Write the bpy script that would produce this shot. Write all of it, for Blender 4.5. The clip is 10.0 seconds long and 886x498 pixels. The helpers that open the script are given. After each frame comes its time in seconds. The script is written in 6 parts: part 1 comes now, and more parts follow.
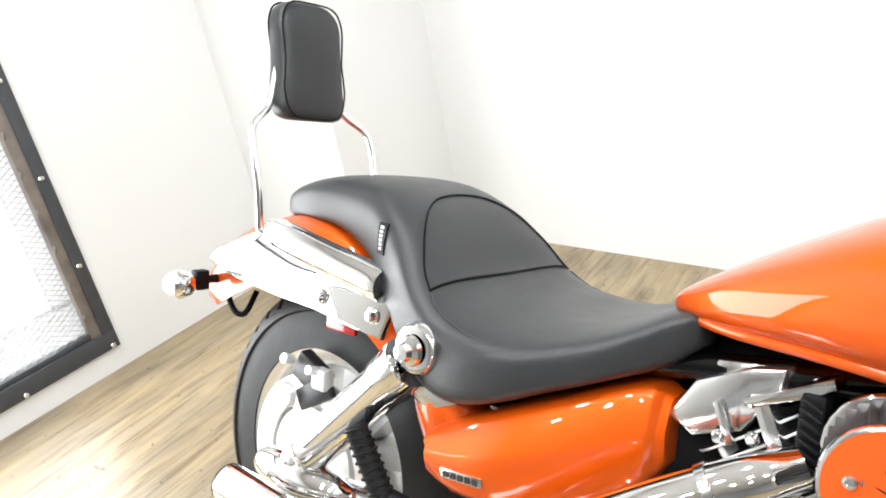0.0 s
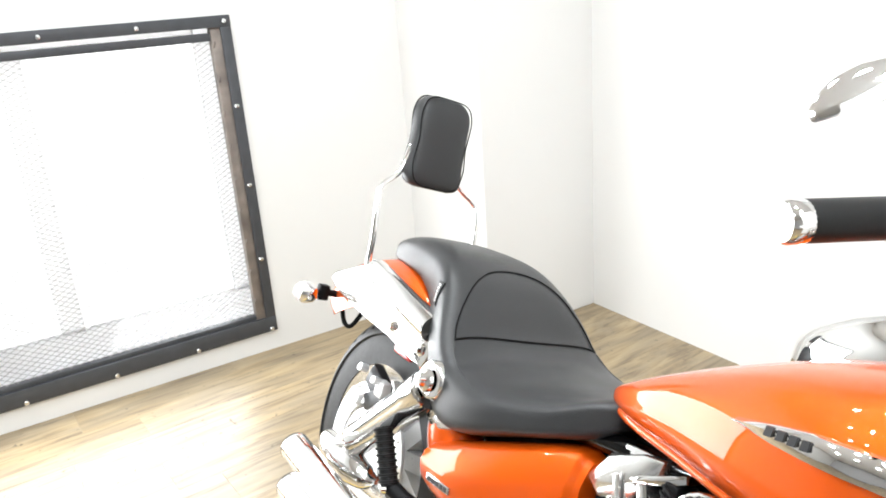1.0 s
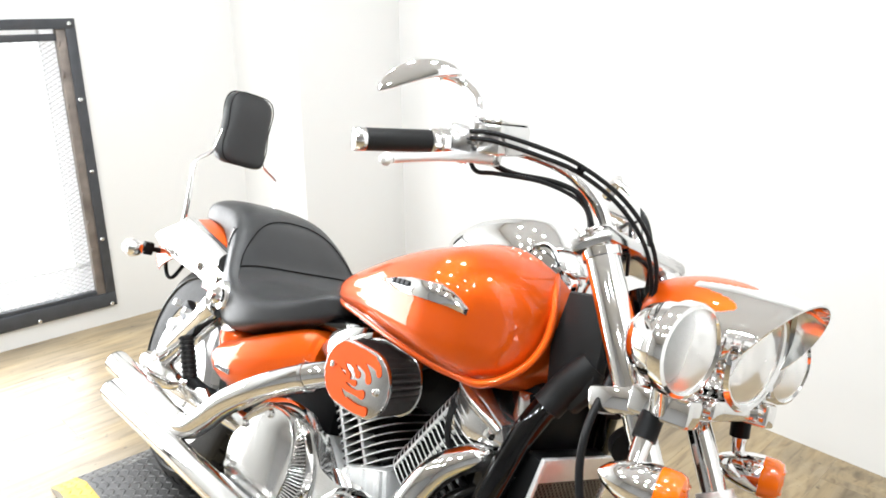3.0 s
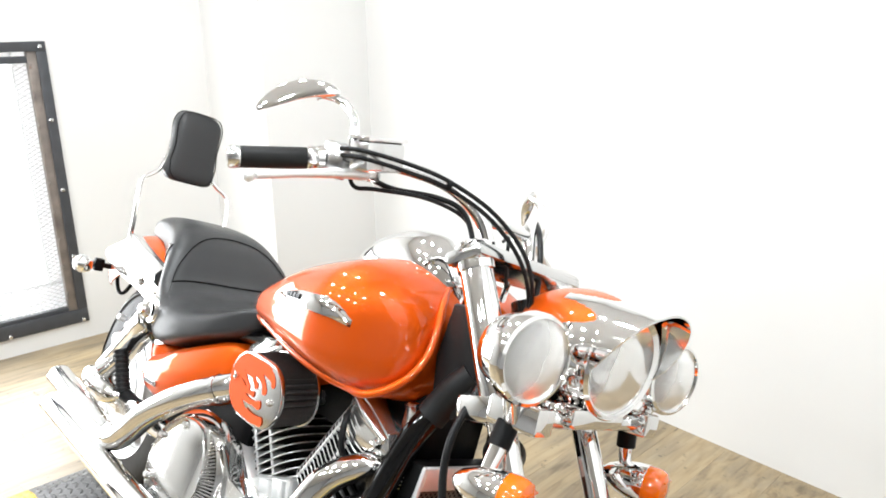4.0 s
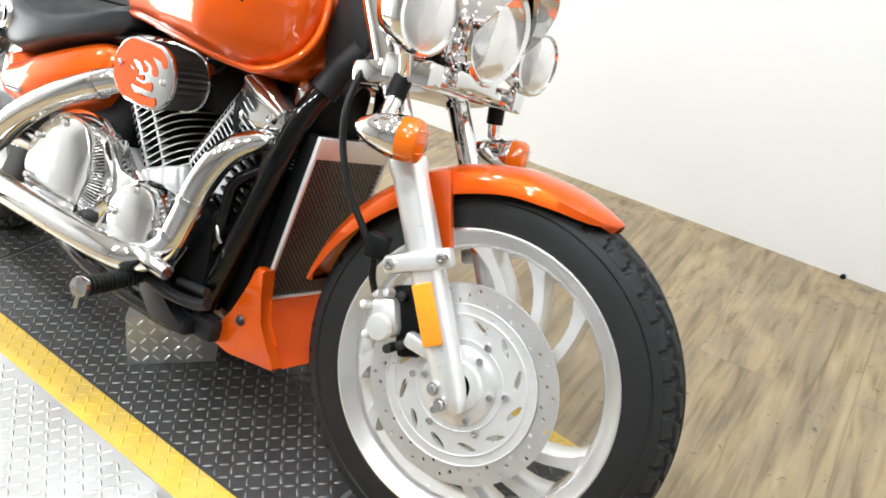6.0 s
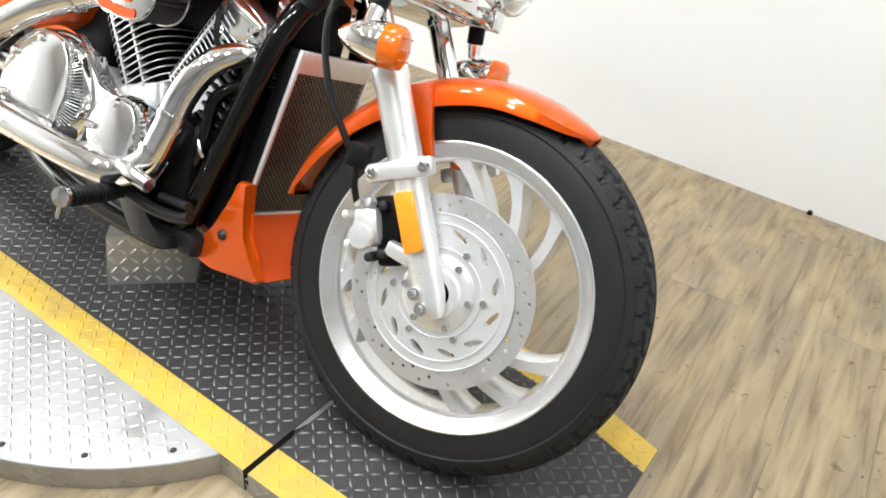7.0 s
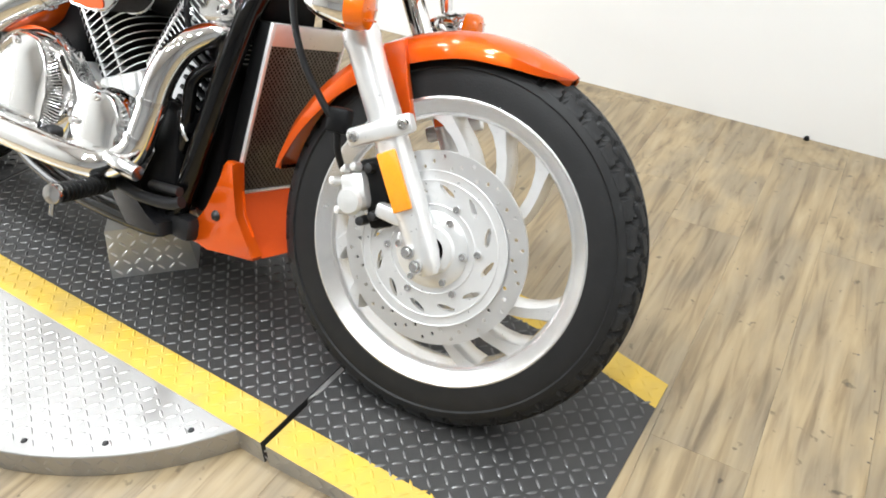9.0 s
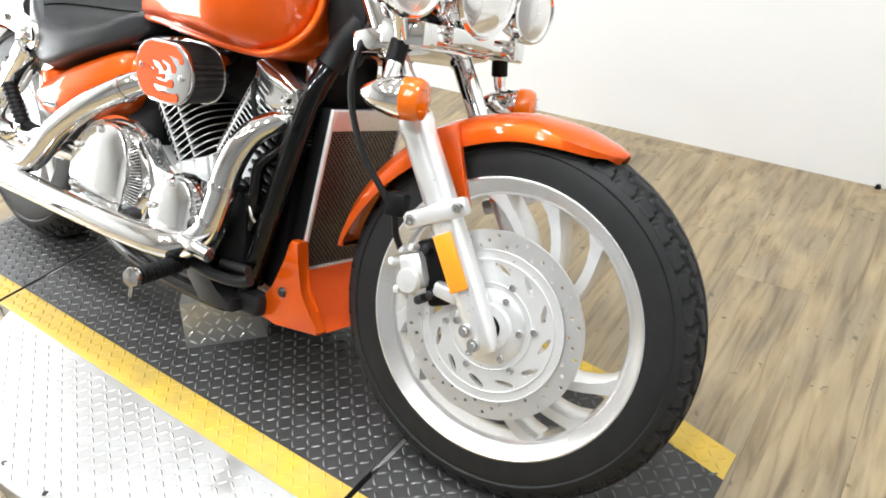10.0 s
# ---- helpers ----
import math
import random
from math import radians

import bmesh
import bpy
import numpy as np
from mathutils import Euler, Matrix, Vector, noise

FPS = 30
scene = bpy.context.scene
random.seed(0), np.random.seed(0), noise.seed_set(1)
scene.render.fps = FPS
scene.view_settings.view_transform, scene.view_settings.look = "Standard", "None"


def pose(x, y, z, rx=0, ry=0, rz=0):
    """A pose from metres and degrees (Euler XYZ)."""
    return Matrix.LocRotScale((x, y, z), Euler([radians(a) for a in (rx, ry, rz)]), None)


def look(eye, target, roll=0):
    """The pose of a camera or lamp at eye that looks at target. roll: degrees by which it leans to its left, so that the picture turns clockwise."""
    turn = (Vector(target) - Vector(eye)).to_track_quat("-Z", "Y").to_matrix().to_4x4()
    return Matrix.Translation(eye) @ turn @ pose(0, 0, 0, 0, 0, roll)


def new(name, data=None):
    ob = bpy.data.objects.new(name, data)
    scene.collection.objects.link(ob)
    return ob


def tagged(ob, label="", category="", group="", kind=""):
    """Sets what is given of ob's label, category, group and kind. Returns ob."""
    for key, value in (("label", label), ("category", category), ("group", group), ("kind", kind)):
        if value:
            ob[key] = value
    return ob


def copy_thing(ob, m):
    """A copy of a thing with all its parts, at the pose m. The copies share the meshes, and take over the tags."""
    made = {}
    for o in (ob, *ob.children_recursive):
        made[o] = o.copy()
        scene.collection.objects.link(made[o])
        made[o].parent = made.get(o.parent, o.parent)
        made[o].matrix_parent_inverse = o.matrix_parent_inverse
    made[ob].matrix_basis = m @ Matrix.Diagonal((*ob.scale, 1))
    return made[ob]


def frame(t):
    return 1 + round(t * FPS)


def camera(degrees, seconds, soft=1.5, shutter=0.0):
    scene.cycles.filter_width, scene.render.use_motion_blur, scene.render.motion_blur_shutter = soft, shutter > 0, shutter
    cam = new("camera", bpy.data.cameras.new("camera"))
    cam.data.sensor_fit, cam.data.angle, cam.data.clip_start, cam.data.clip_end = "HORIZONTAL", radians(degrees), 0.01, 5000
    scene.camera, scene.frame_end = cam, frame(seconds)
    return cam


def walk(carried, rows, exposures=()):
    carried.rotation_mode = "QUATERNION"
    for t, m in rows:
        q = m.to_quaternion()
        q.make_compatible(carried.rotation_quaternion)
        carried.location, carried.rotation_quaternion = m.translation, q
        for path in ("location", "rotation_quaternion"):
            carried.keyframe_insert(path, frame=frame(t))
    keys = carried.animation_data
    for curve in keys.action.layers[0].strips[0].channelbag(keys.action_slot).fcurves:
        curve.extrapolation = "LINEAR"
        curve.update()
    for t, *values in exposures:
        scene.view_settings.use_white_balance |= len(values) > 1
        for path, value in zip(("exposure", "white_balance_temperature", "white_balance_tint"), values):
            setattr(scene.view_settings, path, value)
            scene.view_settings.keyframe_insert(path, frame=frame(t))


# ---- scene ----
cam = camera(60.55, 10.0, soft=1.8)
# seconds, eye x y z, turn to the left of +y, pitch up, roll
PATH = [
    (0, -0.6954, -0.5199, 1.1797, 43.02, -24.36, -11.69),
    (0.5, -0.5238, -0.6086, 1.2949, 48.80, -20.16, -9.53),
    (1, -0.3071, -0.5260, 1.2984, 58.05, -18.85, -4.34),
    (1.5, -0.1643, -0.5220, 1.2988, 60.62, -18.31, -5.53),
    (2, -0.0419, -0.6073, 1.2720, 54.23, -20.58, -4.86),
    (2.5, 0.1141, -0.7014, 1.2956, 47.77, -18.97, -0.88),
    (4, 0.4265, -0.5370, 1.2996, 48.69, -16.42, -1.12),
    (4.5, 0.4409, -0.5204, 1.2650, 46.58, -20.46, -1.20),
    (5, 0.4767, -0.5586, 1.2337, 48.34, -23.57, -1.61),
    (5.5, 0.4908, -0.6630, 1.1972, 40.34, -28.65, 0.25),
    (7, 0.5332, -0.7977, 1.1182, 32.36, -34.71, 6.06),
    (7.5, 0.5651, -0.8081, 1.0839, 30.79, -37.45, 7.27),
    (8, 0.5767, -0.7873, 1.0787, 29.25, -38.13, 5.75),
    (8.5, 0.5793, -0.7789, 1.0734, 27.89, -38.74, 5.37),
    (9, 0.5742, -0.7955, 1.1005, 33.35, -36.83, -0.37),
    (9.5, 0.5766, -0.8147, 1.1398, 36.67, -33.93, -3.38),
    (10, 0.5819, -0.7683, 1.1740, 39.45, -33.83, -5.13),
]


def eye_pose(x, y, z, yaw, pitch, roll):
    a, p = radians(yaw), radians(pitch)
    ahead = Vector((-math.sin(a) * math.cos(p), math.cos(a) * math.cos(p), math.sin(p)))
    return look(Vector((x, y, z)), Vector((x, y, z)) + ahead, roll)


walk(cam, [(t, eye_pose(*r)) for t, *r in PATH], [(0.0, 0.04), (6.0, 0.0), (7.0, 0.0), (8.5, 0.12), (10.0, 0.05)])

# ---- light ----
world = bpy.data.worlds.new("world")
world.use_nodes = True
scene.world = world
wn = world.node_tree.nodes
sky = wn.new("ShaderNodeTexSky")
sky.sky_type, sky.sun_disc, sky.sun_elevation, sky.sun_rotation = "NISHITA", False, radians(40), radians(90)
wn["Background"].inputs[1].default_value = 0.12
world.node_tree.links.new(sky.outputs[0], wn["Background"].inputs[0])

FLOOR = -0.056
CEIL = 2.75


def area_lamp(name, where, target, size_x, size_y, watts, colour):
    data = bpy.data.lights.new(name, "AREA")
    data.shape, data.size, data.size_y, data.energy, data.color = "RECTANGLE", size_x, size_y, watts, colour
    ob = new(name, data)
    ob.matrix_world = look(where, target)
    return ob


# daylight that comes in at the screened window
area_lamp("window_daylight", (-3.07, -0.6, 0.66), (0.0, -0.3, 0.5), 1.7, 1.05, 46, (0.95, 0.98, 1.0))

# ---- materials ----


def material(name, base, rough=0.5, metal=0.0, coat=0.0, coat_rough=0.05, vary=0.0, vary_scale=8.0, bump=0.0, bump_scale=200.0,
             second=None, second_scale=3.0, second_amount=0.5, rough_vary=0.0, stretch=(1, 1, 1), trans=0.0, ior=1.45, glow=0.0, spec=0.5):
    m = bpy.data.materials.new(name)
    m.use_nodes = True
    nt = m.node_tree
    b = nt.nodes["Principled BSDF"]
    inp = b.inputs
    inp["Base Color"].default_value = (*base, 1)
    inp["Roughness"].default_value = rough
    inp["Metallic"].default_value = metal
    inp["Coat Weight"].default_value = coat
    inp["Coat Roughness"].default_value = coat_rough
    inp["Transmission Weight"].default_value = trans
    inp["IOR"].default_value = ior
    inp["Specular IOR Level"].default_value = spec
    if glow:
        inp["Emission Color"].default_value = (*base, 1)
        inp["Emission Strength"].default_value = glow
    tc = nt.nodes.new("ShaderNodeTexCoord")
    mp = nt.nodes.new("ShaderNodeMapping")
    mp.inputs["Scale"].default_value = stretch
    nt.links.new(tc.outputs["Object"], mp.inputs[0])

    def noise_node(scale, detail=4.0):
        n = nt.nodes.new("ShaderNodeTexNoise")
        n.inputs["Scale"].default_value, n.inputs["Detail"].default_value = scale, detail
        nt.links.new(mp.outputs[0], n.inputs["Vector"])
        return n

    colour = None
    if second:
        n = noise_node(second_scale, 6.0)
        r = nt.nodes.new("ShaderNodeValToRGB")
        r.color_ramp.elements[0].position, r.color_ramp.elements[1].position = 0.5 - 0.3 * second_amount, 0.5 + 0.3 * second_amount
        r.color_ramp.elements[0].color, r.color_ramp.elements[1].color = (*base, 1), (*second, 1)
        nt.links.new(n.outputs[0], r.inputs[0])
        colour = r.outputs[0]
    if vary:
        n = noise_node(vary_scale)
        mul = nt.nodes.new("ShaderNodeMapRange")
        mul.inputs["To Min"].default_value, mul.inputs["To Max"].default_value = 1 - vary, 1 + vary
        nt.links.new(n.outputs[0], mul.inputs[0])
        mix = nt.nodes.new("ShaderNodeVectorMath")
        mix.operation = "SCALE"
        if colour:
            nt.links.new(colour, mix.inputs[0])
        else:
            mix.inputs[0].default_value = base
        nt.links.new(mul.outputs[0], mix.inputs["Scale"])
        colour = mix.outputs[0]
    if colour:
        nt.links.new(colour, inp["Base Color"])
    if rough_vary:
        n = noise_node(vary_scale * 2.3)
        mr = nt.nodes.new("ShaderNodeMapRange")
        mr.inputs["To Min"].default_value, mr.inputs["To Max"].default_value = max(0.0, rough - rough_vary), rough + rough_vary
        nt.links.new(n.outputs[0], mr.inputs[0])
        nt.links.new(mr.outputs[0], inp["Roughness"])
    if bump:
        n = noise_node(bump_scale, 3.0)
        bp = nt.nodes.new("ShaderNodeBump")
        bp.inputs["Strength"].default_value, bp.inputs["Distance"].default_value = bump, 0.002
        nt.links.new(n.outputs[0], bp.inputs["Height"])
        nt.links.new(bp.outputs[0], inp["Normal"])
    return m


ORANGE = material("orange_metallic_paint", (0.71, 0.094, 0.003), 0.46, 0.52, coat=1.0, coat_rough=0.03, vary=0.05, vary_scale=900, spec=0.1)
ORANGE_FLAT = material("orange_decal", (0.70, 0.085, 0.012), 0.6, 0.0, vary=0.04, vary_scale=90, spec=0.15)
CHROME = material("chrome", (0.85, 0.85, 0.85), 0.045, 1.0, rough_vary=0.03, vary_scale=40)
CHROME_DULL = material("polished_steel", (0.70, 0.70, 0.70), 0.17, 1.0, vary=0.05, vary_scale=30, rough_vary=0.06)
ALU = material("silver_painted_alloy", (0.86, 0.86, 0.86), 0.30, 0.6, coat=0.3, vary=0.05, vary_scale=60, rough_vary=0.06)
MACHINED = material("machined_steel", (0.90, 0.90, 0.90), 0.24, 0.8, vary=0.08, vary_scale=25, rough_vary=0.08, bump=0.08, bump_scale=400)
POLISHED = material("polished_case_alloy", (0.82, 0.82, 0.815), 0.14, 0.95, vary=0.03, vary_scale=30, rough_vary=0.05)
BRUSHED = material("brushed_disc_steel", (0.88, 0.88, 0.88), 0.32, 0.9, vary=0.08, vary_scale=18, rough_vary=0.08)
FIN_ALU = material("bright_fin_alloy", (0.82, 0.82, 0.81), 0.30, 0.5, vary=0.06, vary_scale=60)
CASE_ALU = material("cast_engine_alloy", (0.78, 0.78, 0.77), 0.36, 0.6, vary=0.08, vary_scale=60, bump=0.2, bump_scale=350)
LEATHER = material("black_vinyl", (0.027, 0.0275, 0.029), 0.36, 0.0, vary=0.14, vary_scale=12, bump=0.3, bump_scale=420, rough_vary=0.06, spec=0.5)
RUBBER = material("tyre_rubber", (0.016, 0.016, 0.0165), 0.50, 0.0, vary=0.25, vary_scale=30, bump=0.2, bump_scale=300, rough_vary=0.08, spec=0.3)
GRIP = material("grip_rubber", (0.010, 0.010, 0.010), 0.5, 0.0, vary=0.15, vary_scale=50, spec=0.25)
BLACK_GLOSS = material("black_gloss_paint", (0.002, 0.002, 0.0022), 0.05, 0.0, vary=0.1, vary_scale=20, spec=0.5)
BLACK = material("black_plastic", (0.006, 0.006, 0.0064), 0.42, 0.0, vary=0.18, vary_scale=25, bump=0.12, bump_scale=250, spec=0.14)
CORE = material("black_cylinder_paint", (0.008, 0.008, 0.008), 0.5, 0.0, vary=0.2, vary_scale=40, spec=0.2)
SATIN_STEEL = material("satin_black_steel", (0.022, 0.022, 0.024), 0.34, 0.35, vary=0.25, vary_scale=30, rough_vary=0.08, spec=0.4)
DARK_METAL = material("dark_metal", (0.05, 0.05, 0.052), 0.4, 0.7, vary=0.2, vary_scale=40)
AMBER = material("amber_lens", (0.90, 0.17, 0.004), 0.12, 0.0, coat=0.7, trans=0.2, vary=0.08, vary_scale=50)
AMBER_FLAT = material("amber_reflector", (0.95, 0.33, 0.02), 0.2, 0.0, coat=0.6, vary=0.12, vary_scale=300, bump=0.2, bump_scale=500)
RED = material("red_lens", (0.55, 0.02, 0.02), 0.12, 0.0, coat=0.7, trans=0.2, vary=0.08, vary_scale=50)
LENS = material("clear_lens", (0.95, 0.96, 0.96), 0.10, 0.0, trans=0.88, ior=1.35, bump=0.10, bump_scale=60)
SPOT_LENS = material("fluted_lens", (0.96, 0.955, 0.945), 0.26, 0.0, trans=0.80, ior=1.3, bump=0.12, bump_scale=55)
CLEAR = material("clear_plastic", (0.9, 0.9, 0.9), 0.08, 0.0, trans=0.6, ior=1.4)
WALL = material("white_wall_paint", (0.775, 0.771, 0.758), 0.62, 0.0, vary=0.025, vary_scale=1.3, second=(0.745, 0.740, 0.726), second_scale=0.9, second_amount=1.2, bump=0.06, bump_scale=60)
# Grey of the unseen walls, set to darken what the chrome reflects.
GREY_WALL = material("unseen_wall_grey", (0.42, 0.42, 0.425), 0.6, 0.0, vary=0.03, vary_scale=1.5)
CEILING = material("grey_ceiling_paint", (0.72, 0.72, 0.72), 0.8, 0.0, vary=0.02, vary_scale=2)
PLATE = material("black_tread_plate", (0.036, 0.036, 0.037), 0.40, 0.15, vary=0.35, vary_scale=14, rough_vary=0.12, second=(0.050, 0.048, 0.046), second_scale=5, second_amount=1.0, spec=0.45)
# Paler than the plate: the lugs' glints are put into this colour.
PLATE_LUG = material("glint_tread_lug", (0.13, 0.13, 0.13), 0.34, 0.7, vary=0.5, vary_scale=25, rough_vary=0.1)
YELLOW = material("yellow_floor_paint", (0.64, 0.42, 0.045), 0.5, 0.0, vary=0.14, vary_scale=18, second=(0.52, 0.36, 0.08), second_scale=14, second_amount=0.7, rough_vary=0.1)
ALU_PLATE = material("aluminium_tread_plate", (0.49, 0.485, 0.48), 0.38, 0.85, vary=0.10, vary_scale=9, rough_vary=0.12, second=(0.41, 0.405, 0.395), second_scale=4, second_amount=1.0)
# Face colour is darkened so that the brighter lugs read as catching light.
BLOCK_ALU = material("darkened_block_aluminium", (0.44, 0.44, 0.435), 0.42, 0.7, vary=0.2, vary_scale=20, rough_vary=0.1)
FRAME_PAINT = material("dark_grey_frame_paint", (0.06, 0.063, 0.07), 0.5, 0.2, vary=0.25, vary_scale=20, bump=0.15, bump_scale=120)
# Sash is made translucent so backdrop light shows through and whitens it.
WINDOW_WHITE = material("translucent_white_sash", (0.95, 0.95, 0.95), 0.8, trans=0.8, vary=0.03, vary_scale=6)
SCREEN_WIRE = material("radiator_wire", (0.17, 0.165, 0.16), 0.34, 0.7, vary=0.5, vary_scale=90)
PLEAT = material("filter_gauze", (0.075, 0.070, 0.068), 0.45, 0.4, vary=0.25, vary_scale=80, bump=0.3, bump_scale=600)
RUST = material("bare_brown_steel", (0.30, 0.26, 0.23), 0.55, 0.4, vary=0.35, vary_scale=14, second=(0.13, 0.11, 0.10), second_scale=9, second_amount=0.8, bump=0.2, bump_scale=90)
MESH_WIRE = material("grey_expanded_metal", (0.34, 0.33, 0.32), 0.5, 0.3, vary=0.15, vary_scale=20)
DAYLIGHT = material("overcast_daylight", (1.0, 1.0, 1.0), 1.0, 0.0, glow=1.15)
LAMP_GLOW = material("lamp_glow", (1.0, 0.97, 0.93), 1.0, 0.0, glow=40.0)
CABLE = material("black_cable", (0.006, 0.006, 0.0065), 0.4, 0.0, vary=0.1, vary_scale=40, spec=0.3)
GREY_PLASTIC = material("satin_black_plastic", (0.011, 0.011, 0.0115), 0.45, 0.0, vary=0.1, vary_scale=30, bump=0.1, bump_scale=300, spec=0.3)
RED_PLASTIC = material("dark_red_metal", (0.3, 0.03, 0.02), 0.3, 0.2, coat=0.5)


def plank_material():
    m = bpy.data.materials.new("wood_look_vinyl")
    m.use_nodes = True
    nt = m.node_tree
    N, L = nt.nodes, nt.links
    b = N["Principled BSDF"]
    tc, info = N.new("ShaderNodeTexCoord"), N.new("ShaderNodeObjectInfo")
    add = N.new("ShaderNodeVectorMath")
    add.operation = "MULTIPLY_ADD"
    comb = N.new("ShaderNodeCombineXYZ")
    for k in range(3):
        L.new(info.outputs["Random"], comb.inputs[k])
    add.inputs[1].default_value = (37.0, 53.0, 11.0)
    L.new(comb.outputs[0], add.inputs[0])
    L.new(tc.outputs["Object"], add.inputs[2])
    mp = N.new("ShaderNodeMapping")
    mp.inputs["Scale"].default_value = (30.0, 2.6, 1.0)
    L.new(add.outputs[0], mp.inputs[0])
    grain = N.new("ShaderNodeTexNoise")
    grain.inputs["Scale"].default_value, grain.inputs["Detail"].default_value, grain.inputs["Distortion"].default_value = 1.5, 8.0, 0.6
    L.new(mp.outputs[0], grain.inputs["Vector"])
    ramp = N.new("ShaderNodeValToRGB")
    e = ramp.color_ramp.elements
    e[0].position, e[0].color = 0.26, (0.180, 0.127, 0.070, 1)
    e[1].position, e[1].color = 0.72, (0.405, 0.315, 0.190, 1)
    mid = e.new(0.48)
    mid.color = (0.330, 0.248, 0.142, 1)
    L.new(grain.outputs[0], ramp.inputs[0])
    patch = N.new("ShaderNodeTexNoise")
    patch.inputs["Scale"].default_value, patch.inputs["Detail"].default_value = 2.6, 6.0
    mp2 = N.new("ShaderNodeMapping")
    mp2.inputs["Scale"].default_value = (5.0, 1.3, 1.0)
    L.new(add.outputs[0], mp2.inputs[0])
    L.new(mp2.outputs[0], patch.inputs["Vector"])
    mr = N.new("ShaderNodeMapRange")
    mr.inputs["From Min"].default_value, mr.inputs["From Max"].default_value = 0.40, 0.62
    mr.inputs["To Min"].default_value, mr.inputs["To Max"].default_value = 0.0, 1.0
    L.new(patch.outputs[0], mr.inputs[0])
    # grey weathered streaks over the tan print
    grey = N.new("ShaderNodeVectorMath")
    grey.operation = "MULTIPLY"
    grey.inputs[1].default_value = (0.74, 0.77, 0.86)
    L.new(ramp.outputs[0], grey.inputs[0])
    sc = N.new("ShaderNodeMix")
    sc.data_type = "VECTOR"
    L.new(mr.outputs[0], sc.inputs["Factor"])
    L.new(ramp.outputs[0], sc.inputs[4])
    L.new(grey.outputs[0], sc.inputs[5])
    tone = N.new("ShaderNodeMapRange")
    tone.inputs["To Min"].default_value, tone.inputs["To Max"].default_value = 0.90, 1.05
    L.new(info.outputs["Random"], tone.inputs[0])
    sc2 = N.new("ShaderNodeVectorMath")
    sc2.operation = "SCALE"
    L.new(sc.outputs[1], sc2.inputs[0])
    L.new(tone.outputs[0], sc2.inputs["Scale"])
    # dark worn flecks
    fleck = N.new("ShaderNodeTexNoise")
    fleck.inputs["Scale"].default_value, fleck.inputs["Detail"].default_value = 38.0, 3.0
    L.new(add.outputs[0], fleck.inputs["Vector"])
    fr = N.new("ShaderNodeMapRange")
    fr.inputs["From Min"].default_value, fr.inputs["From Max"].default_value = 0.66, 0.74
    fr.inputs["To Min"].default_value, fr.inputs["To Max"].default_value = 1.0, 0.45
    L.new(fleck.outputs[0], fr.inputs[0])
    sc3 = N.new("ShaderNodeVectorMath")
    sc3.operation = "SCALE"
    L.new(sc2.outputs[0], sc3.inputs[0])
    L.new(fr.outputs[0], sc3.inputs["Scale"])
    L.new(sc3.outputs[0], b.inputs["Base Color"])
    rr = N.new("ShaderNodeMapRange")
    rr.inputs["To Min"].default_value, rr.inputs["To Max"].default_value = 0.26, 0.46
    L.new(patch.outputs[0], rr.inputs[0])
    L.new(rr.outputs[0], b.inputs["Roughness"])
    bp = N.new("ShaderNodeBump")
    bp.inputs["Strength"].default_value, bp.inputs["Distance"].default_value = 0.15, 0.001
    L.new(grain.outputs[0], bp.inputs["Height"])
    L.new(bp.outputs[0], b.inputs["Normal"])
    return m


PLANK = plank_material()

# ---- mesh helpers ----


def finish(name, bm, mats, smooth=True, sharp=38.0):
    me = bpy.data.meshes.new(name)
    bmesh.ops.recalc_face_normals(bm, faces=bm.faces)
    bm.to_mesh(me)
    bm.free()
    for m in (mats if isinstance(mats, (list, tuple)) else [mats]):
        me.materials.append(m)
    if smooth:
        me.shade_smooth()
        me.set_sharp_from_angle(angle=radians(sharp))
    return me


def part(name, bm, mats, parent=None, label="", smooth=True, sharp=38.0):
    ob = new(name, finish(name, bm, mats, smooth, sharp))
    if parent:
        ob.parent = parent
    return tagged(ob, label)


def structure(name, bm, mats, label, category, smooth=False):
    return tagged(part(name, bm, mats, None, "", smooth), label, category, kind="structure")


def box_into(bm, lo, hi, bevel=0.0, m=None, segs=2, mat=0):
    ret = bmesh.ops.create_cube(bm, size=1.0)
    vs = ret["verts"]
    for v in vs:
        v.co = Vector([lo[k] + (v.co[k] + 0.5) * (hi[k] - lo[k]) for k in range(3)])
    fs = {f for v in vs for f in v.link_faces}
    if bevel:
        r = bmesh.ops.bevel(bm, geom=[e for e in {e for v in vs for e in v.link_edges}], offset=bevel, segments=segs, profile=0.5, affect="EDGES")
        vs = list({v for v in r["verts"]} | {v for f in r["faces"] for v in f.verts})
        fs = {f for v in vs for f in v.link_faces}
        vs = list({v for f in fs for v in f.verts})
    for f in fs:
        f.material_index = mat
    if m:
        bmesh.ops.transform(bm, matrix=m, verts=vs)
    return bm


def box(lo, hi, bevel=0.0, m=None, segs=2):
    return box_into(bmesh.new(), lo, hi, bevel, m, segs)


def rings_into(bm, rings, closed=True, cap=True, loop=False, mat=0):
    rows = [[bm.verts.new(p) for p in ring] for ring in rings]
    n = len(rows[0])
    pairs = list(zip(rows, rows[1:])) + ([(rows[-1], rows[0])] if loop else [])
    for a, b in pairs:
        for k in range(n if closed else n - 1):
            f = bm.faces.new((a[k], a[(k + 1) % n], b[(k + 1) % n], b[k]))
            f.material_index = mat
    if cap and closed and not loop:
        for ring in (rows[0], rows[-1]):
            f = bm.faces.new(ring)
            f.material_index = mat
    return bm


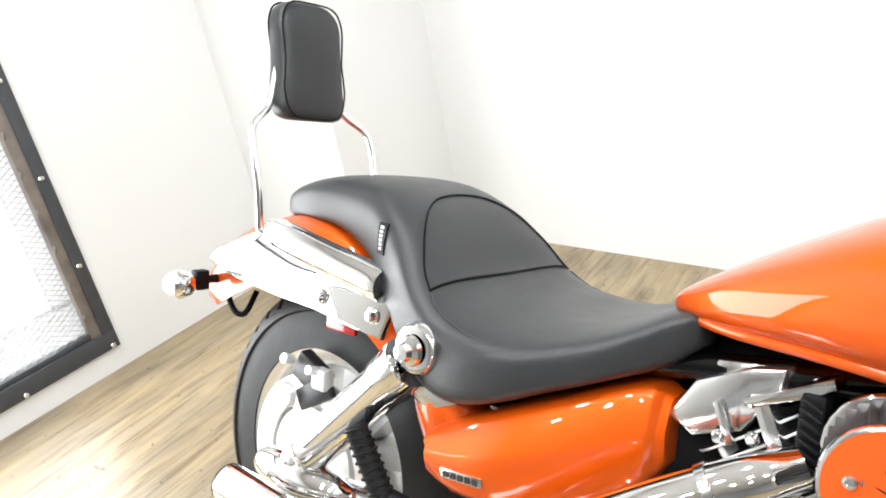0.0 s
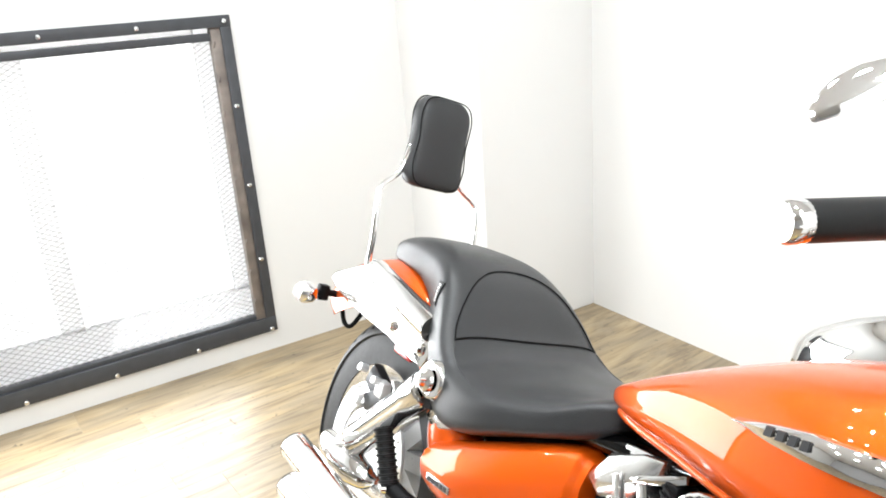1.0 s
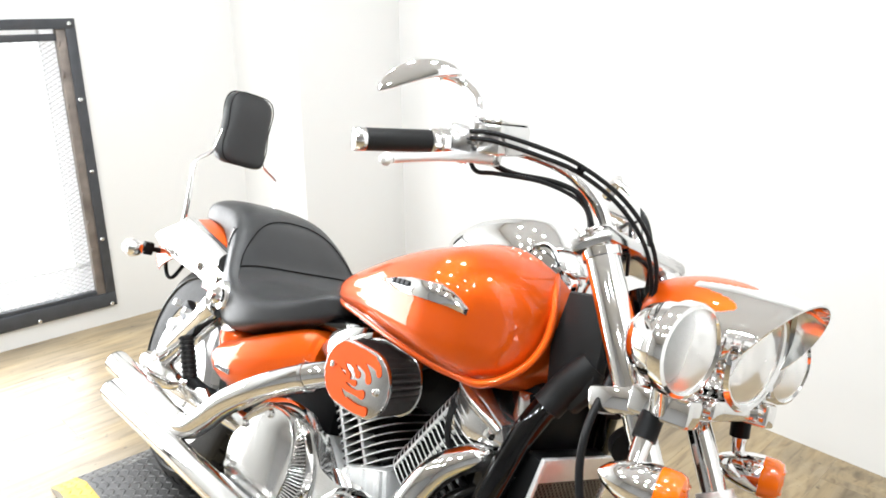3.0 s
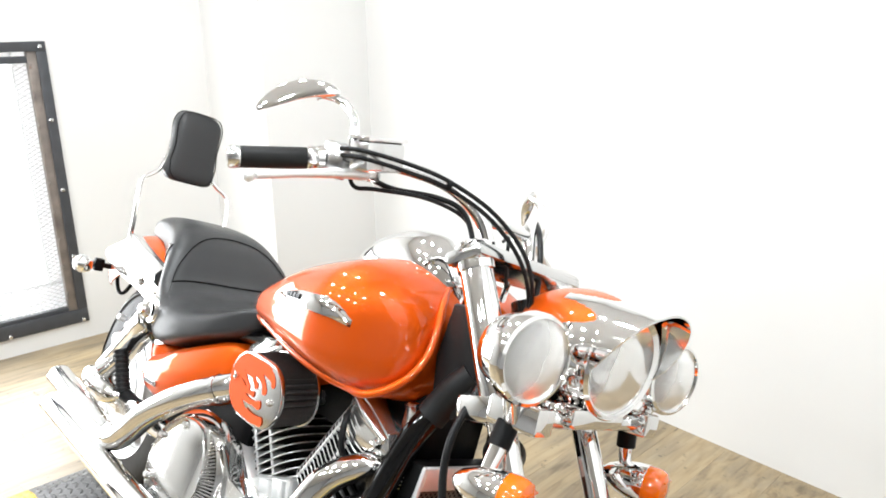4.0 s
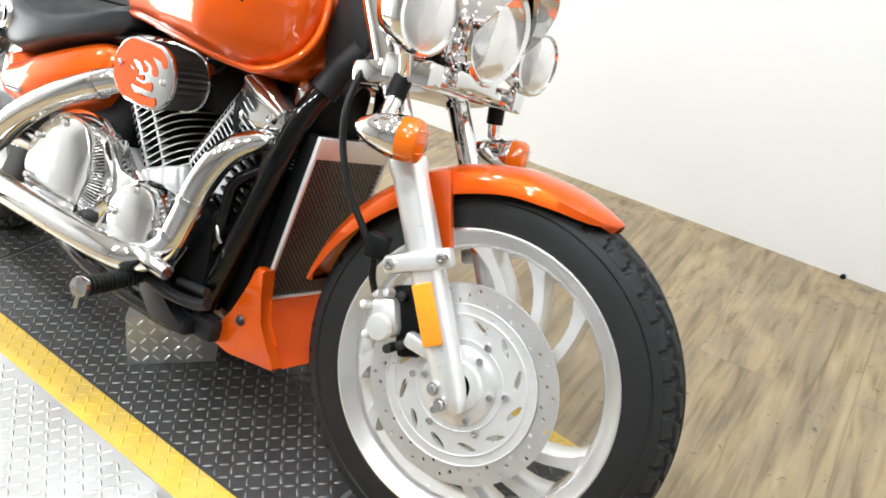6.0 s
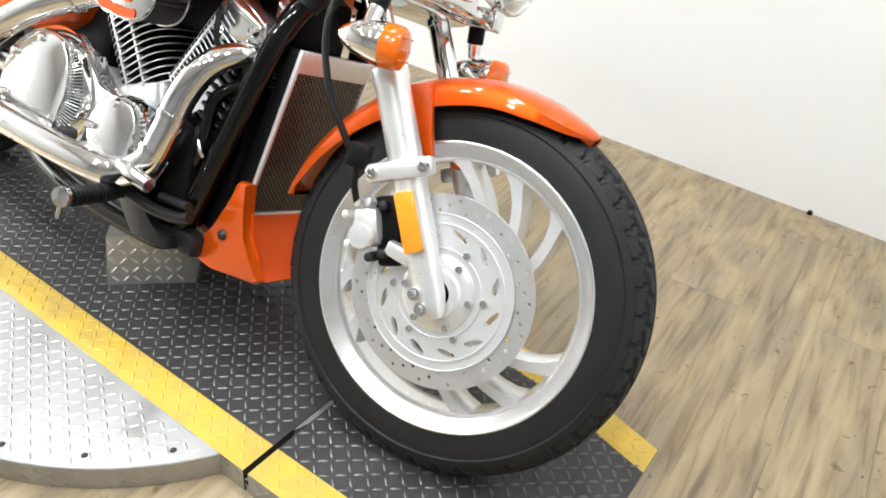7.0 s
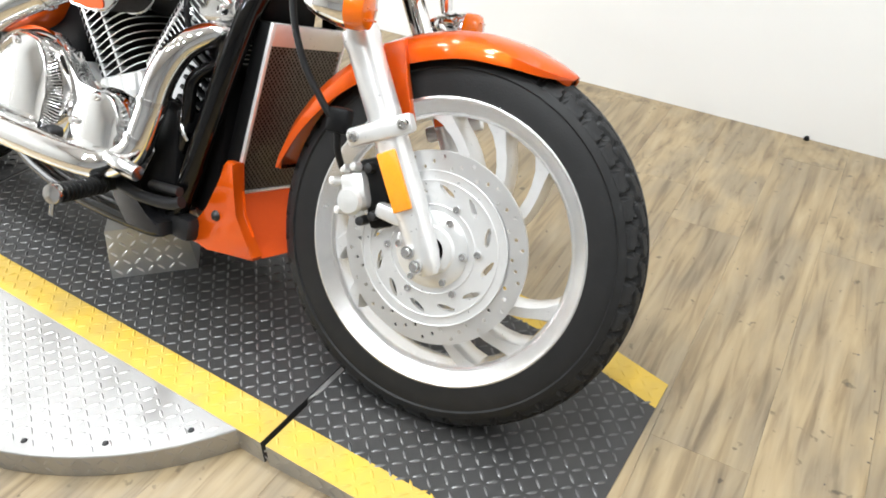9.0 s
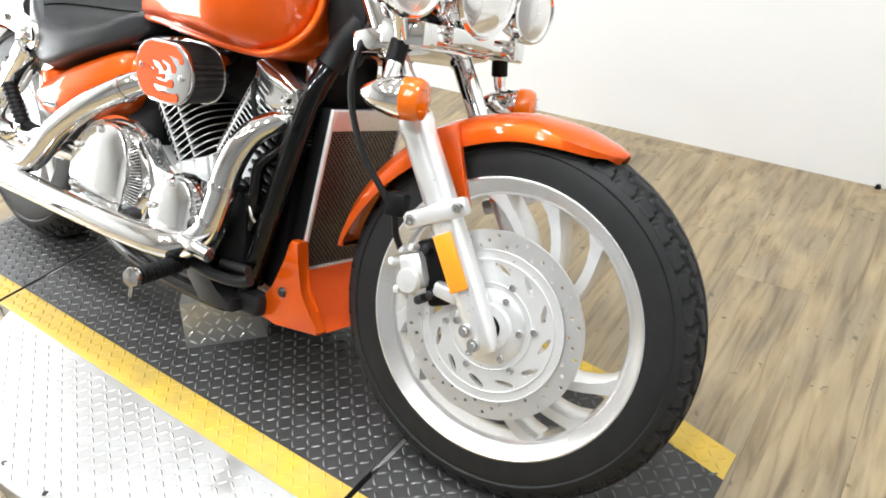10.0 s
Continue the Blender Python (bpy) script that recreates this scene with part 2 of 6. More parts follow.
def smooth_path(points, steps=6):
    """A Catmull-Rom curve through points (tuples of any length)."""
    pts = [np.array(p, float) for p in points]
    pts = [2 * pts[0] - pts[1]] + pts + [2 * pts[-1] - pts[-2]]
    out = []
    for a, b, c, d in zip(pts, pts[1:], pts[2:], pts[3:]):
        for k in range(steps):
            s = k / steps
            out.append(0.5 * (2 * b + (c - a) * s + (2 * a - 5 * b + 4 * c - d) * s * s + (3 * b - a - 3 * c + d) * s ** 3))
    out.append(pts[-2])
    return [tuple(float(v) for v in p) for p in out]


def tube_into(bm, points, radius, sides=14, steps=6, cap=True, mat=0, squash=1.0):
    """A tube along points; radius is one number or a list, one a point."""
    rs = radius if isinstance(radius, (list, tuple)) else [radius] * len(points)
    path = [(Vector(p[:3]), p[3]) for p in (smooth_path([(*p, r) for p, r in zip(points, rs)], steps) if steps > 1 else [(*p, r) for p, r in zip(points, rs)])]
    rings, up = [], None
    for k, (p, r) in enumerate(path):
        d = (path[min(k + 1, len(path) - 1)][0] - path[max(k - 1, 0)][0]).normalized()
        if up is None:
            up = d.orthogonal().normalized()
        up = (up - d * up.dot(d)).normalized()
        side = d.cross(up)
        rings.append([p + r * (math.cos(a) * up + squash * math.sin(a) * side) for a in (2 * math.pi * j / sides for j in range(sides))])
    return rings_into(bm, rings, cap=cap, mat=mat)


def tube(points, radius, sides=14, steps=6, cap=True):
    return tube_into(bmesh.new(), points, radius, sides, steps, cap)


def axis_frame(origin, axis, roll_ref=(0, 0, 1)):
    """A matrix whose z runs along axis."""
    z = Vector(axis).normalized()
    ref = Vector(roll_ref)
    if abs(z.dot(ref)) > 0.98:
        ref = Vector((1, 0, 0))
    x = ref.cross(z).normalized()
    y = z.cross(x)
    m = Matrix((x, y, z)).transposed().to_4x4()
    m.translation = Vector(origin)
    return m


def lathe_into(bm, profile, origin, axis, sides=40, cap=True, mat=0, loop=False):
    """Profile of (radius, height along axis)."""
    m = axis_frame(origin, axis)
    rings = [[m @ Vector((r * math.cos(a), r * math.sin(a), h)) for a in (2 * math.pi * j / sides for j in range(sides))] for r, h in profile]
    return rings_into(bm, rings, cap=cap, mat=mat, loop=loop)


def lathe(profile, origin, axis, sides=40, cap=True, loop=False):
    return lathe_into(bmesh.new(), profile, origin, axis, sides, cap, 0, loop)


def prism_into(bm, outline, m, depth, bevel=0.0, mat=0, segs=2):
    """An outline in the plane of m, drawn out along m's z by depth."""
    a = [bm.verts.new(m @ Vector((x, y, 0))) for x, y in outline]
    b = [bm.verts.new(m @ Vector((x, y, depth))) for x, y in outline]
    n = len(a)
    fs = [bm.faces.new(a), bm.faces.new(b)] + [bm.faces.new((a[k], a[(k + 1) % n], b[(k + 1) % n], b[k])) for k in range(n)]
    for f in fs:
        f.material_index = mat
    if bevel:
        es = list(fs[0].edges) + list(fs[1].edges)
        bmesh.ops.bevel(bm, geom=es, offset=bevel, segments=segs, profile=0.5, affect="EDGES")
    return bm


def prism(outline, m, depth, bevel=0.0):
    return prism_into(bmesh.new(), outline, m, depth, bevel)


def stadium(length, height, n=10):
    r = height / 2
    s = length / 2 - r
    return [(s + r * math.cos(a), r * math.sin(a)) for a in (math.pi * (k / n - 0.5) for k in range(n + 1))] + \
           [(-s - r * math.cos(a), -r * math.sin(a)) for a in (math.pi * (k / n - 0.5) for k in range(n + 1))]


def moved(bm, m):
    bmesh.ops.transform(bm, matrix=m, verts=bm.verts)
    return bm


# ---- the room ----
LEFT, FAR, BACK = -3.12, 1.64, -4.8
WIN_Y0, WIN_Y1, WIN_Z0, WIN_Z1 = -1.62, 0.394, 0.028, 1.268

bm = bmesh.new()
t = 0.16
iy0, iy1, iz0, iz1 = WIN_Y0 + 0.03, WIN_Y1 - 0.03, WIN_Z0 + 0.03, WIN_Z1 - 0.03
box_into(bm, (LEFT - t, BACK, FLOOR), (LEFT, iy0, CEIL))
box_into(bm, (LEFT - t, iy1, FLOOR), (LEFT, 1.09, CEIL))
box_into(bm, (LEFT - t, iy0, FLOOR), (LEFT, iy1, iz0))
box_into(bm, (LEFT - t, iy0, iz1), (LEFT, iy1, CEIL))
structure("wall_west", bm, WALL, "white painted wall with a screened window opening", "wall")
structure("wall_pilaster", box((LEFT - t, 1.09, FLOOR), (-2.575, FAR + t, CEIL), 0.004), WALL, "white painted boxed-out pilaster in the room corner", "wall")
bm = bmesh.new()
a = [bm.verts.new((x, y, FLOOR)) for x, y in ((-2.575, 1.650), (0.95, 1.583), (0.95, FAR + t), (-2.575, FAR + t))]
b = [bm.verts.new((v.co.x, v.co.y, CEIL)) for v in a]
bm.faces.new(a), bm.faces.new(b)
for k in range(4):
    bm.faces.new((a[k], a[(k + 1) % 4], b[(k + 1) % 4], b[k]))
structure("wall_north", bm, WALL, "plain white painted wall behind the motorcycle", "wall")
# Unseen wall, added to close the room and darken the chrome's reflections.
structure("wall_south", box((LEFT - t, BACK - t, FLOOR), (3.2, BACK, CEIL)), GREY_WALL, "plain grey wall added out of view to darken reflections", "wall")
bm = bmesh.new()
pts = [(0.700, FAR), (0.865, -0.15), (3.1, -0.15), (3.1, FAR)]
a = [bm.verts.new((x, y, FLOOR)) for x, y in pts]
b = [bm.verts.new((x, y, CEIL)) for x, y in pts]
bm.faces.new(a), bm.faces.new(b)
for k in range(4):
    bm.faces.new((a[k], a[(k + 1) % 4], b[(k + 1) % 4], b[k]))
structure("wall_east", bm, WALL, "plain white wall at the front of the display floor", "wall")
# Another unseen wall, added for the same darker reflections.
structure("wall_east_far", box((3.1, BACK, FLOOR), (3.26, -0.15, CEIL)), GREY_WALL, "plain grey wall added out of view at the far end", "wall")
structure("ceiling", box((LEFT - t, BACK - t, CEIL), (3.3, FAR + t, CEIL + 0.12)), CEILING, "grey painted ceiling with round lamps", "ceiling")
structure("floor", box((LEFT - t, BACK - t, FLOOR - 0.15), (3.3, FAR + t, FLOOR - 0.003)), BLACK, "dark sub-floor under the vinyl planks", "floor")
floor = bpy.data.objects["floor"]

# daylight outside the window, with a dark bin standing out there
structure("backdrop", box((LEFT - 1.3, -4.0, -0.6), (LEFT - 1.25, 2.6, 3.0)), DAYLIGHT, "bright overcast daylight outside the window", "backdrop")


# ---- the screened window ----
def window_screen():
    root = tagged(new("window_1"), "dark grey steel window frame with an expanded metal screen", "window", kind="structure")
    w = 0.040
    for lo, hi in (((WIN_Y0, WIN_Z0), (WIN_Y1, WIN_Z0 + 0.062)), ((WIN_Y0, WIN_Z1 - w), (WIN_Y1, WIN_Z1)),
                   ((WIN_Y0, WIN_Z0 + 0.062), (WIN_Y0 + w, WIN_Z1 - w)), ((WIN_Y1 - w, WIN_Z0 + 0.062), (WIN_Y1, WIN_Z1 - w))):
        part("window_frame", box((LEFT + 0.001, lo[0], lo[1]), (LEFT + 0.014, hi[0], hi[1]), 0.002), FRAME_PAINT, root)
    # brown welded band that holds the screen
    q = 0.036
    a0, a1, c0, c1 = WIN_Y0 + w, WIN_Y1 - w, WIN_Z0 + 0.062, WIN_Z1 - w
    part("inner_band", box((LEFT - 0.03, a1 - q, c0 - 0.02), (LEFT + 0.006, a1 + 0.004, c1), 0.003), RUST, root, "bare brown steel band")
    part("inner_band", box((LEFT - 0.03, a0, c0), (LEFT + 0.006, a0 + q, c1), 0.003), RUST, root, "bare brown steel band")
    part("screen_edge", box((LEFT - 0.03, a0 + q, c1 - 0.046), (LEFT + 0.002, a1 - q, c1 - 0.018), 0.003), FRAME_PAINT, root, "dark edge of the screen")
    part("screen_edge", box((LEFT - 0.03, a0 + q, c0 - 0.004), (LEFT + 0.002, a1 - q, c0 + 0.018), 0.003), FRAME_PAINT, root, "dark edge of the screen")
    rw = random.Random(11)
    for k in range(9):
        z = c0 + 0.08 + 0.125 * k
        part("weld_bead", lathe([(0.001, -0.014), (0.005, -0.010), (0.0065, 0.0), (0.005, 0.010), (0.001, 0.014)], (LEFT + 0.006, a1 - q + 0.004 + rw.uniform(-0.003, 0.003), z), (0.1, 0.3, 1), 8), RUST, root)
    c1 -= 0.04
    bolts = [(WIN_Y1 - 0.024, WIN_Z0 + 0.012 + 0.302 * k) for k in range(5)]
    bolts += [(WIN_Y1 - 0.024 - 0.302 * k, z) for k in range(1, 7) for z in (WIN_Z0 + 0.012, WIN_Z1 - 0.022)]
    me = None
    for y, z in bolts:
        if me is None:
            me = finish("bolt", lathe([(0.0001, 0.009), (0.007, 0.008), (0.011, 0.003), (0.011, 0.0)], (0, 0, 0), (1, 0, 0), 12), CHROME_DULL)
        ob = new("bolt", me)
        ob.location, ob.parent = (LEFT + 0.014, y, z), root
    # diamond screen: two families of slanted strands
    bm = bmesh.new()
    dy, dz, r = 0.017, 0.0095, 0.0007
    ny, nz = int((a1 - a0) / dy), int((c1 - c0) / dz)
    for j in range(nz):
        z = c0 + j * dz
        for i in range(ny):
            s = 1 if (i + j) % 2 else -1
            p, q2 = Vector((LEFT - 0.012, a0 + i * dy, z + (0 if s > 0 else dz))), Vector((LEFT - 0.012, a0 + (i + 1) * dy, z + (dz if s > 0 else 0)))
            vs = [bm.verts.new(c) for c in (p + Vector((0, 0, -r)), q2 + Vector((0, 0, -r)), q2 + Vector((-0.003, 0, r)), p + Vector((-0.003, 0, r)))]
            bm.faces.new(vs)
    tagged(part("screen", bm, MESH_WIRE, root, "expanded metal mesh", smooth=False), kind="stuff")
    sx0, sx1 = LEFT - 0.135, LEFT - 0.095
    for lo, hi in (((WIN_Y0, iz0), (iy1, 0.20)), ((iy1 - 0.08, 0.20), (iy1, iz1)), ((-0.37, 0.20), (-0.29, iz1 - 0.03)), ((WIN_Y0, iz1 - 0.03), (iy1 - 0.08, iz1))):
        part("window_sash", box((sx0, lo[0], lo[1]), (sx1, hi[0], hi[1]), 0.003), WINDOW_WHITE, root, "white window sash behind the screen")
    return root


window_screen()
tagged(part("outdoor_bin", box((LEFT - 0.75, -0.95, -0.056), (LEFT - 0.5, -0.62, 0.30), 0.02), material("dark_blue_plastic", (0.03, 0.04, 0.08), 0.5, vary=0.1)), "dark blue bin standing outside the window", "bin")


# ---- ceiling lamps ----
def ceiling_lamp(x, y):
    root = tagged(new("ceiling_lamp"), "small round recessed ceiling lamp, switched on", "lamp", group="ceiling lamps")
    part("trim_ring", lathe([(0.100, 0.0), (0.100, 0.008), (0.088, 0.012), (0.082, 0.002)], (0, 0, 0), (0, 0, -1), 24, cap=False), WALL, root)
    part("bulb", lathe([(0.082, 0.004), (0.05, 0.008), (0.001, 0.009)], (0, 0, 0), (0, 0, -1), 20, cap=False), LAMP_GLOW, root, "glowing lamp face")
    root.matrix_world = pose(x, y, CEIL - 0.001)
    return root


first = ceiling_lamp(-2.1, -1.9)
LAMPS = [(x, y) for y in (-1.9, -0.9, 0.3) for x in (-2.1, -1.2, -0.3, 0.5)]
for x, y in LAMPS[1:]:
    copy_thing(first, pose(x, y, CEIL - 0.001))
for x, y in LAMPS:
    data = bpy.data.lights.new("ceiling_spot", "AREA")
    data.shape, data.size, data.energy, data.color = "DISK", 0.155, 13.6, (0.885, 0.955, 1.0)
    ob = new("ceiling_spot", data)
    ob.matrix_world = pose(x, y, CEIL - 0.02)

# ---- the display platform ----
PX0, PX1, PX2, PX3 = -1.965, -1.43, -0.186, 0.368
PY0, PY1, STRIPE = -0.236, 0.402, 0.0735


def edge_right(x):
    return PY0 + max(0.0, x - PX2) * 0.06


def edge_left(x):
    return PY1 - max(0.0, x - 0.1) * 0.19


def top_z(x):
    if x > PX2:
        return FLOOR * (x - PX2) / (PX3 - PX2) + 0.004 * (x - PX2) / (PX3 - PX2)
    if x < -1.86:
        return -0.012 + (FLOOR + 0.016) * (-1.86 - x) / (-1.86 - PX0)
    if x < PX1:
        return -0.012 * (PX1 - x) / (PX1 + 1.86)
    return 0.0


def tread_lugs(inside, mat_of, mats, name, parent, pitch=0.0225, angle=0.0, length=0.0118, width=0.0027, height=0.0027, zf=top_z, label="", lo=(-2.0, -0.6), hi=(0.4, 0.8)):
    """Raised lens-shaped lugs in alternating directions, one joined mesh."""
    verts, faces, ids = [], [], []
    c, s = math.cos(angle), math.sin(angle)
    n = int(max(hi[0] - lo[0], hi[1] - lo[1]) / pitch) + 2
    cx, cy = (lo[0] + hi[0]) / 2, (lo[1] + hi[1]) / 2
    for i in range(-n, n):
        for j in range(-n, n):
            u, v = i * pitch, j * pitch
            x, y = cx + u * c - v * s, cy + u * s + v * c
            if not inside(x, y):
                continue
            a = angle + (math.pi / 4 if (i + j) % 2 else -math.pi / 4)
            dx, dy = math.cos(a), math.sin(a)
            k = len(verts)
            for p, q, h in ((-1, 0, 0), (-0.45, -1, 0), (0.45, -1, 0), (1, 0, 0), (0.45, 1, 0), (-0.45, 1, 0), (-0.5, 0, 1), (0.5, 0, 1)):
                px, py = x + p * length * dx - q * width * dy, y + p * length * dy + q * width * dx
                verts.append((px, py, zf(px) + h * height))
            for fc in ((0, 1, 6), (1, 2, 7, 6), (2, 3, 7), (3, 4, 7), (4, 5, 6, 7), (5, 0, 6)):
                faces.append([k + q for q in fc])
                ids.append(mat_of(x, y))
    me = bpy.data.meshes.new(name)
    me.from_pydata(verts, [], faces)
    for m in mats:
        me.materials.append(m)
    me.polygons.foreach_set("material_index", ids)
    me.shade_smooth()
    ob = new(name, me)
    ob.parent = parent
    return tagged(ob, label, kind="stuff")


def platform():
    root = tagged(new("display_platform"), "black tread plate motorcycle platform with yellow edge stripes and sloping ends", "platform")
    gap = 0.006
    for name, x0, x1 in (("rear_ramp", PX0, PX1 - gap), ("deck", PX1 + gap, PX2 - gap), ("front_ramp", PX2 + gap, PX3)):
        bm = bmesh.new()
        xs = [x0, -1.86, x1] if name == "rear_ramp" else [x0, 0.1, x1] if name == "front_ramp" else [x0, x1]
        top = [[bm.verts.new((x, y, top_z(x))) for y in (edge_right(x), edge_right(x) + STRIPE, edge_left(x) - STRIPE, edge_left(x))] for x in xs]
        low = [[bm.verts.new((x, y, FLOOR + 0.0005)) for y in (edge_right(x), edge_left(x))] for x in xs]
        for i in range(len(xs) - 1):
            for k in range(3):
                f = bm.faces.new((top[i][k], top[i + 1][k], top[i + 1][k + 1], top[i][k + 1]))
                f.material_index = 0 if k == 1 else 1
            for k, q in ((0, 0), (3, 1)):
                f = bm.faces.new((top[i][k], top[i + 1][k], low[i + 1][q], low[i][q]))
                f.material_index = 2
            bm.faces.new((low[i][0], low[i + 1][0], low[i + 1][1], low[i][1]))
        for i in (0, -1):
            f = bm.faces.new((*top[i], low[i][1], low[i][0]))
            f.material_index = 0
        part(name, bm, [PLATE, YELLOW, ALU_PLATE], root, smooth=False)
    def inside(x, y):
        return PX0 + 0.01 < x < PX3 - 0.012 and edge_right(x) + 0.008 < y < edge_left(x) - 0.008 and min(abs(x - PX1), abs(x - PX2)) > 0.008
    tread_lugs(inside, lambda x, y: 1 if y < edge_right(x) + STRIPE or y > edge_left(x) - STRIPE else 0, [PLATE_LUG, YELLOW], "tread_pattern", root, angle=0.0, label="raised tread lugs")
    return root


def rim_lugs(place, count, name, parent, mat, rows=2, step=0.024, width=0.0026, length=0.0105):
    """Tread lugs on an upright edge; place(u, v) gives (point, along, outward)."""
    verts, faces = [], []
    for i in range(count):
        for j in range(rows):
            p, al, out = place(step * (i + 0.5), (j + 0.5) / rows)
            s = 0.7854 if (i + j) % 2 else -0.7854
            upv = Vector((0, 0, 1))
            u, w = al * math.cos(s) + upv * math.sin(s), upv * math.cos(s) - al * math.sin(s)
            k = len(verts)
            verts += [tuple(p + u * a * length + w * b * width + out * c * 0.0018) for a, b, c in ((-1, 0, 0), (-0.45, -1, 0), (0.45, -1, 0), (1, 0, 0), (0.45, 1, 0), (-0.45, 1, 0), (-0.5, 0, 1), (0.5, 0, 1))]
            faces += [[k + q for q in fc] for fc in ((0, 1, 6), (1, 2, 7, 6), (2, 3, 7), (3, 4, 7), (4, 5, 6, 7), (5, 0, 6))]
    me = bpy.data.meshes.new(name)
    me.from_pydata(verts, [], faces)
    me.materials.append(mat)
    ob = new(name, me)
    ob.parent = parent
    return tagged(ob, "raised lugs on the edge", kind="stuff")


deck_root = platform()


def deck_edge(u, v):
    x = PX0 + 0.14 + u
    return Vector((x, edge_right(x), FLOOR + 0.005 + (top_z(x) - FLOOR - 0.008) * v)), Vector((1, 0, 0)), Vector((0, -1, 0))


rim_lugs(deck_edge, 82, "edge_pattern", deck_root, ALU_PLATE)
TT = (-0.81, 0.108, 0.655)


def turntable():
    root = tagged(new("turntable"), "round aluminium tread plate turntable under the platform", "turntable")
    part("turntable_top", lathe([(0.001, -0.003), (TT[2] - 0.002, -0.003), (TT[2], -0.005), (TT[2], FLOOR + 0.001), (0.3, FLOOR + 0.001)], (TT[0], TT[1], 0), (0, 0, 1), 160, cap=False), ALU_PLATE, root, sharp=30)
    def inside(x, y):
        return math.hypot(x - TT[0], y - TT[1]) < TT[2] - 0.012 and not (PY0 - 0.012 < y < PY1 + 0.012)
    tread_lugs(inside, lambda x, y: 0, [ALU_PLATE], "tread_pattern", root, pitch=0.0225, angle=0.25, zf=lambda x: -0.003, label="raised tread lugs", lo=(-1.5, -0.6), hi=(-0.1, 0.8))
    me = None
    for k in range(26):
        a = 2 * math.pi * k / 26 + 0.05
        x, y = TT[0] + (TT[2] - 0.03) * math.cos(a), TT[1] + (TT[2] - 0.03) * math.sin(a)
        if PY0 - 0.02 < y < PY1 + 0.02:
            continue
        if me is None:
            me = finish("bolt", lathe([(0.0001, 0.003), (0.004, 0.003), (0.0065, 0.0)], (0, 0, 0), (0, 0, 1), 10), DARK_METAL)
        ob = new("bolt", me)
        ob.location, ob.parent = (x, y, -0.003), root
    def rim(u, v):
        a = math.pi + u / TT[2]
        d = Vector((math.cos(a), math.sin(a), 0))
        return Vector((TT[0], TT[1], FLOOR + 0.004 + 0.045 * v)) + d * TT[2], Vector((-d.y, d.x, 0)), d
    rim_lugs(rim, 86, "edge_pattern", root, ALU_PLATE)
    return root


turntable()


def support_block():
    """The tread plate block under the engine."""
    bm = bmesh.new()
    d, nrm = Vector((0.136, 0.136)).normalized(), Vector((-0.7071, 0.7071))
    a = Vector((-0.811, -0.077))
    ln, dp, h = 0.193, 0.13, 0.125
    base = [a, a + d * ln, a + d * ln + nrm * dp, a + nrm * dp]
    top = [a + d * 0.012 + nrm * 0.012, a + d * (ln - 0.012) + nrm * 0.012, a + d * (ln - 0.012) + nrm * (dp - 0.012), a + d * 0.012 + nrm * (dp - 0.012)]
    lo = [bm.verts.new((*p, 0.001)) for p in base]
    hi = [bm.verts.new((*p, h)) for p in top]
    bm.faces.new(lo), bm.faces.new(hi)
    for k in range(4):
        bm.faces.new((lo[k], lo[(k + 1) % 4], hi[(k + 1) % 4], hi[k]))
    # lugs on the visible face, in a brighter metal that stands in for their sheen
    o, ex = Vector((*a, 0.001)), Vector((*d, 0.0))
    ez = (Vector((*top[0], h)) - Vector((*base[0], 0.001))).normalized()
    ez = (ez - ex * ez.dot(ex)).normalized()
    out = ex.cross(ez)
    for i in range(8):
        for j in range(5):
            c = o + ex * (0.018 + 0.0235 * i) + ez * (0.016 + 0.0235 * j) + out * 0.0005
            if (0.018 + 0.0235 * i) > ln - 0.016:
                continue
            s = 0.7854 if (i + j) % 2 else -0.7854
            u, w = ex * math.cos(s) + ez * math.sin(s), -ex * math.sin(s) + ez * math.cos(s)
            vs = [bm.verts.new(c + u * p * 0.0108 + w * q * 0.0026 + out * g * 0.0028) for p, q, g in ((-1, 0, 0), (-0.45, -1, 0), (0.45, -1, 0), (1, 0, 0), (0.45, 1, 0), (-0.45, 1, 0), (-0.5, 0, 1), (0.5, 0, 1))]
            for fc in ((0, 1, 6), (1, 2, 7, 6), (2, 3, 7), (3, 4, 7), (4, 5, 6, 7), (5, 0, 6)):
                bm.faces.new([vs[q] for q in fc]).material_index = 1
    ob = part("support_block", bm, [BLOCK_ALU, ALU], smooth=False)
    return tagged(ob, "small aluminium tread plate block standing under the engine", "block")


support_block()

# ---- the motorcycle ----
BODY = pose(0, 0, 0, -22, 0, -1.5)
FORK = pose(0, 0, -0.0158, -25.18, 0, 8.08)
FB = BODY.inverted() @ FORK
bike = tagged(new("motorcycle"), "orange cruiser motorcycle with chrome trim leaning on its side stand", "motorcycle")
bike.matrix_world = BODY


def bpart(name, bm, mats, parent=None, label="", smooth=True, sharp=38.0):
    return part(name, bm, mats, parent or bike, label, smooth, sharp)


def fpart(name, bm, mats, parent=None, label="", smooth=True, sharp=38.0):
    return part(name, moved(bm, FB), mats, parent or bike, label, smooth, sharp)


def sgn_pow(v, e):
    return math.copysign(abs(v) ** e, v)


def oval_ring(x, w, zt, zw, zb, et=2.3, eb=3.0, n=40, yc=0.0):
    ring = []
    for k in range(n):
        a = 2 * math.pi * k / n
        e = et if math.sin(a) >= 0 else eb
        y = w * sgn_pow(math.cos(a), 2 / e)
        h = (zt - zw) if math.sin(a) >= 0 else (zw - zb)
        ring.append(Vector((x, yc + y, zw + h * sgn_pow(math.sin(a), 2 / e))))
    return ring


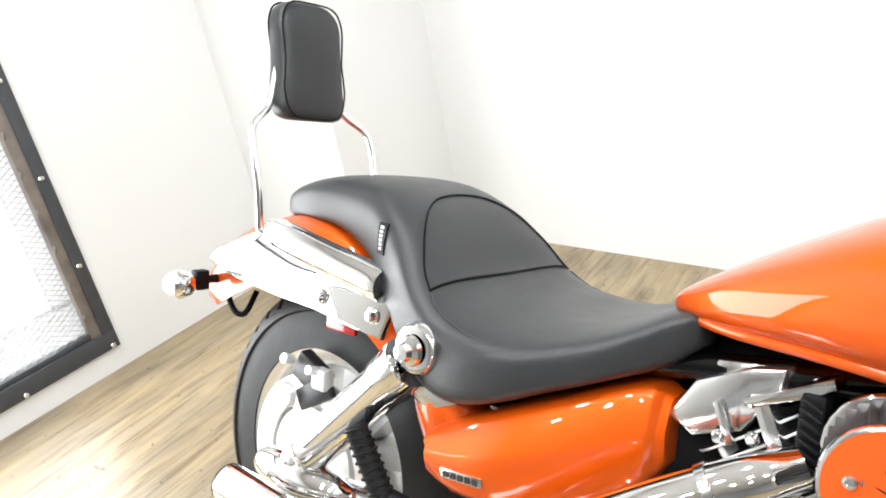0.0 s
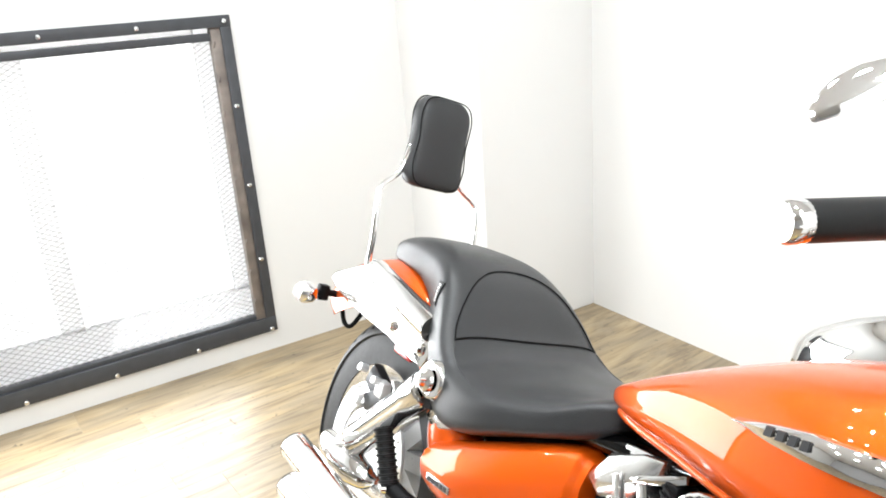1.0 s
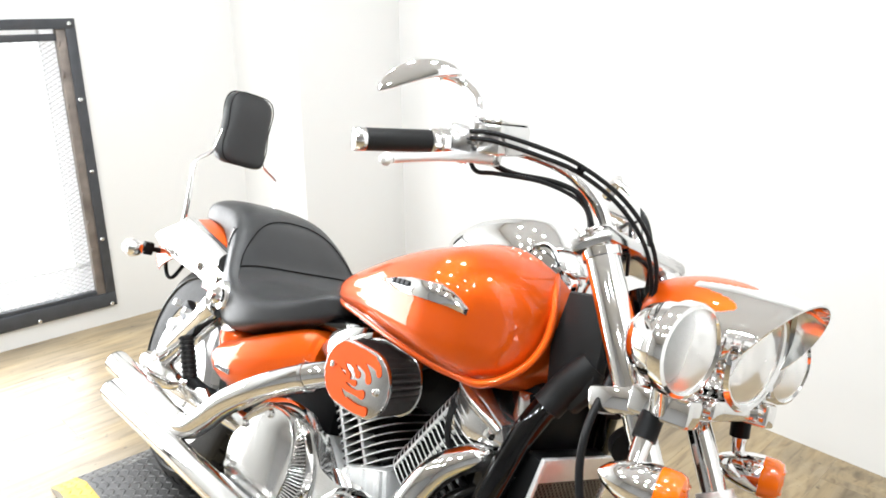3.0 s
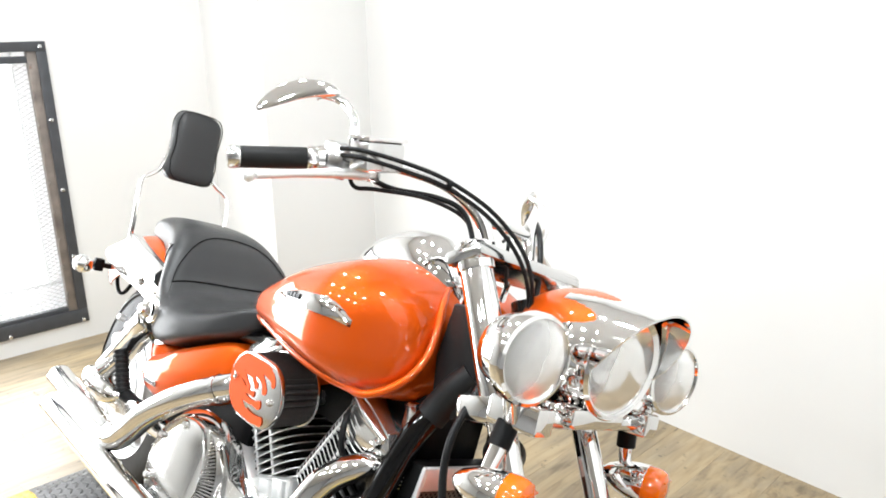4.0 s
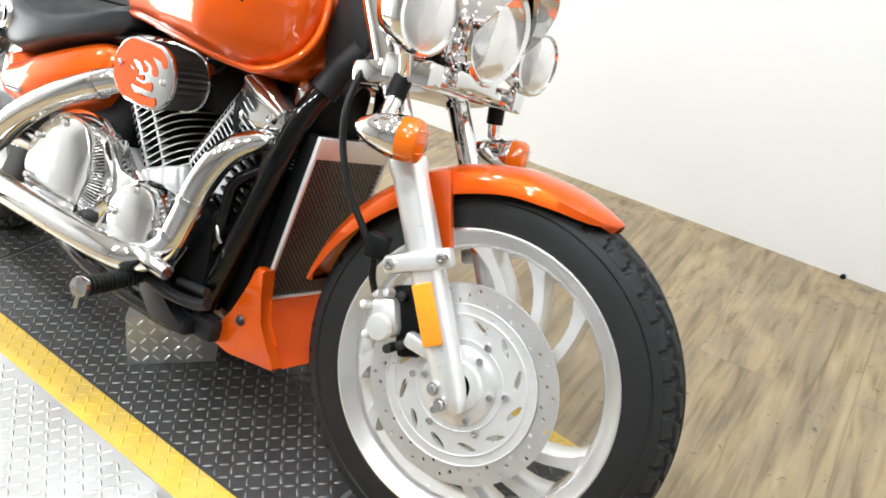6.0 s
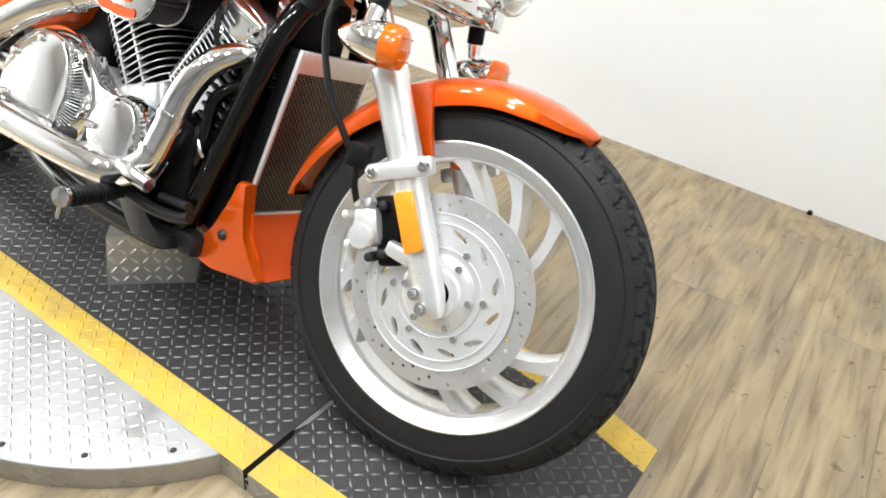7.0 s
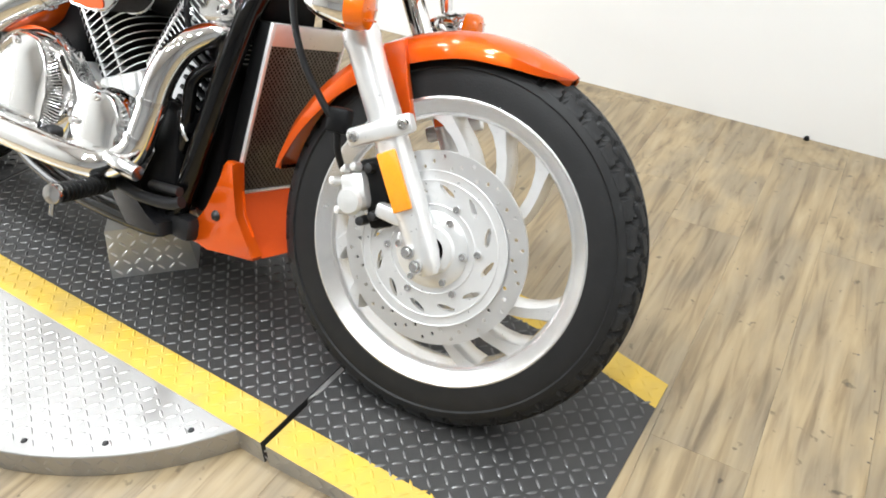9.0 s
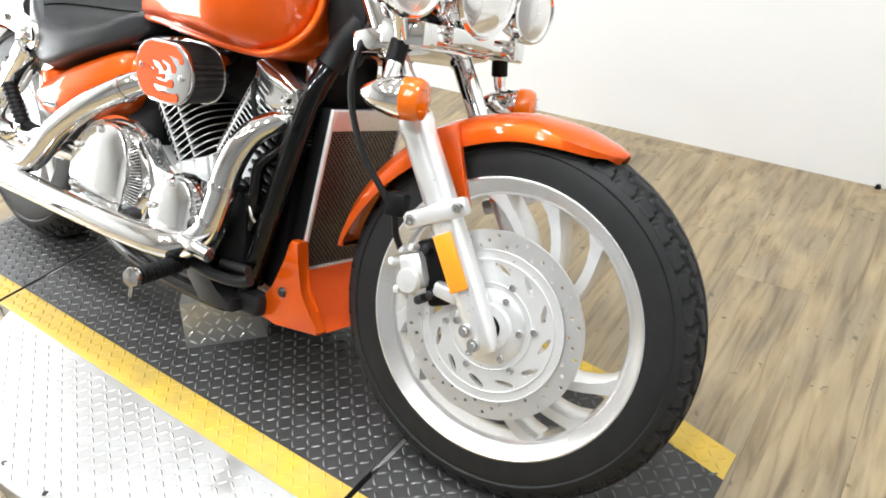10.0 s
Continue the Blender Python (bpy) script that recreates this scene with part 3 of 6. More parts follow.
def lofted(rows, steps=4, **kw):
    return rings_into(bmesh.new(), [oval_ring(*r, **kw) for r in smooth_path(rows, steps)])


def on_rows(rows, x):
    xs = [r[0] for r in rows]
    return [float(np.interp(x, xs, [r[k] for r in rows])) for k in range(1, len(rows[0]))]


# wheels -------------------------------------------------------------
def torus_tyre(R, rim, half, n=440, lugs=44):
    """Tyre by lathe about y with zigzag grooves and cross cuts pressed into the crown."""
    K = 84
    rings = []
    for j in range(n):
        t = 2 * math.pi * j / n
        ph = (t * lugs / (2 * math.pi)) % 1.0
        tri = 2 * abs(2 * ph - 1) - 1
        ring = []
        for k in range(K + 1):
            a = math.pi * (k / K) - math.pi / 2
            sn = math.sin(a)
            y = half * sn * (0.93 if abs(sn) > 0.93 else 1.0)
            r = rim + (R - rim) * abs(math.cos(a)) ** 0.62
            u = abs(sn)
            cut = 0.0
            if abs(u - 0.16 - 0.030 * tri) < 0.040 or abs(u - 0.50 - 0.045 * tri) < 0.050:
                cut = 0.010
            elif 0.54 < u < 0.82 and abs(ph - 0.42 - 0.7 * (u - 0.54)) < 0.11:
                cut = 0.009
            elif 0.20 < u < 0.46 and abs(ph - 0.95 + 0.9 * (u - 0.2)) < 0.08:
                cut = 0.006
            elif abs(u - 0.80) < 0.012:
                cut = 0.002
            r -= cut
            ring.append(Vector((r * math.sin(t), y, r * math.cos(t))))
        for y in (half * 0.72, -half * 0.72):
            ring.append(Vector(((rim - 0.006) * math.sin(t), y, (rim - 0.006) * math.cos(t))))
        rings.append(ring)
    return rings_into(bmesh.new(), rings, loop=True)


def ring_y(prof, n=72):
    """Closed ring by lathe about y from a closed profile of (radius, y)."""
    rings = []
    for j in range(n):
        t = 2 * math.pi * j / n
        rings.append([Vector((r * math.sin(t), y, r * math.cos(t))) for r, y in prof])
    return rings_into(bmesh.new(), rings, loop=True)


def disc_with_holes(r0, r1, y, th, count):
    """A flat ring about y, cut into sectors round real drilled holes."""
    bm = bmesh.new()
    for j in range(count):
        a0, a1 = 2 * math.pi * j / count, 2 * math.pi * (j + 1) / count
        mid = (a0 + a1) / 2
        rm = r0 + (r1 - r0) * (0.28, 0.50, 0.74)[j % 3]
        hr = min(0.0038, 0.42 * (a1 - a0) * rm)
        outer = [(r0 * math.sin(a0), r0 * math.cos(a0)), (rm * math.sin(a0), rm * math.cos(a0)), (r1 * math.sin(a0), r1 * math.cos(a0)), (r1 * math.sin(mid), r1 * math.cos(mid)),
                 (r1 * math.sin(a1), r1 * math.cos(a1)), (rm * math.sin(a1), rm * math.cos(a1)), (r0 * math.sin(a1), r0 * math.cos(a1)), (r0 * math.sin(mid), r0 * math.cos(mid))]
        cx, cz = rm * math.sin(mid), rm * math.cos(mid)
        hole = []
        for q in outer:
            d = Vector((q[0] - cx, q[1] - cz)).normalized()
            hole.append((cx + hr * d.x, cz + hr * d.y))
        for yy in (y - th / 2, y + th / 2):
            vo = [bm.verts.new((q[0], yy, q[1])) for q in outer]
            vh = [bm.verts.new((q[0], yy, q[1])) for q in hole]
            for k in range(8):
                bm.faces.new((vo[k], vo[(k + 1) % 8], vh[(k + 1) % 8], vh[k]))
        va = [bm.verts.new((q[0], y - th / 2, q[1])) for q in hole]
        vb = [bm.verts.new((q[0], y + th / 2, q[1])) for q in hole]
        for k in range(8):
            bm.faces.new((va[k], va[(k + 1) % 8], vb[(k + 1) % 8], vb[k]))
        for i, k in ((2, 3), (3, 4), (6, 7), (7, 0)):
            p, q = outer[i], outer[k]
            bm.faces.new([bm.verts.new(c) for c in ((p[0], y - th / 2, p[1]), (q[0], y - th / 2, q[1]), (q[0], y + th / 2, q[1]), (p[0], y + th / 2, p[1]))])
    bmesh.ops.remove_doubles(bm, verts=bm.verts, dist=1e-5)
    return bm


def screw_mesh(r=0.0065, h=0.005):
    bm = lathe([(0.0001, h * 0.45), (r * 0.45, h * 0.45), (r * 0.5, h), (r * 0.9, h), (r, h * 0.8), (r, 0)], (0, 0, 0), (0, -1, 0), 14)
    return bm


def wheel_front():
    ax = FB @ Matrix.Translation((0, 0, 0.335))
    rim_prof = [(0.2585, -0.052), (0.257, -0.0565), (0.254, -0.057), (0.250, -0.0545), (0.241, -0.046), (0.233, -0.042), (0.228, -0.038), (0.2235, -0.030), (0.2215, 0.0),
                (0.2235, 0.026), (0.228, 0.034), (0.234, 0.037), (0.240, 0.040), (0.250, 0.046), (0.254, 0.044), (0.251, 0.038), (0.242, 0.030), (0.242, -0.030), (0.251, -0.038)]
    wheel = part("front_wheel", moved(ring_y(rim_prof, 96), ax), MACHINED, bike, "cast alloy front wheel with swept spokes", sharp=25)
    part("tyre", moved(torus_tyre(0.346, 0.252, 0.060), ax), RUBBER, wheel, "black road tyre")
    # spokes, swept and tapering
    me = None
    for deg in (-0.5, 25.5, 51.5, 119.5, 145.5, 171.5, 239.5, 265.5, 291.5):
        rot = Matrix.Rotation(radians(deg + 22), 4, "Y")
        if me is None:
            bm = bmesh.new()
            rings = []
            for q in range(9):
                f = q / 8
                r = 0.062 + (0.229 - 0.062) * f
                sweep = -0.62 * f ** 1.1
                wd = 0.0125 + 0.004 * f
                if f > 0.78:
                    wd += 0.011 * ((f - 0.78) / 0.22) ** 2
                dp = 0.034 - 0.001 * f
                c, tg = Vector((math.sin(sweep), 0, math.cos(sweep))), Vector((math.cos(sweep), 0, -math.sin(sweep)))
                rings.append([c * r + tg * (wd * p) + Vector((0, dp * h, 0)) for p, h in ((-1, -0.55), (-0.7, -1), (0.7, -1), (1, -0.55), (1, 0.55), (0.7, 1), (-0.7, 1), (-1, 0.55))])
            rings_into(bm, rings)
            me = finish("spoke", bm, ALU, sharp=30)
        ob = new("spoke", me)
        ob.parent = wheel
        ob.matrix_local = ax @ rot
    part("hub", moved(lathe([(0.02, 0.075), (0.028, 0.075), (0.036, 0.070), (0.058, 0.062), (0.066, 0.05), (0.070, 0.03), (0.070, -0.03), (0.066, -0.05), (0.04, -0.07), (0.02, -0.07)], (0, 0, 0), (0, -1, 0), 48), ax), ALU, wheel)
    rotor = part("brake_disc", moved(disc_with_holes(0.130, 0.168, -0.090, 0.005, 54), ax), BRUSHED, wheel, "drilled steel brake disc", sharp=30)
    # slotted carrier inside the disc
    bm = bmesh.new()
    nw = 12
    for j in range(nw):
        a0 = 2 * math.pi * (j - 0.5) / nw + 0.09
        def P(r, a):
            return (r * math.sin(a), r * math.cos(a))
        st = 2 * math.pi / nw
        o = [P(0.066, a0), P(0.102, a0), P(0.134, a0), P(0.134, a0 + st / 2), P(0.134, a0 + st), P(0.102, a0 + st), P(0.066, a0 + st), P(0.066, a0 + st / 2)]
        cx, cz = P(0.103, a0 + st * 0.5)
        rd, tg = Vector(P(1, a0 + st * 0.5)), Vector(P(1, a0 + st * 0.5 + math.pi / 2))
        # a slim leaf that runs inwards as it goes round
        lv, wv = (tg - rd * 0.45).normalized(), (rd + tg * 0.45).normalized()
        h = []
        for q in o:
            d = Vector((q[0] - cx, q[1] - cz)).normalized()
            p = lv * d.dot(lv) * 0.0185 + wv * d.dot(wv) * 0.0050
            h.append((cx + p.x, cz + p.y))
        for yy in (-0.086, -0.096):
            vo, vh = [bm.verts.new((q[0], yy, q[1])) for q in o], [bm.verts.new((q[0], yy, q[1])) for q in h]
            for k in range(8):
                bm.faces.new((vo[k], vo[(k + 1) % 8], vh[(k + 1) % 8], vh[k]))
        va, vb = [bm.verts.new((q[0], -0.086, q[1])) for q in h], [bm.verts.new((q[0], -0.096, q[1])) for q in h]
        for k in range(8):
            bm.faces.new((va[k], va[(k + 1) % 8], vb[(k + 1) % 8], vb[k]))
    bmesh.ops.remove_doubles(bm, verts=bm.verts, dist=1e-5)
    part("disc_carrier", moved(bm, ax), ALU, wheel, "slotted silver carrier", sharp=30)
    for r0, r1 in ((0.116, 0.119), (0.1325, 0.1352), (0.076, 0.0785)):
        part("carrier_step", moved(lathe([(r0, 0.0955), (r0 + 0.0006, 0.0985), (r1 - 0.0006, 0.0985), (r1, 0.0955)], (0, 0, 0), (0, -1, 0), 72, cap=False), ax), ALU, wheel)
    part("hub_cap", moved(lathe([(0.066, 0.086), (0.066, 0.099), (0.060, 0.102), (0.044, 0.103), (0.041, 0.110), (0.026, 0.111), (0.0235, 0.106), (0.0225, 0.05)], (0, 0, 0), (0, -1, 0), 48, cap=False), ax), ALU, wheel)
    sm = finish("bolt", screw_mesh(), CHROME_DULL)
    for k in range(6):
        for r, off in ((0.059, 0.12), (0.083, 0.04)):
            a = 2 * math.pi * k / 6 + off + 0.35
            ob = new("bolt", sm)
            ob.parent = wheel
            ob.matrix_local = ax @ Matrix.Translation((r * math.sin(a), -0.0965 if r > 0.06 else -0.1025, r * math.cos(a)))
    # Shade inside the open bore is put into this dark metal plug.
    part("hub_bore", moved(lathe([(0.0222, 0.085), (0.010, 0.085), (0.009, 0.098), (0.0001, 0.098)], (0, 0, 0), (0, -1, 0), 24, cap=False), ax), DARK_METAL, wheel, "dark plug for the shade in the hub bore")
    return wheel


def wheel_rear():
    ax = Matrix.Translation((-1.66, 0, 0.318))
    prof = [(0.208, -0.074), (0.204, -0.079), (0.199, -0.077), (0.180, -0.062), (0.168, -0.050), (0.160, -0.03), (0.158, 0.0), (0.160, 0.03), (0.166, 0.047), (0.188, 0.058), (0.203, 0.062), (0.199, 0.05), (0.186, 0.04), (0.186, -0.04), (0.199, -0.05)]
    wheel = part("rear_wheel", moved(ring_y(prof, 80), ax), MACHINED, bike, "cast alloy rear wheel", sharp=25)
    part("tyre", moved(torus_tyre(0.322, 0.200, 0.086, 400, 40), ax), RUBBER, wheel, "wide black road tyre")
    bm = bmesh.new()
    for k in range(10):
        a = 2 * math.pi * k / 10 + 0.1
        c, tg = Vector((math.sin(a), 0, math.cos(a))), Vector((math.cos(a), 0, -math.sin(a)))
        rings_into(bm, [[c * r + tg * (p * 0.02) + Vector((0, q, 0)) for p, q in ((-1, -0.03), (1, -0.03), (1, 0.03), (-1, 0.03))] for r in (0.05, 0.168)])
    part("spokes", moved(bm, ax), ALU, wheel, sharp=30)
    part("hub", moved(lathe([(0.02, 0.10), (0.05, 0.10), (0.058, 0.09), (0.06, -0.09), (0.05, -0.10), (0.02, -0.1)], (0, 0, 0), (0, -1, 0), 40), ax), ALU, wheel)
    part("brake_disc", moved(disc_with_holes(0.112, 0.158, -0.100, 0.006, 36), ax), BRUSHED, wheel, "drilled steel brake disc", sharp=30)
    part("disc_carrier", moved(lathe([(0.045, 0.096), (0.1, 0.096), (0.1, 0.104), (0.05, 0.106), (0.045, 0.1)], (0, 0, 0), (0, -1, 0), 40, loop=True, cap=False), ax), ALU, wheel)
    cal = bpart("rear_caliper", box((-0.040, -0.012, -0.026), (0.036, 0.016, 0.028), 0.007, Matrix.Translation((-1.655, -0.112, 0.482)) @ Matrix.Rotation(radians(25), 4, "Y")), DARK_METAL, wheel, "dark alloy rear brake caliper")
    bm = lathe([(0.001, 0.012), (0.019, 0.012), (0.022, 0.006), (0.023, 0)], (-1.700, -0.128, 0.440), (0, -1, 0), 24)
    part("caliper_piston", bm, CASE_ALU, wheel)
    bm = lathe([(0.001, 0.02), (0.008, 0.02), (0.008, 0)], (-1.625, -0.13, 0.50), (0, -1, 0.3), 10)
    part("caliper_pin", bm, CASE_ALU, wheel)
    bm = lathe([(0.001, 0.02), (0.009, 0.02), (0.009, 0)], (-1.69, -0.13, 0.505), (0, -1, 0.3), 10)
    part("caliper_pin", bm, CASE_ALU, wheel)
    part("caliper_lug", box((-1.635, -0.135, 0.468), (-1.60, -0.11, 0.505), 0.006), CASE_ALU, wheel)
    part("caliper_bracket", box((-0.02, -0.008, -0.045), (0.02, 0.008, 0.045), 0.005, Matrix.Translation((-1.64, -0.118, 0.455)) @ Matrix.Rotation(radians(60), 4, "Y")), DARK_METAL, wheel)
    return wheel


wheel_front()
wheel_rear()


# fuel tank ------------------------------------------------------------
TANK = [(-1.045, 0.070, 0.730, 0.720, 0.712), (-1.02, 0.117, 0.750, 0.733, 0.710), (-0.95, 0.166, 0.791, 0.752, 0.706), (-0.85, 0.205, 0.843, 0.775, 0.703),
        (-0.75, 0.236, 0.888, 0.790, 0.696), (-0.65, 0.252, 0.921, 0.797, 0.690), (-0.60, 0.250, 0.930, 0.800, 0.686), (-0.555, 0.232, 0.921, 0.802, 0.685),
        (-0.52, 0.198, 0.900, 0.804, 0.691), (-0.495, 0.156, 0.872, 0.806, 0.708), (-0.480, 0.112, 0.850, 0.808, 0.74), (-0.473, 0.063, 0.835, 0.810, 0.775)]


TANK_FINE = smooth_path(TANK, 8)


def tank_side(x, z, off=0.0):
    """Place on the tank's right skin at x and z."""
    w, zt, zw, zb = on_rows(TANK_FINE, x)
    h, e = (zt - zw, 2.85) if z > zw else (zw - zb, 3.6)
    k = min(0.999, abs(z - zw) / h)
    y = -w * (1 - k ** e) ** (1 / e)
    return Vector((x, y - off, z))


def fuel_tank():
    tank = bpart("fuel_tank", lofted(TANK, 8, n=72, et=2.85, eb=3.6), ORANGE, None, "glossy metallic orange teardrop fuel tank", sharp=80)
    edge = [(-1.02, 0.716), (-0.95, 0.716), (-0.85, 0.716), (-0.72, 0.710), (-0.62, 0.702), (-0.56, 0.699)]
    lip = [(-0.518, -0.180, 0.702), (-0.493, -0.155, 0.720), (-0.474, -0.128, 0.752), (-0.467, -0.110, 0.792), (-0.474, -0.098, 0.835), (-0.494, -0.082, 0.872), (-0.524, -0.052, 0.900)]
    for s in (1, -1):
        pts = []
        for x, z in edge:
            p = tank_side(x, z, 0.004)
            pts.append((p.x, s * p.y, p.z))
        pts += [(x, s * y, z) for x, y, z in lip]
        part("lower_flange", tube(pts, [0.006] + [0.0075] * 10 + [0.007, 0.005, 0.003], 12, 6), ORANGE, tank)
    # chrome wing badge on the right side, with two small bars in place of the lettering
    for s in (1, -1):
        bm = bmesh.new()
        rows = []
        for f in np.linspace(0, 1, 17):
            x = -0.750 + 0.206 * f
            knots = (-0.751, -0.70, -0.654, -0.596, -0.564, -0.544)
            tp = float(np.interp(x, knots, (0.812, 0.826, 0.836, 0.842, 0.833, 0.816)))
            bt = float(np.interp(x, knots, (0.807, 0.804, 0.805, 0.808, 0.808, 0.804)))
            mid, hh = (tp + bt) / 2, (tp - bt) / 2
            ring = []
            for z, o in ((tp, 0.0), (tp - 0.002, 0.006), (mid + hh * 0.3, 0.010), (mid - hh * 0.4, 0.008), (bt + 0.002, 0.006), (bt, 0.0)):
                p = tank_side(x, z, o)
                ring.append(Vector((p.x, s * p.y, p.z)))
            rows.append(ring)
        rings_into(bm, rows)
        badge = part("tank_badge", bm, CHROME, tank, "chrome wing badge")
        for k in range(4):
            bm = bmesh.new()
            x = -0.705 + 0.014 * k
            q = [tank_side(xx, zz + 0.004 * k / 3, 0.0125) for xx, zz in ((x, 0.8225), (x + 0.009, 0.824), (x + 0.009, 0.8135), (x, 0.812))]
            q2 = [p + Vector((0, 0.004, 0)) for p in q]
            rings_into(bm, [[Vector((p.x, s * p.y, p.z)) for p in q], [Vector((p.x, s * p.y, p.z)) for p in q2]])
            part("badge_bar", bm, DARK_METAL, badge)
    return tank


fuel_tank()

# chrome instrument console on the tank
CONSOLE = [(-0.835, 0.02, 0.898, 0.875, 0.84), (-0.80, 0.055, 0.926, 0.885, 0.845), (-0.735, 0.080, 0.965, 0.905, 0.860), (-0.66, 0.088, 0.990, 0.915, 0.870), (-0.60, 0.088, 0.997, 0.915, 0.870), (-0.56, 0.080, 0.983, 0.905, 0.865), (-0.525, 0.058, 0.945, 0.885, 0.85), (-0.50, 0.032, 0.905, 0.865, 0.83)]
console = bpart("instrument_console", lofted(CONSOLE, 4, n=32), CHROME, None, "chrome tank-top instrument console", sharp=80)
for y in (-0.05, 0.02):
    part("knob", tube([(-0.46, y, 0.905), (-0.45, y - 0.012, 0.94), (-0.47, y - 0.03, 0.95)], 0.006, 8), CHROME, console)

# seat -------------------------------------------------------------------
SEAT = [(-1.805, 0.05, 0.772, 0.758, 0.744), (-1.775, 0.078, 0.796, 0.768, 0.745), (-1.70, 0.098, 0.820, 0.776, 0.745), (-1.60, 0.115, 0.830, 0.772, 0.738), (-1.50, 0.143, 0.826, 0.75, 0.700),
        (-1.43, 0.172, 0.797, 0.70, 0.632), (-1.385, 0.191, 0.756, 0.672, 0.590), (-1.345, 0.204, 0.708, 0.648, 0.560), (-1.30, 0.214, 0.681, 0.628, 0.549), (-1.25, 0.219, 0.673, 0.618, 0.556),
        (-1.20, 0.216, 0.669, 0.624, 0.575), (-1.15, 0.206, 0.676, 0.636, 0.598), (-1.08, 0.186, 0.697, 0.662, 0.628), (-1.02, 0.158, 0.724, 0.698, 0.655), (-0.985, 0.130, 0.735, 0.712, 0.685)]
SEAT_FINE = smooth_path(SEAT, 5)
SEAT_E = 3.3


def seat_top(x, y, off=0.0):
    w, zt, zw, zb = on_rows(SEAT_FINE, x)
    k = min(0.999, abs(y) / w)
    return Vector((x, y, zw + (zt - zw) * (1 - k ** SEAT_E) ** (1 / SEAT_E) + off))


def seat_side(x, z, s):
    """Place on the seat's skirt at x and z."""
    w, zt, zw, zb = on_rows(SEAT_FINE, x)
    h, e = (zt - zw, SEAT_E) if z > zw else (zw - zb, 7.0)
    return Vector((x, s * w * (1 - min(0.999, abs(z - zw) / h) ** e) ** (1 / e), z))


seat = bpart("seat", lofted(SEAT, 5, n=64, et=SEAT_E, eb=7.0), LEATHER, None, "two-up black vinyl seat with stitched driver bucket", sharp=80)
half_arch = [(-1.343, 0.178), (-1.370, 0.163), (-1.405, 0.126), (-1.431, 0.088), (-1.446, 0.050), (-1.452, 0.0)]
arch = half_arch + [(x, -y) for x, y in half_arch[-2::-1]]
cross = [(-1.337 - 0.007 * (y / 0.178) ** 2, y) for y in np.linspace(-0.178, 0.178, 25)]
for pts, r in ((cross, 0.0022), (smooth_path(arch, 4), 0.0017)):
    part("seam", tube([tuple(seat_top(float(x), float(y), 0.0012)) for x, y in pts], r, 6, 2), BLACK, seat)
for s in (-1, 1):
    # the bucket's soft edge runs forward along the skirt
    pts = [seat_top(x, s * y, 0.0004) for x, y in ((-1.340, 0.180), (-1.322, 0.189), (-1.303, 0.194), (-1.270, 0.200), (-1.239, 0.205))]
    part("seam", tube([tuple(p) for p in pts], [0.0018, 0.0016, 0.0013, 0.0010, 0.0006], 6, 4), LEATHER, seat)


def label_patch(x0, x1, z0, z1, lo, hi):
    """A thin patch on the seat's right skirt."""
    rings = []
    for z in np.linspace(z0, z1, 7):
        a, c = seat_side(x0, float(z), -1), seat_side(x1, float(z), -1)
        n = Vector((-0.25, -0.9, 0.35)).normalized()
        rings.append([a + n * lo, c + n * lo, c + n * hi, a + n * hi])
    return rings_into(bmesh.new(), rings)


badge = part("seat_label", label_patch(-1.470, -1.448, 0.724, 0.770, 0.0, 0.0025), BLACK, seat, "small black seat label with pale bars")
for k in range(6):
    part("label_bar", label_patch(-1.463, -1.455, 0.730 + 0.0062 * k, 0.7340 + 0.0062 * k, 0.002, 0.0034), WALL, badge)

# sissy bar and backrest ---------------------------------------------------
bar = bpart("sissy_bar", tube([(-1.775, -0.142, 0.70), (-1.785, -0.142, 0.79), (-1.805, -0.142, 0.875), (-1.82, -0.13, 0.905), (-1.838, -0.085, 0.94), (-1.845, -0.06, 1.02), (-1.85, 0.0, 1.05), (-1.845, 0.06, 1.02), (-1.838, 0.085, 0.94), (-1.82, 0.13, 0.905), (-1.805, 0.142, 0.875), (-1.785, 0.142, 0.79), (-1.775, 0.142, 0.70)], 0.0065, 12, 5), CHROME, None, "bent chrome sissy bar")
pad_rows = [(0.915, 0.050, 0.016), (0.922, 0.068, 0.026), (0.94, 0.077, 0.031), (0.98, 0.074, 0.033), (1.04, 0.0715, 0.034), (1.085, 0.073, 0.032), (1.11, 0.067, 0.028), (1.126, 0.05, 0.022), (1.133, 0.028, 0.012)]
bm = bmesh.new()
rings = []
for z, w, d in smooth_path(pad_rows, 4):
    cx = -1.83 - 0.12 * (z - 0.92)
    rings.append([Vector((cx + d * sgn_pow(math.sin(a), 0.55), w * sgn_pow(math.cos(a), 0.62), z)) for a in (2 * math.pi * k / 40 for k in range(40))])
rings_into(bm, rings)
pad = part("backrest_pad", bm, LEATHER, bar, "padded black vinyl passenger backrest", sharp=60)
for dx in (-0.018, 0.024):
    pts = []
    for k in range(41):
        a = 2 * math.pi * k / 40
        z = 1.025 + 0.106 * sgn_pow(math.sin(a), 0.45)
        w = (0.0725 - 0.006 * math.cos(math.pi * (z - 1.03) / 0.1) * (abs(z - 1.03) < 0.05)) * sgn_pow(math.cos(a), 0.45)
        pts.append((-1.83 - 0.12 * (z - 0.92) + dx, w, z))
    part("piping", tube(pts, 0.0018, 6, 2), BLACK, pad)

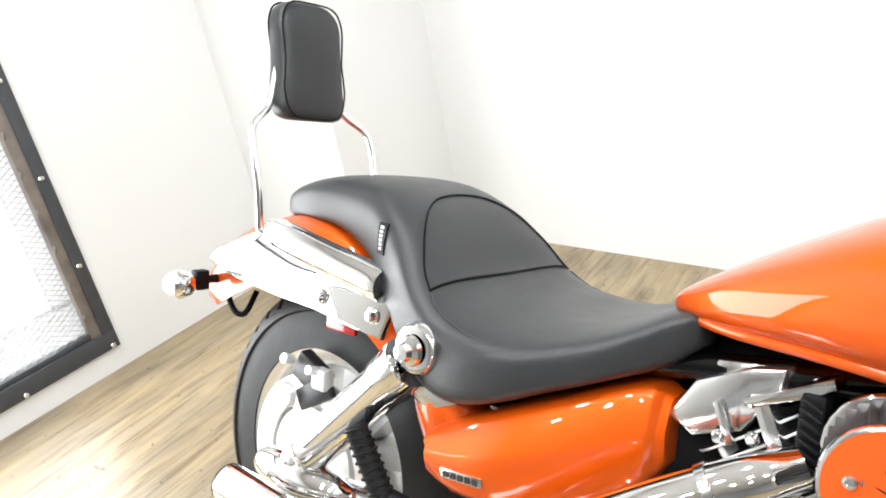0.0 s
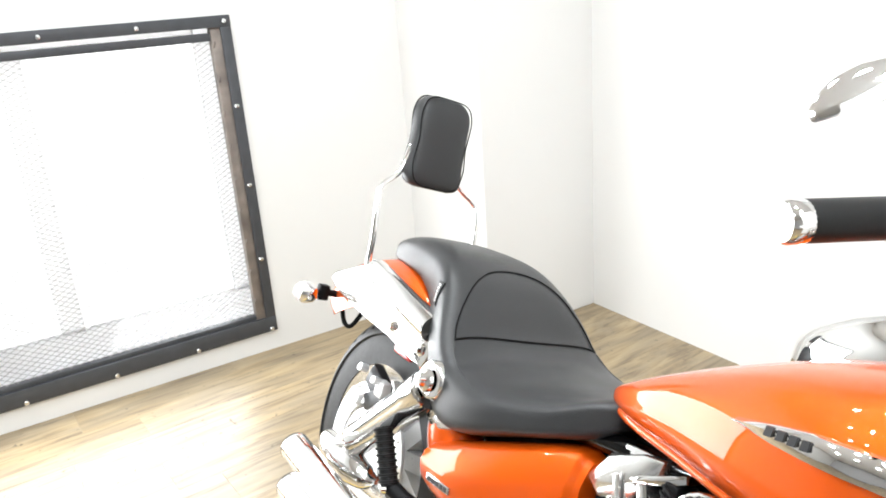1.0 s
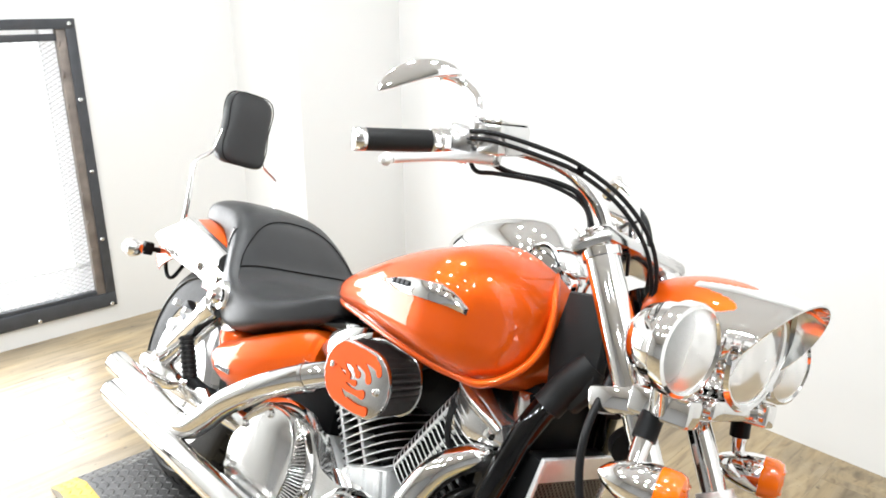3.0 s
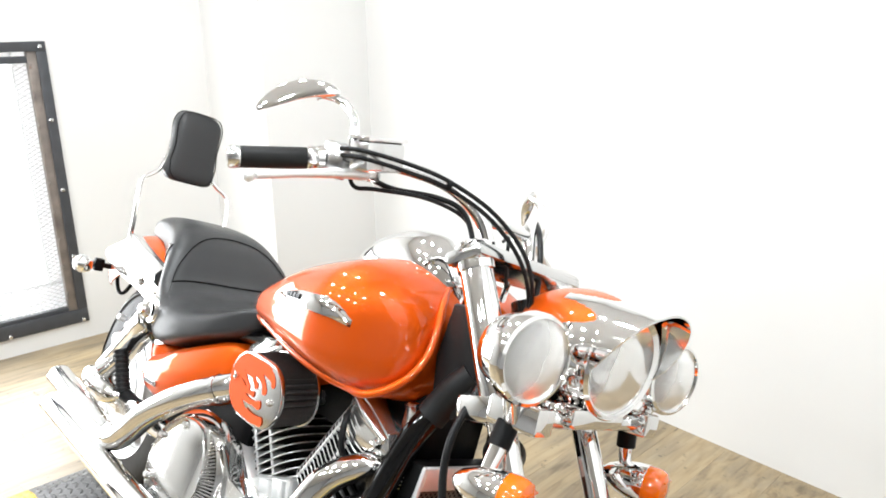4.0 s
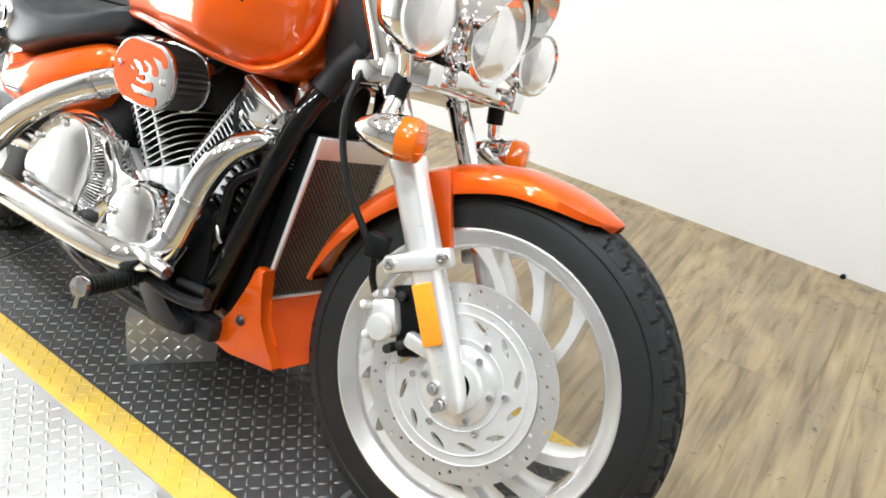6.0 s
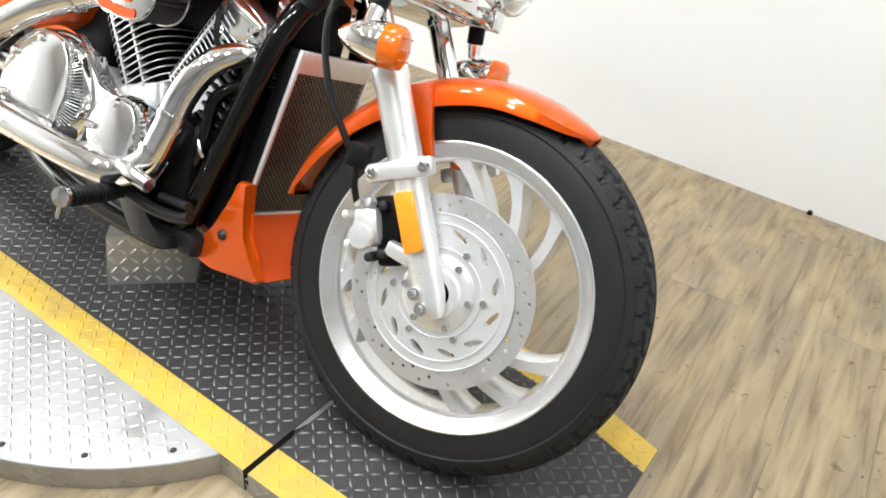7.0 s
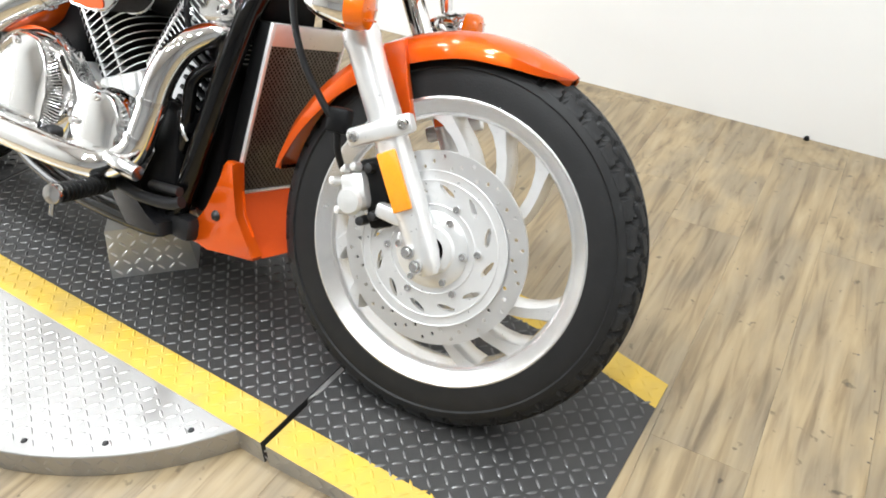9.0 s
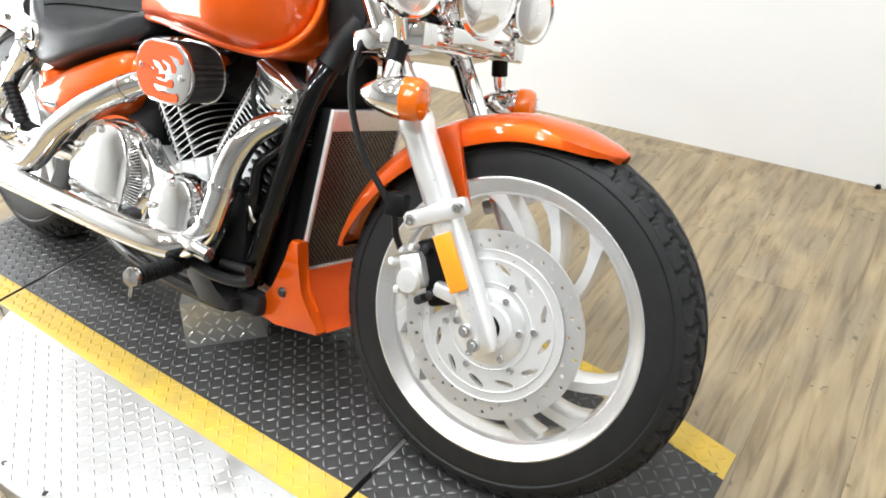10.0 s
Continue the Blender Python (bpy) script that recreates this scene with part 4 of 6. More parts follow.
# rear fender, struts, lamps ---------------------------------------------------
def rear_fender():
    rows = []
    for deg, r, hw, sk in ((42, 0.385, 0.112, 0.09), (25, 0.405, 0.124, 0.10), (8, 0.425, 0.129, 0.11), (-8, 0.438, 0.130, 0.115), (-25, 0.444, 0.126, 0.115), (-40, 0.452, 0.115, 0.105), (-52, 0.464, 0.097, 0.085), (-58, 0.468, 0.075, 0.06)):
        a = radians(deg)
        c, out = Vector((-1.66, 0, 0.318)), Vector((math.sin(a), 0, math.cos(a)))
        ring = []
        outer = [(-1.0, -sk), (-1.02, -sk * 0.5), (-0.97, -0.022), (-0.85, -0.007), (-0.5, 0.004), (0.0, 0.008), (0.5, 0.004), (0.85, -0.007), (0.97, -0.022), (1.02, -sk * 0.5), (1.0, -sk)]
        inner = [(p * 0.955, q - 0.005 if abs(p) < 0.9 else q) for p, q in reversed(outer)]
        for p, q in outer + inner:
            ring.append(c + out * (r + q) + Vector((0, p * hw, 0)))
        rows.append(ring)
    fine = []
    for k in range(len(rows[0])):
        fine.append(smooth_path([tuple(r[k]) for r in rows], 4))
    return rings_into(bmesh.new(), [[Vector(fine[k][j]) for k in range(len(fine))] for j in range(len(fine[0]))])


rf = bpart("rear_fender", rear_fender(), ORANGE, None, "metallic orange rear fender", sharp=50)
for s in (-1, 1):
    # broad chrome plate with a half-round tube above it
    m = Matrix(((1, 0, 0, 0), (0, 0, s, s * 0.130), (0, 1, 0, 0), (0, 0, 0, 1)))
    out = [(-1.425, 0.676), (-1.46, 0.592), (-1.52, 0.600), (-1.61, 0.612), (-1.70, 0.616), (-1.77, 0.622), (-1.86, 0.632), (-1.92, 0.648), (-1.90, 0.672), (-1.80, 0.708), (-1.765, 0.726), (-1.72, 0.730), (-1.65, 0.716), (-1.55, 0.692)]
    st = bpart("fender_strut", prism(out, m, 0.022, 0.006), CHROME, None, "broad polished chrome fender strut", sharp=30)
    part("strut_tube", tube([(-1.452, s * 0.152, 0.677), (-1.47, s * 0.152, 0.680), (-1.62, s * 0.152, 0.706), (-1.71, s * 0.150, 0.722), (-1.735, s * 0.146, 0.726)], [0.027, 0.0275, 0.0275, 0.026, 0.018], 24, 2), CHROME, st)
    for x, z in ((-1.592, 0.636), (-1.475, 0.628)):
        part("strut_bolt", lathe([(0.001, 0.016), (0.007, 0.015), (0.009, 0.008), (0.013, 0.006), (0.014, 0)], (x, s * 0.149, z), (0, s, 0), 18), CHROME, st)
    part("side_reflector", box((-1.615, s * 0.119 - 0.004, 0.575), (-1.545, s * 0.119 + 0.004, 0.597), 0.003, None), RED, st, "red side reflector")
    # rear indicator on a black stalk
    stalk = bpart("rear_indicator", tube([(-1.955, s * 0.08, 0.600), (-1.955, s * 0.13, 0.602), (-1.95, s * 0.165, 0.602)], [0.011, 0.008, 0.009], 12, 4), BLACK, None, "clear rear indicator on a black stalk")
    part("indicator_shell", lathe([(0.009, -0.030), (0.019, -0.024), (0.0265, -0.008), (0.0280, 0.0), (0.0265, 0.002)], (-1.945, s * 0.196, 0.600), (-0.75, s * 0.65, 0), 28), CHROME, stalk)
    part("indicator_lens", lathe([(0.0265, 0.001), (0.0265, 0.006), (0.023, 0.018), (0.014, 0.026), (0.001, 0.029)], (-1.945, s * 0.196, 0.600), (-0.75, s * 0.65, 0), 28), CLEAR, stalk, "clear faceted lens")
    part("stalk_collar", box((-0.012, -0.014, -0.018), (0.012, 0.014, 0.02), 0.004, Matrix.Translation((-1.952, s * 0.148, 0.602))), BLACK, stalk)
bpart("plate_bracket", tube([(-1.93, -0.03, 0.60), (-1.965, -0.075, 0.585), (-1.955, -0.07, 0.535), (-1.93, -0.06, 0.53), (-1.92, -0.04, 0.575)], 0.006, 8, 4), BLACK, None, "black wire bracket under the fender tail")
bpart("tail_lamp", box((-2.05, -0.05, 0.60), (-2.01, 0.05, 0.655), 0.014), RED, None, "red tail lamp")

# rear suspension --------------------------------------------------------
for s in (-1, 1):
    top, bot = Vector((-1.330, s * 0.196, 0.620)), Vector((-1.585, s * 0.192, 0.372))
    d = (top - bot).normalized()
    sh = bpart("shock_absorber", tube([tuple(bot + d * 0.02), tuple(bot + d * 0.035), tuple(bot + d * 0.05), tuple(top - d * 0.10), tuple(top - d * 0.085), tuple(top - d * 0.04)], [0.024, 0.034, 0.035, 0.035, 0.039, 0.039], 28, 1), CHROME, None, "chrome covered rear shock absorber", sharp=30)
    part("shock_eye", lathe([(0.014, -0.03), (0.032, -0.03), (0.036, -0.024), (0.036, 0.018), (0.032, 0.024), (0.020, 0.027), (0.014, 0.026)], tuple(top), (0, s, 0), 28), CHROME, sh)
    part("shock_bolt", lathe([(0.001, 0.05), (0.011, 0.049), (0.013, 0.04), (0.02, 0.036), (0.022, 0.03)], tuple(top), (0, s, 0), 20), CHROME, sh)
    part("lower_eye", lathe([(0.02, -0.02), (0.024, 0.02), (0.01, 0.026), (0.001, 0.026)], tuple(bot), (0, s, 0), 24), CHROME, sh)
    # swing arm with a chrome axle end
    arm = bpart("swing_arm", tube([(-1.05, s * 0.12, 0.36), (-1.25, s * 0.145, 0.35), (-1.5, s * 0.165, 0.335), (-1.63, s * 0.17, 0.325)], [0.028, 0.028, 0.027, 0.024], 16, 4), CHROME_DULL, None, "polished swing arm")
    part("axle_cover", tube([(-1.70, s * 0.185, 0.335), (-1.665, s * 0.19, 0.345), (-1.58, s * 0.195, 0.345), (-1.50, s * 0.19, 0.350), (-1.47, s * 0.18, 0.352)], [0.004, 0.027, 0.038, 0.028, 0.012], 20, 5), CHROME, arm, "teardrop chrome axle cover")

# side cover, with a small chrome badge ---------------------------------------
COVER = [(-1.320, 0.478, 0.508), (-1.308, 0.450, 0.520), (-1.26, 0.437, 0.541), (-1.19, 0.443, 0.573), (-1.12, 0.460, 0.604), (-1.07, 0.482, 0.626), (-1.035, 0.506, 0.634), (-1.012, 0.540, 0.622)]
for s in (-1, 1):
    bm = bmesh.new()
    rings = []
    for x, z0, z1 in smooth_path(COVER, 6):
        f = (x + 1.320) / 0.308
        y_out = 0.206 + 0.006 * math.sin(math.pi * min(1, max(0, f))) - 0.062 * max(0.0, (f - 0.30) / 0.70) ** 1.6
        edge = 1.0 if 0.03 < f < 0.96 else 0.7
        h = z1 - z0
        ring = []
        for p, q in ((0.08, 0.0), (0.80, 0.0), (0.94, 0.04), (0.99, 0.13), (1.025, 0.34), (1.035, 0.50), (1.02, 0.58), (0.96, 0.74), (0.90, 0.88), (0.84, 0.95), (0.74, 0.99), (0.3, 1.0)):
            ring.append(Vector((x, s * (0.07 + (y_out * (0.82 + 0.18 * edge) - 0.07) * p), z0 + h * q)))
        rings.append(ring)
    rings_into(bm, rings)
    cov = bpart("side_cover", bm, ORANGE, None, "metallic orange side cover", sharp=50)
    bg = part("side_badge", box((-0.034, -0.003, -0.0068), (0.034, 0.003, 0.0068), 0.002, Matrix.Translation((-1.241, s * 0.2135, 0.472)) @ Matrix.Rotation(radians(-5), 4, "Y")), CHROME_DULL, cov, "small chrome maker's badge with dark bars")
    for k in range(5):
        bm = box((-0.027 + 0.0118 * k, -0.0012, -0.0038), (-0.019 + 0.0118 * k, 0.0012, 0.0038), 0, Matrix.Translation((-1.241, s * 0.2167, 0.472)) @ Matrix.Rotation(radians(-5), 4, "Y"))
        part("badge_bar", bm, DARK_METAL, bg)
bpart("chrome_side_plate", prism([(-1.40, 0.60), (-1.34, 0.60), (-1.275, 0.552), (-1.33, 0.53), (-1.38, 0.55)], Matrix(((1, 0, 0, 0), (0, 0, -1, -0.176), (0, 1, 0, 0), (0, 0, 0, 1))), 0.012, 0.004), CHROME_DULL, None, "chrome panel below the seat")
bpart("inner_fender", tube([(-1.36, -0.10, 0.62), (-1.34, -0.13, 0.56), (-1.31, -0.14, 0.50), (-1.29, -0.13, 0.42)], [0.035, 0.05, 0.05, 0.03], 16, 4), ORANGE, None, "orange inner fender")
bpart("battery_box", box((-1.30, -0.10, 0.36), (-0.95, 0.10, 0.62), 0.03), BLACK, None, "black box between the side covers")

# frame ------------------------------------------------------------------
for s in (-1, 1):
    bpart("frame_tube", tube([(-0.40, s * 0.05, 0.80), (-0.43, s * 0.07, 0.735), (-0.452, s * 0.105, 0.66), (-0.468, s * 0.13, 0.56), (-0.50, s * 0.14, 0.42), (-0.545, s * 0.142, 0.26), (-0.585, s * 0.14, 0.185), (-0.67, s * 0.14, 0.16), (-0.95, s * 0.14, 0.16), (-1.15, s * 0.13, 0.22), (-1.2, s * 0.12, 0.36)], 0.0225, 20, 6), BLACK_GLOSS, None, "gloss black frame tube")
    bpart("frame_rail", tube([(-0.42, s * 0.03, 0.82), (-0.7, s * 0.07, 0.70), (-1.0, s * 0.11, 0.66), (-1.3, s * 0.125, 0.62), (-1.42, s * 0.125, 0.62)], 0.017, 12, 5), BLACK_GLOSS, None, "gloss black frame rail")
    # cover over the steering head
    bpart("neck_cover", prism([(-0.47, 0.885), (-0.40, 0.895), (-0.378, 0.83), (-0.372, 0.74), (-0.40, 0.70), (-0.46, 0.715), (-0.478, 0.79)], Matrix(((1, 0, 0, 0), (0, 0, s, s * 0.052), (0, 1, 0, 0), (0, 0, 0, 1))), 0.035, 0.012), GREY_PLASTIC, None, "satin black steering head cover")
    bpart("tube_boot", tube([(-0.395, s * 0.066, 0.785), (-0.412, s * 0.076, 0.755), (-0.430, s * 0.084, 0.722), (-0.440, s * 0.093, 0.695)], [0.027, 0.028, 0.027, 0.0265], 18, 4), GREY_PLASTIC, None, "satin black boot over the frame tube")
bpart("steering_head", tube([(-0.380, 0, 0.92), (-0.345, 0, 0.85), (-0.30, 0, 0.77)], 0.032, 20, 3), BLACK_GLOSS, None, "black steering head")

# radiator -------------------------------------------------------------------
rot = Matrix.Translation((-0.446, 0, 0.452)) @ Matrix.Rotation(radians(7.0), 4, "Y")
rad = bpart("radiator", box((-0.025, -0.102, -0.165), (0.012, 0.102, 0.165), 0.004, rot), BLACK, None, "radiator with a fine metal screen")
bm = bmesh.new()
for lo, hi in (((0.012, -0.106, -0.172), (0.021, -0.098, 0.172)), ((0.012, 0.098, -0.172), (0.021, 0.106, 0.172)), ((0.012, -0.098, -0.172), (0.021, 0.098, -0.161)), ((0.012, -0.098, 0.130), (0.021, 0.098, 0.172))):
    box_into(bm, lo, hi, 0.002, rot)
part("radiator_frame", bm, ALU, rad, "polished metal surround")
bm = bmesh.new()
n1 = 46
for k in range(n1):
    for sg in (1, -1):
        z0 = -0.161 - 0.196 + (0.291 + 0.196) * k / n1
        z1 = z0 + 0.196
        y0, y1 = -0.098, 0.098
        if z0 < -0.161:
            y0 += (-0.161 - z0)
            z0 = -0.161
        if z1 > 0.13:
            y1 -= (z1 - 0.13)
            z1 = 0.13
        if y1 - y0 < 0.004:
            continue
        a, b = Vector((0.0165, sg * y0, z0)), Vector((0.0165, sg * y1, z1))
        w = 0.0011
        dz = Vector((0, -sg * w, w))
        vs = [bm.verts.new(rot @ p) for p in (a - dz, b - dz, b + dz, a + dz)]
        bm.faces.new(vs)
tagged(part("radiator_screen", bm, SCREEN_WIRE, rad, "fine diamond screen", smooth=False), kind="stuff")

# chin cowl ---------------------------------------------------------------
for s in (-1, 1):
    m = Matrix(((1, 0, 0, 0), (0, 0, s, s * 0.108), (0, 1, 0, 0), (0, 0, 0, 1)))
    wing = [(-0.450, 0.355), (-0.426, 0.357), (-0.425, 0.30), (-0.411, 0.256), (-0.382, 0.220), (-0.346, 0.195), (-0.354, 0.185), (-0.47, 0.168), (-0.557, 0.170), (-0.548, 0.182), (-0.51, 0.206), (-0.482, 0.246), (-0.466, 0.30), (-0.457, 0.345)]
    cw = bpart("chin_cowl_side", prism(wing, m, 0.028, 0.006), ORANGE, None, "orange chin cowl wing", sharp=40)
    part("cowl_bolt", lathe([(0.001, 0.007), (0.005, 0.007), (0.009, 0.004), (0.011, 0)], (-0.457, s * 0.137, 0.243), (0, s, 0), 16), DARK_METAL, cw)
bpart("chin_cowl", prism([(-0.440, 0.285), (-0.395, 0.212), (-0.352, 0.187), (-0.50, 0.168), (-0.47, 0.21), (-0.455, 0.285)], Matrix(((1, 0, 0, 0), (0, 0, 1, -0.112), (0, 1, 0, 0), (0, 0, 0, 1))), 0.224, 0.005), ORANGE_FLAT, None, "orange chin cowl below the radiator", sharp=40)

# engine -------------------------------------------------------------------
bpart("crankcase", lofted([(-1.08, 0.10, 0.43, 0.33, 0.20), (-1.0, 0.145, 0.44, 0.33, 0.17), (-0.85, 0.150, 0.41, 0.32, 0.15), (-0.7, 0.150, 0.39, 0.31, 0.15), (-0.6, 0.14, 0.38, 0.30, 0.16), (-0.55, 0.11, 0.36, 0.28, 0.19)], 3, n=32, et=4, eb=4), CASE_ALU, None, "cast alloy crankcase", sharp=50)


def cylinder(base, top, name, label, half_x, fins):
    base, top = Vector(base), Vector(top)
    up = (top - base).normalized()
    fr = axis_frame(base, up, (0, 1, 0))
    ln = (top - base).length
    core = [((half_x - 0.022) * sgn_pow(math.cos(a), 0.55), 0.100 * sgn_pow(math.sin(a), 0.55)) for a in (2 * math.pi * j / 28 for j in range(28))]
    cyl = bpart(name, prism(core, fr @ Matrix.Translation((0, 0, -0.02)), ln + 0.02), CORE, None, label, sharp=30)
    for k in range(fins):
        h = 0.012 + (ln - 0.02) * k / (fins - 1)
        g = half_x * (0.97 + 0.03 * math.sin(3.1 * k / fins))
        bm = bmesh.new()
        ring = [(g * sgn_pow(math.cos(a), 0.55), 0.132 * sgn_pow(math.sin(a), 0.55)) for a in (2 * math.pi * j / 28 for j in range(28))]
        prism_into(bm, ring, fr @ Matrix.Translation((0, 0, h - 0.002)), 0.0030, 0.0009, segs=1)
        # frame x of fr runs across or along; keep the long side fore and aft
        for f in bm.faces:
            f.normal_update()
            f.material_index = 1 if abs(f.normal.dot(up)) > 0.9 else 0
        part("fin", bm, [FIN_ALU, CORE], cyl, sharp=30)
    # upright webs between the fins
    for q in (-0.45, 0.12):
        part("fin_web", box((q * half_x - 0.004, -0.129, 0.01), (q * half_x + 0.004, -0.095, ln - 0.01), 0.002, fr, 1), FIN_ALU, cyl)
    return cyl


cylinder((-0.775, 0, 0.415), (-0.925, 0, 0.615), "rear_cylinder", "finned alloy rear cylinder", 0.094, 16)
cylinder((-0.685, 0, 0.450), (-0.568, 0, 0.640), "front_cylinder", "finned alloy front cylinder", 0.067, 18)
cb = bpart("cylinder_base", box((-0.825, -0.142, 0.365), (-0.690, 0.1, 0.447), 0.012, Matrix.Translation((-0.76, 0, 0.41)) @ Matrix.Rotation(radians(-20), 4, "Y") @ Matrix.Translation((0.76, 0, -0.41))), FIN_ALU, None, "cast cylinder base")
for x in (-0.805, -0.757, -0.71):
    part("base_web", box((x - 0.009, -0.150, 0.37), (x + 0.009, -0.12, 0.442), 0.004, Matrix.Translation((-0.76, 0, 0.41)) @ Matrix.Rotation(radians(-20), 4, "Y") @ Matrix.Translation((0.76, 0, -0.41))), FIN_ALU, cb)
# Black panel, added to black out the gap between header and frame tube.
bpart("gap_panel", prism([(-0.60, 0.52), (-0.545, 0.575), (-0.475, 0.57), (-0.505, 0.40), (-0.55, 0.22), (-0.64, 0.22), (-0.64, 0.40)], Matrix(((1, 0, 0, 0), (0, 0, -1, -0.098), (0, 1, 0, 0), (0, 0, 0, 1))), 0.035, 0.008), BLACK_GLOSS, None, "black ribbed panel added to black out the gap behind the header pipe")
for k in range(9):
    bpart("gap_panel_rib", box((-0.035, -0.004, -0.004), (0.035, 0.004, 0.004), 0.002, Matrix.Translation((-0.535 - 0.006 * k, -0.136, 0.53 - 0.02 * k)) @ Matrix.Rotation(radians(24), 4, "Y")), BLACK, None)
bpart("coolant_hose", tube([(-0.50, -0.12, 0.53), (-0.535, -0.155, 0.49), (-0.54, -0.158, 0.43), (-0.55, -0.15, 0.37), (-0.575, -0.14, 0.32)], 0.013, 14, 5), BLACK_GLOSS, None, "black coolant hose")
bpart("sensor_plug", box((-0.565, -0.165, 0.385), (-0.53, -0.135, 0.425), 0.006), BLACK, None, "black connector plug")
bpart("plug_clip", tube([(-0.545, -0.166, 0.40), (-0.53, -0.17, 0.385), (-0.525, -0.165, 0.375)], 0.004, 8, 3), CHROME_DULL, None, "small steel clip")
# Second added panel, blacks out the pale front end of the crankcase.
bpart("lower_gap_panel", prism([(-0.635, 0.40), (-0.60, 0.43), (-0.555, 0.41), (-0.545, 0.24), (-0.62, 0.205), (-0.655, 0.25)], Matrix(((1, 0, 0, 0), (0, 0, -1, -0.135), (0, 1, 0, 0), (0, 0, 0, 1))), 0.03, 0.008), BLACK, None, "black panel added over the pale crankcase beside the header pipe")


# Filler block, added to keep the space between the cylinders dark.
bpart("under_tank_filler", box((-1.0, -0.075, 0.57), (-0.46, 0.075, 0.72), 0.02), BLACK, None, "black filler block added under the tank")
bpart("regulator_box", box((-0.555, -0.11, 0.22), (-0.49, 0.11, 0.52), 0.015), BLACK, None, "black box behind the radiator")
bpart("front_engine_mount", box((-0.62, -0.135, 0.22), (-0.545, 0.135, 0.33), 0.015), BLACK, None, "black engine mount")


def side_prism(outline, y, depth, bevel=0.0):
    """An outline in x and z, from y drawn outwards to the right."""
    return prism(outline, Matrix(((1, 0, 0, 0), (0, 0, -1, y), (0, 1, 0, 0), (0, 0, 0, 1))), depth, bevel)


# chrome head covers
rc = bpart("rear_head_cover", side_prism([(-1.018, 0.602), (-0.988, 0.650), (-0.930, 0.678), (-0.892, 0.686), (-0.897, 0.655), (-0.932, 0.604), (-0.985, 0.584)], -0.075, 0.056, 0.008), POLISHED, None, "faceted chrome rear head cover", sharp=25)
part("cover_ridge", side_prism([(-0.963, 0.632), (-0.955, 0.638), (-0.935, 0.592), (-0.944, 0.588)], -0.133, 0.006, 0.002), POLISHED, rc)
part("cover_arm", side_prism([(-0.926, 0.650), (-0.907, 0.654), (-0.862, 0.556), (-0.882, 0.550)], -0.075, 0.066, 0.006), POLISHED, rc)
part("cover_brow", side_prism([(-0.932, 0.644), (-0.868, 0.678), (-0.846, 0.690), (-0.842, 0.678), (-0.868, 0.664), (-0.92, 0.638)], -0.09, 0.056, 0.005), CHROME, rc)
for x, z in ((-0.953, 0.596), (-0.918, 0.604), (-0.872, 0.566)):
    part("cover_bolt", lathe([(0.001, 0.008), (0.005, 0.008), (0.007, 0.004), (0.008, 0)], (x, -0.136, z), (0, -1, 0), 12), CHROME, rc)
pl = bpart("spark_plug_boot", box((-0.875, -0.150, 0.585), (-0.848, -0.09, 0.672), 0.008), BLACK, None, "ribbed black spark plug boot")
for k in range(7):
    part("boot_rib", box((-0.012, -0.003, -0.002), (0.012, 0.003, 0.002), 0.001, Matrix.Translation((-0.8615, -0.151, 0.597 + 0.0105 * k)) @ Matrix.Rotation(radians(25), 4, "Y"), 1), GREY_PLASTIC, pl)
bpart("seat_bracket", side_prism([(-0.968, 0.676), (-0.915, 0.682), (-0.96, 0.652), (-0.982, 0.640)], -0.11, 0.012, 0.003), CHROME_DULL, None, "polished bracket under the seat")
fc = bpart("front_head_cover", side_prism([(-0.622, 0.605), (-0.606, 0.682), (-0.585, 0.690), (-0.488, 0.646), (-0.470, 0.612), (-0.50, 0.600), (-0.592, 0.585)], -0.075, 0.056, 0.014), POLISHED, None, "faceted chrome front head cover", sharp=30)
part("cover_bolt", lathe([(0.001, 0.012), (0.007, 0.011), (0.010, 0.004), (0.011, 0)], (-0.505, -0.131, 0.622), (0, -1, 0), 16), CHROME, fc)
part("cover_ridge", tube([(-0.598, -0.128, 0.675), (-0.55, -0.133, 0.655), (-0.49, -0.130, 0.632)], [0.008, 0.012, 0.007], 10, 3), POLISHED, fc)
bpart("spark_lead", tube([(-0.62, -0.10, 0.66), (-0.60, -0.135, 0.63), (-0.585, -0.14, 0.58), (-0.57, -0.12, 0.55)], 0.006, 8, 4), CABLE, None, "black spark plug lead")
bpart("thermostat_cover", side_prism([(-0.50, 0.70), (-0.475, 0.705), (-0.455, 0.655), (-0.475, 0.63), (-0.50, 0.66)], -0.06, 0.04, 0.008), CHROME_DULL, None, "polished metal cover under the tank")
bpart("tank_mount", side_prism([(-0.545, 0.70), (-0.50, 0.705), (-0.475, 0.645), (-0.50, 0.635)], -0.045, 0.03, 0.005), RED_PLASTIC, None, "dark red mounting under the tank")

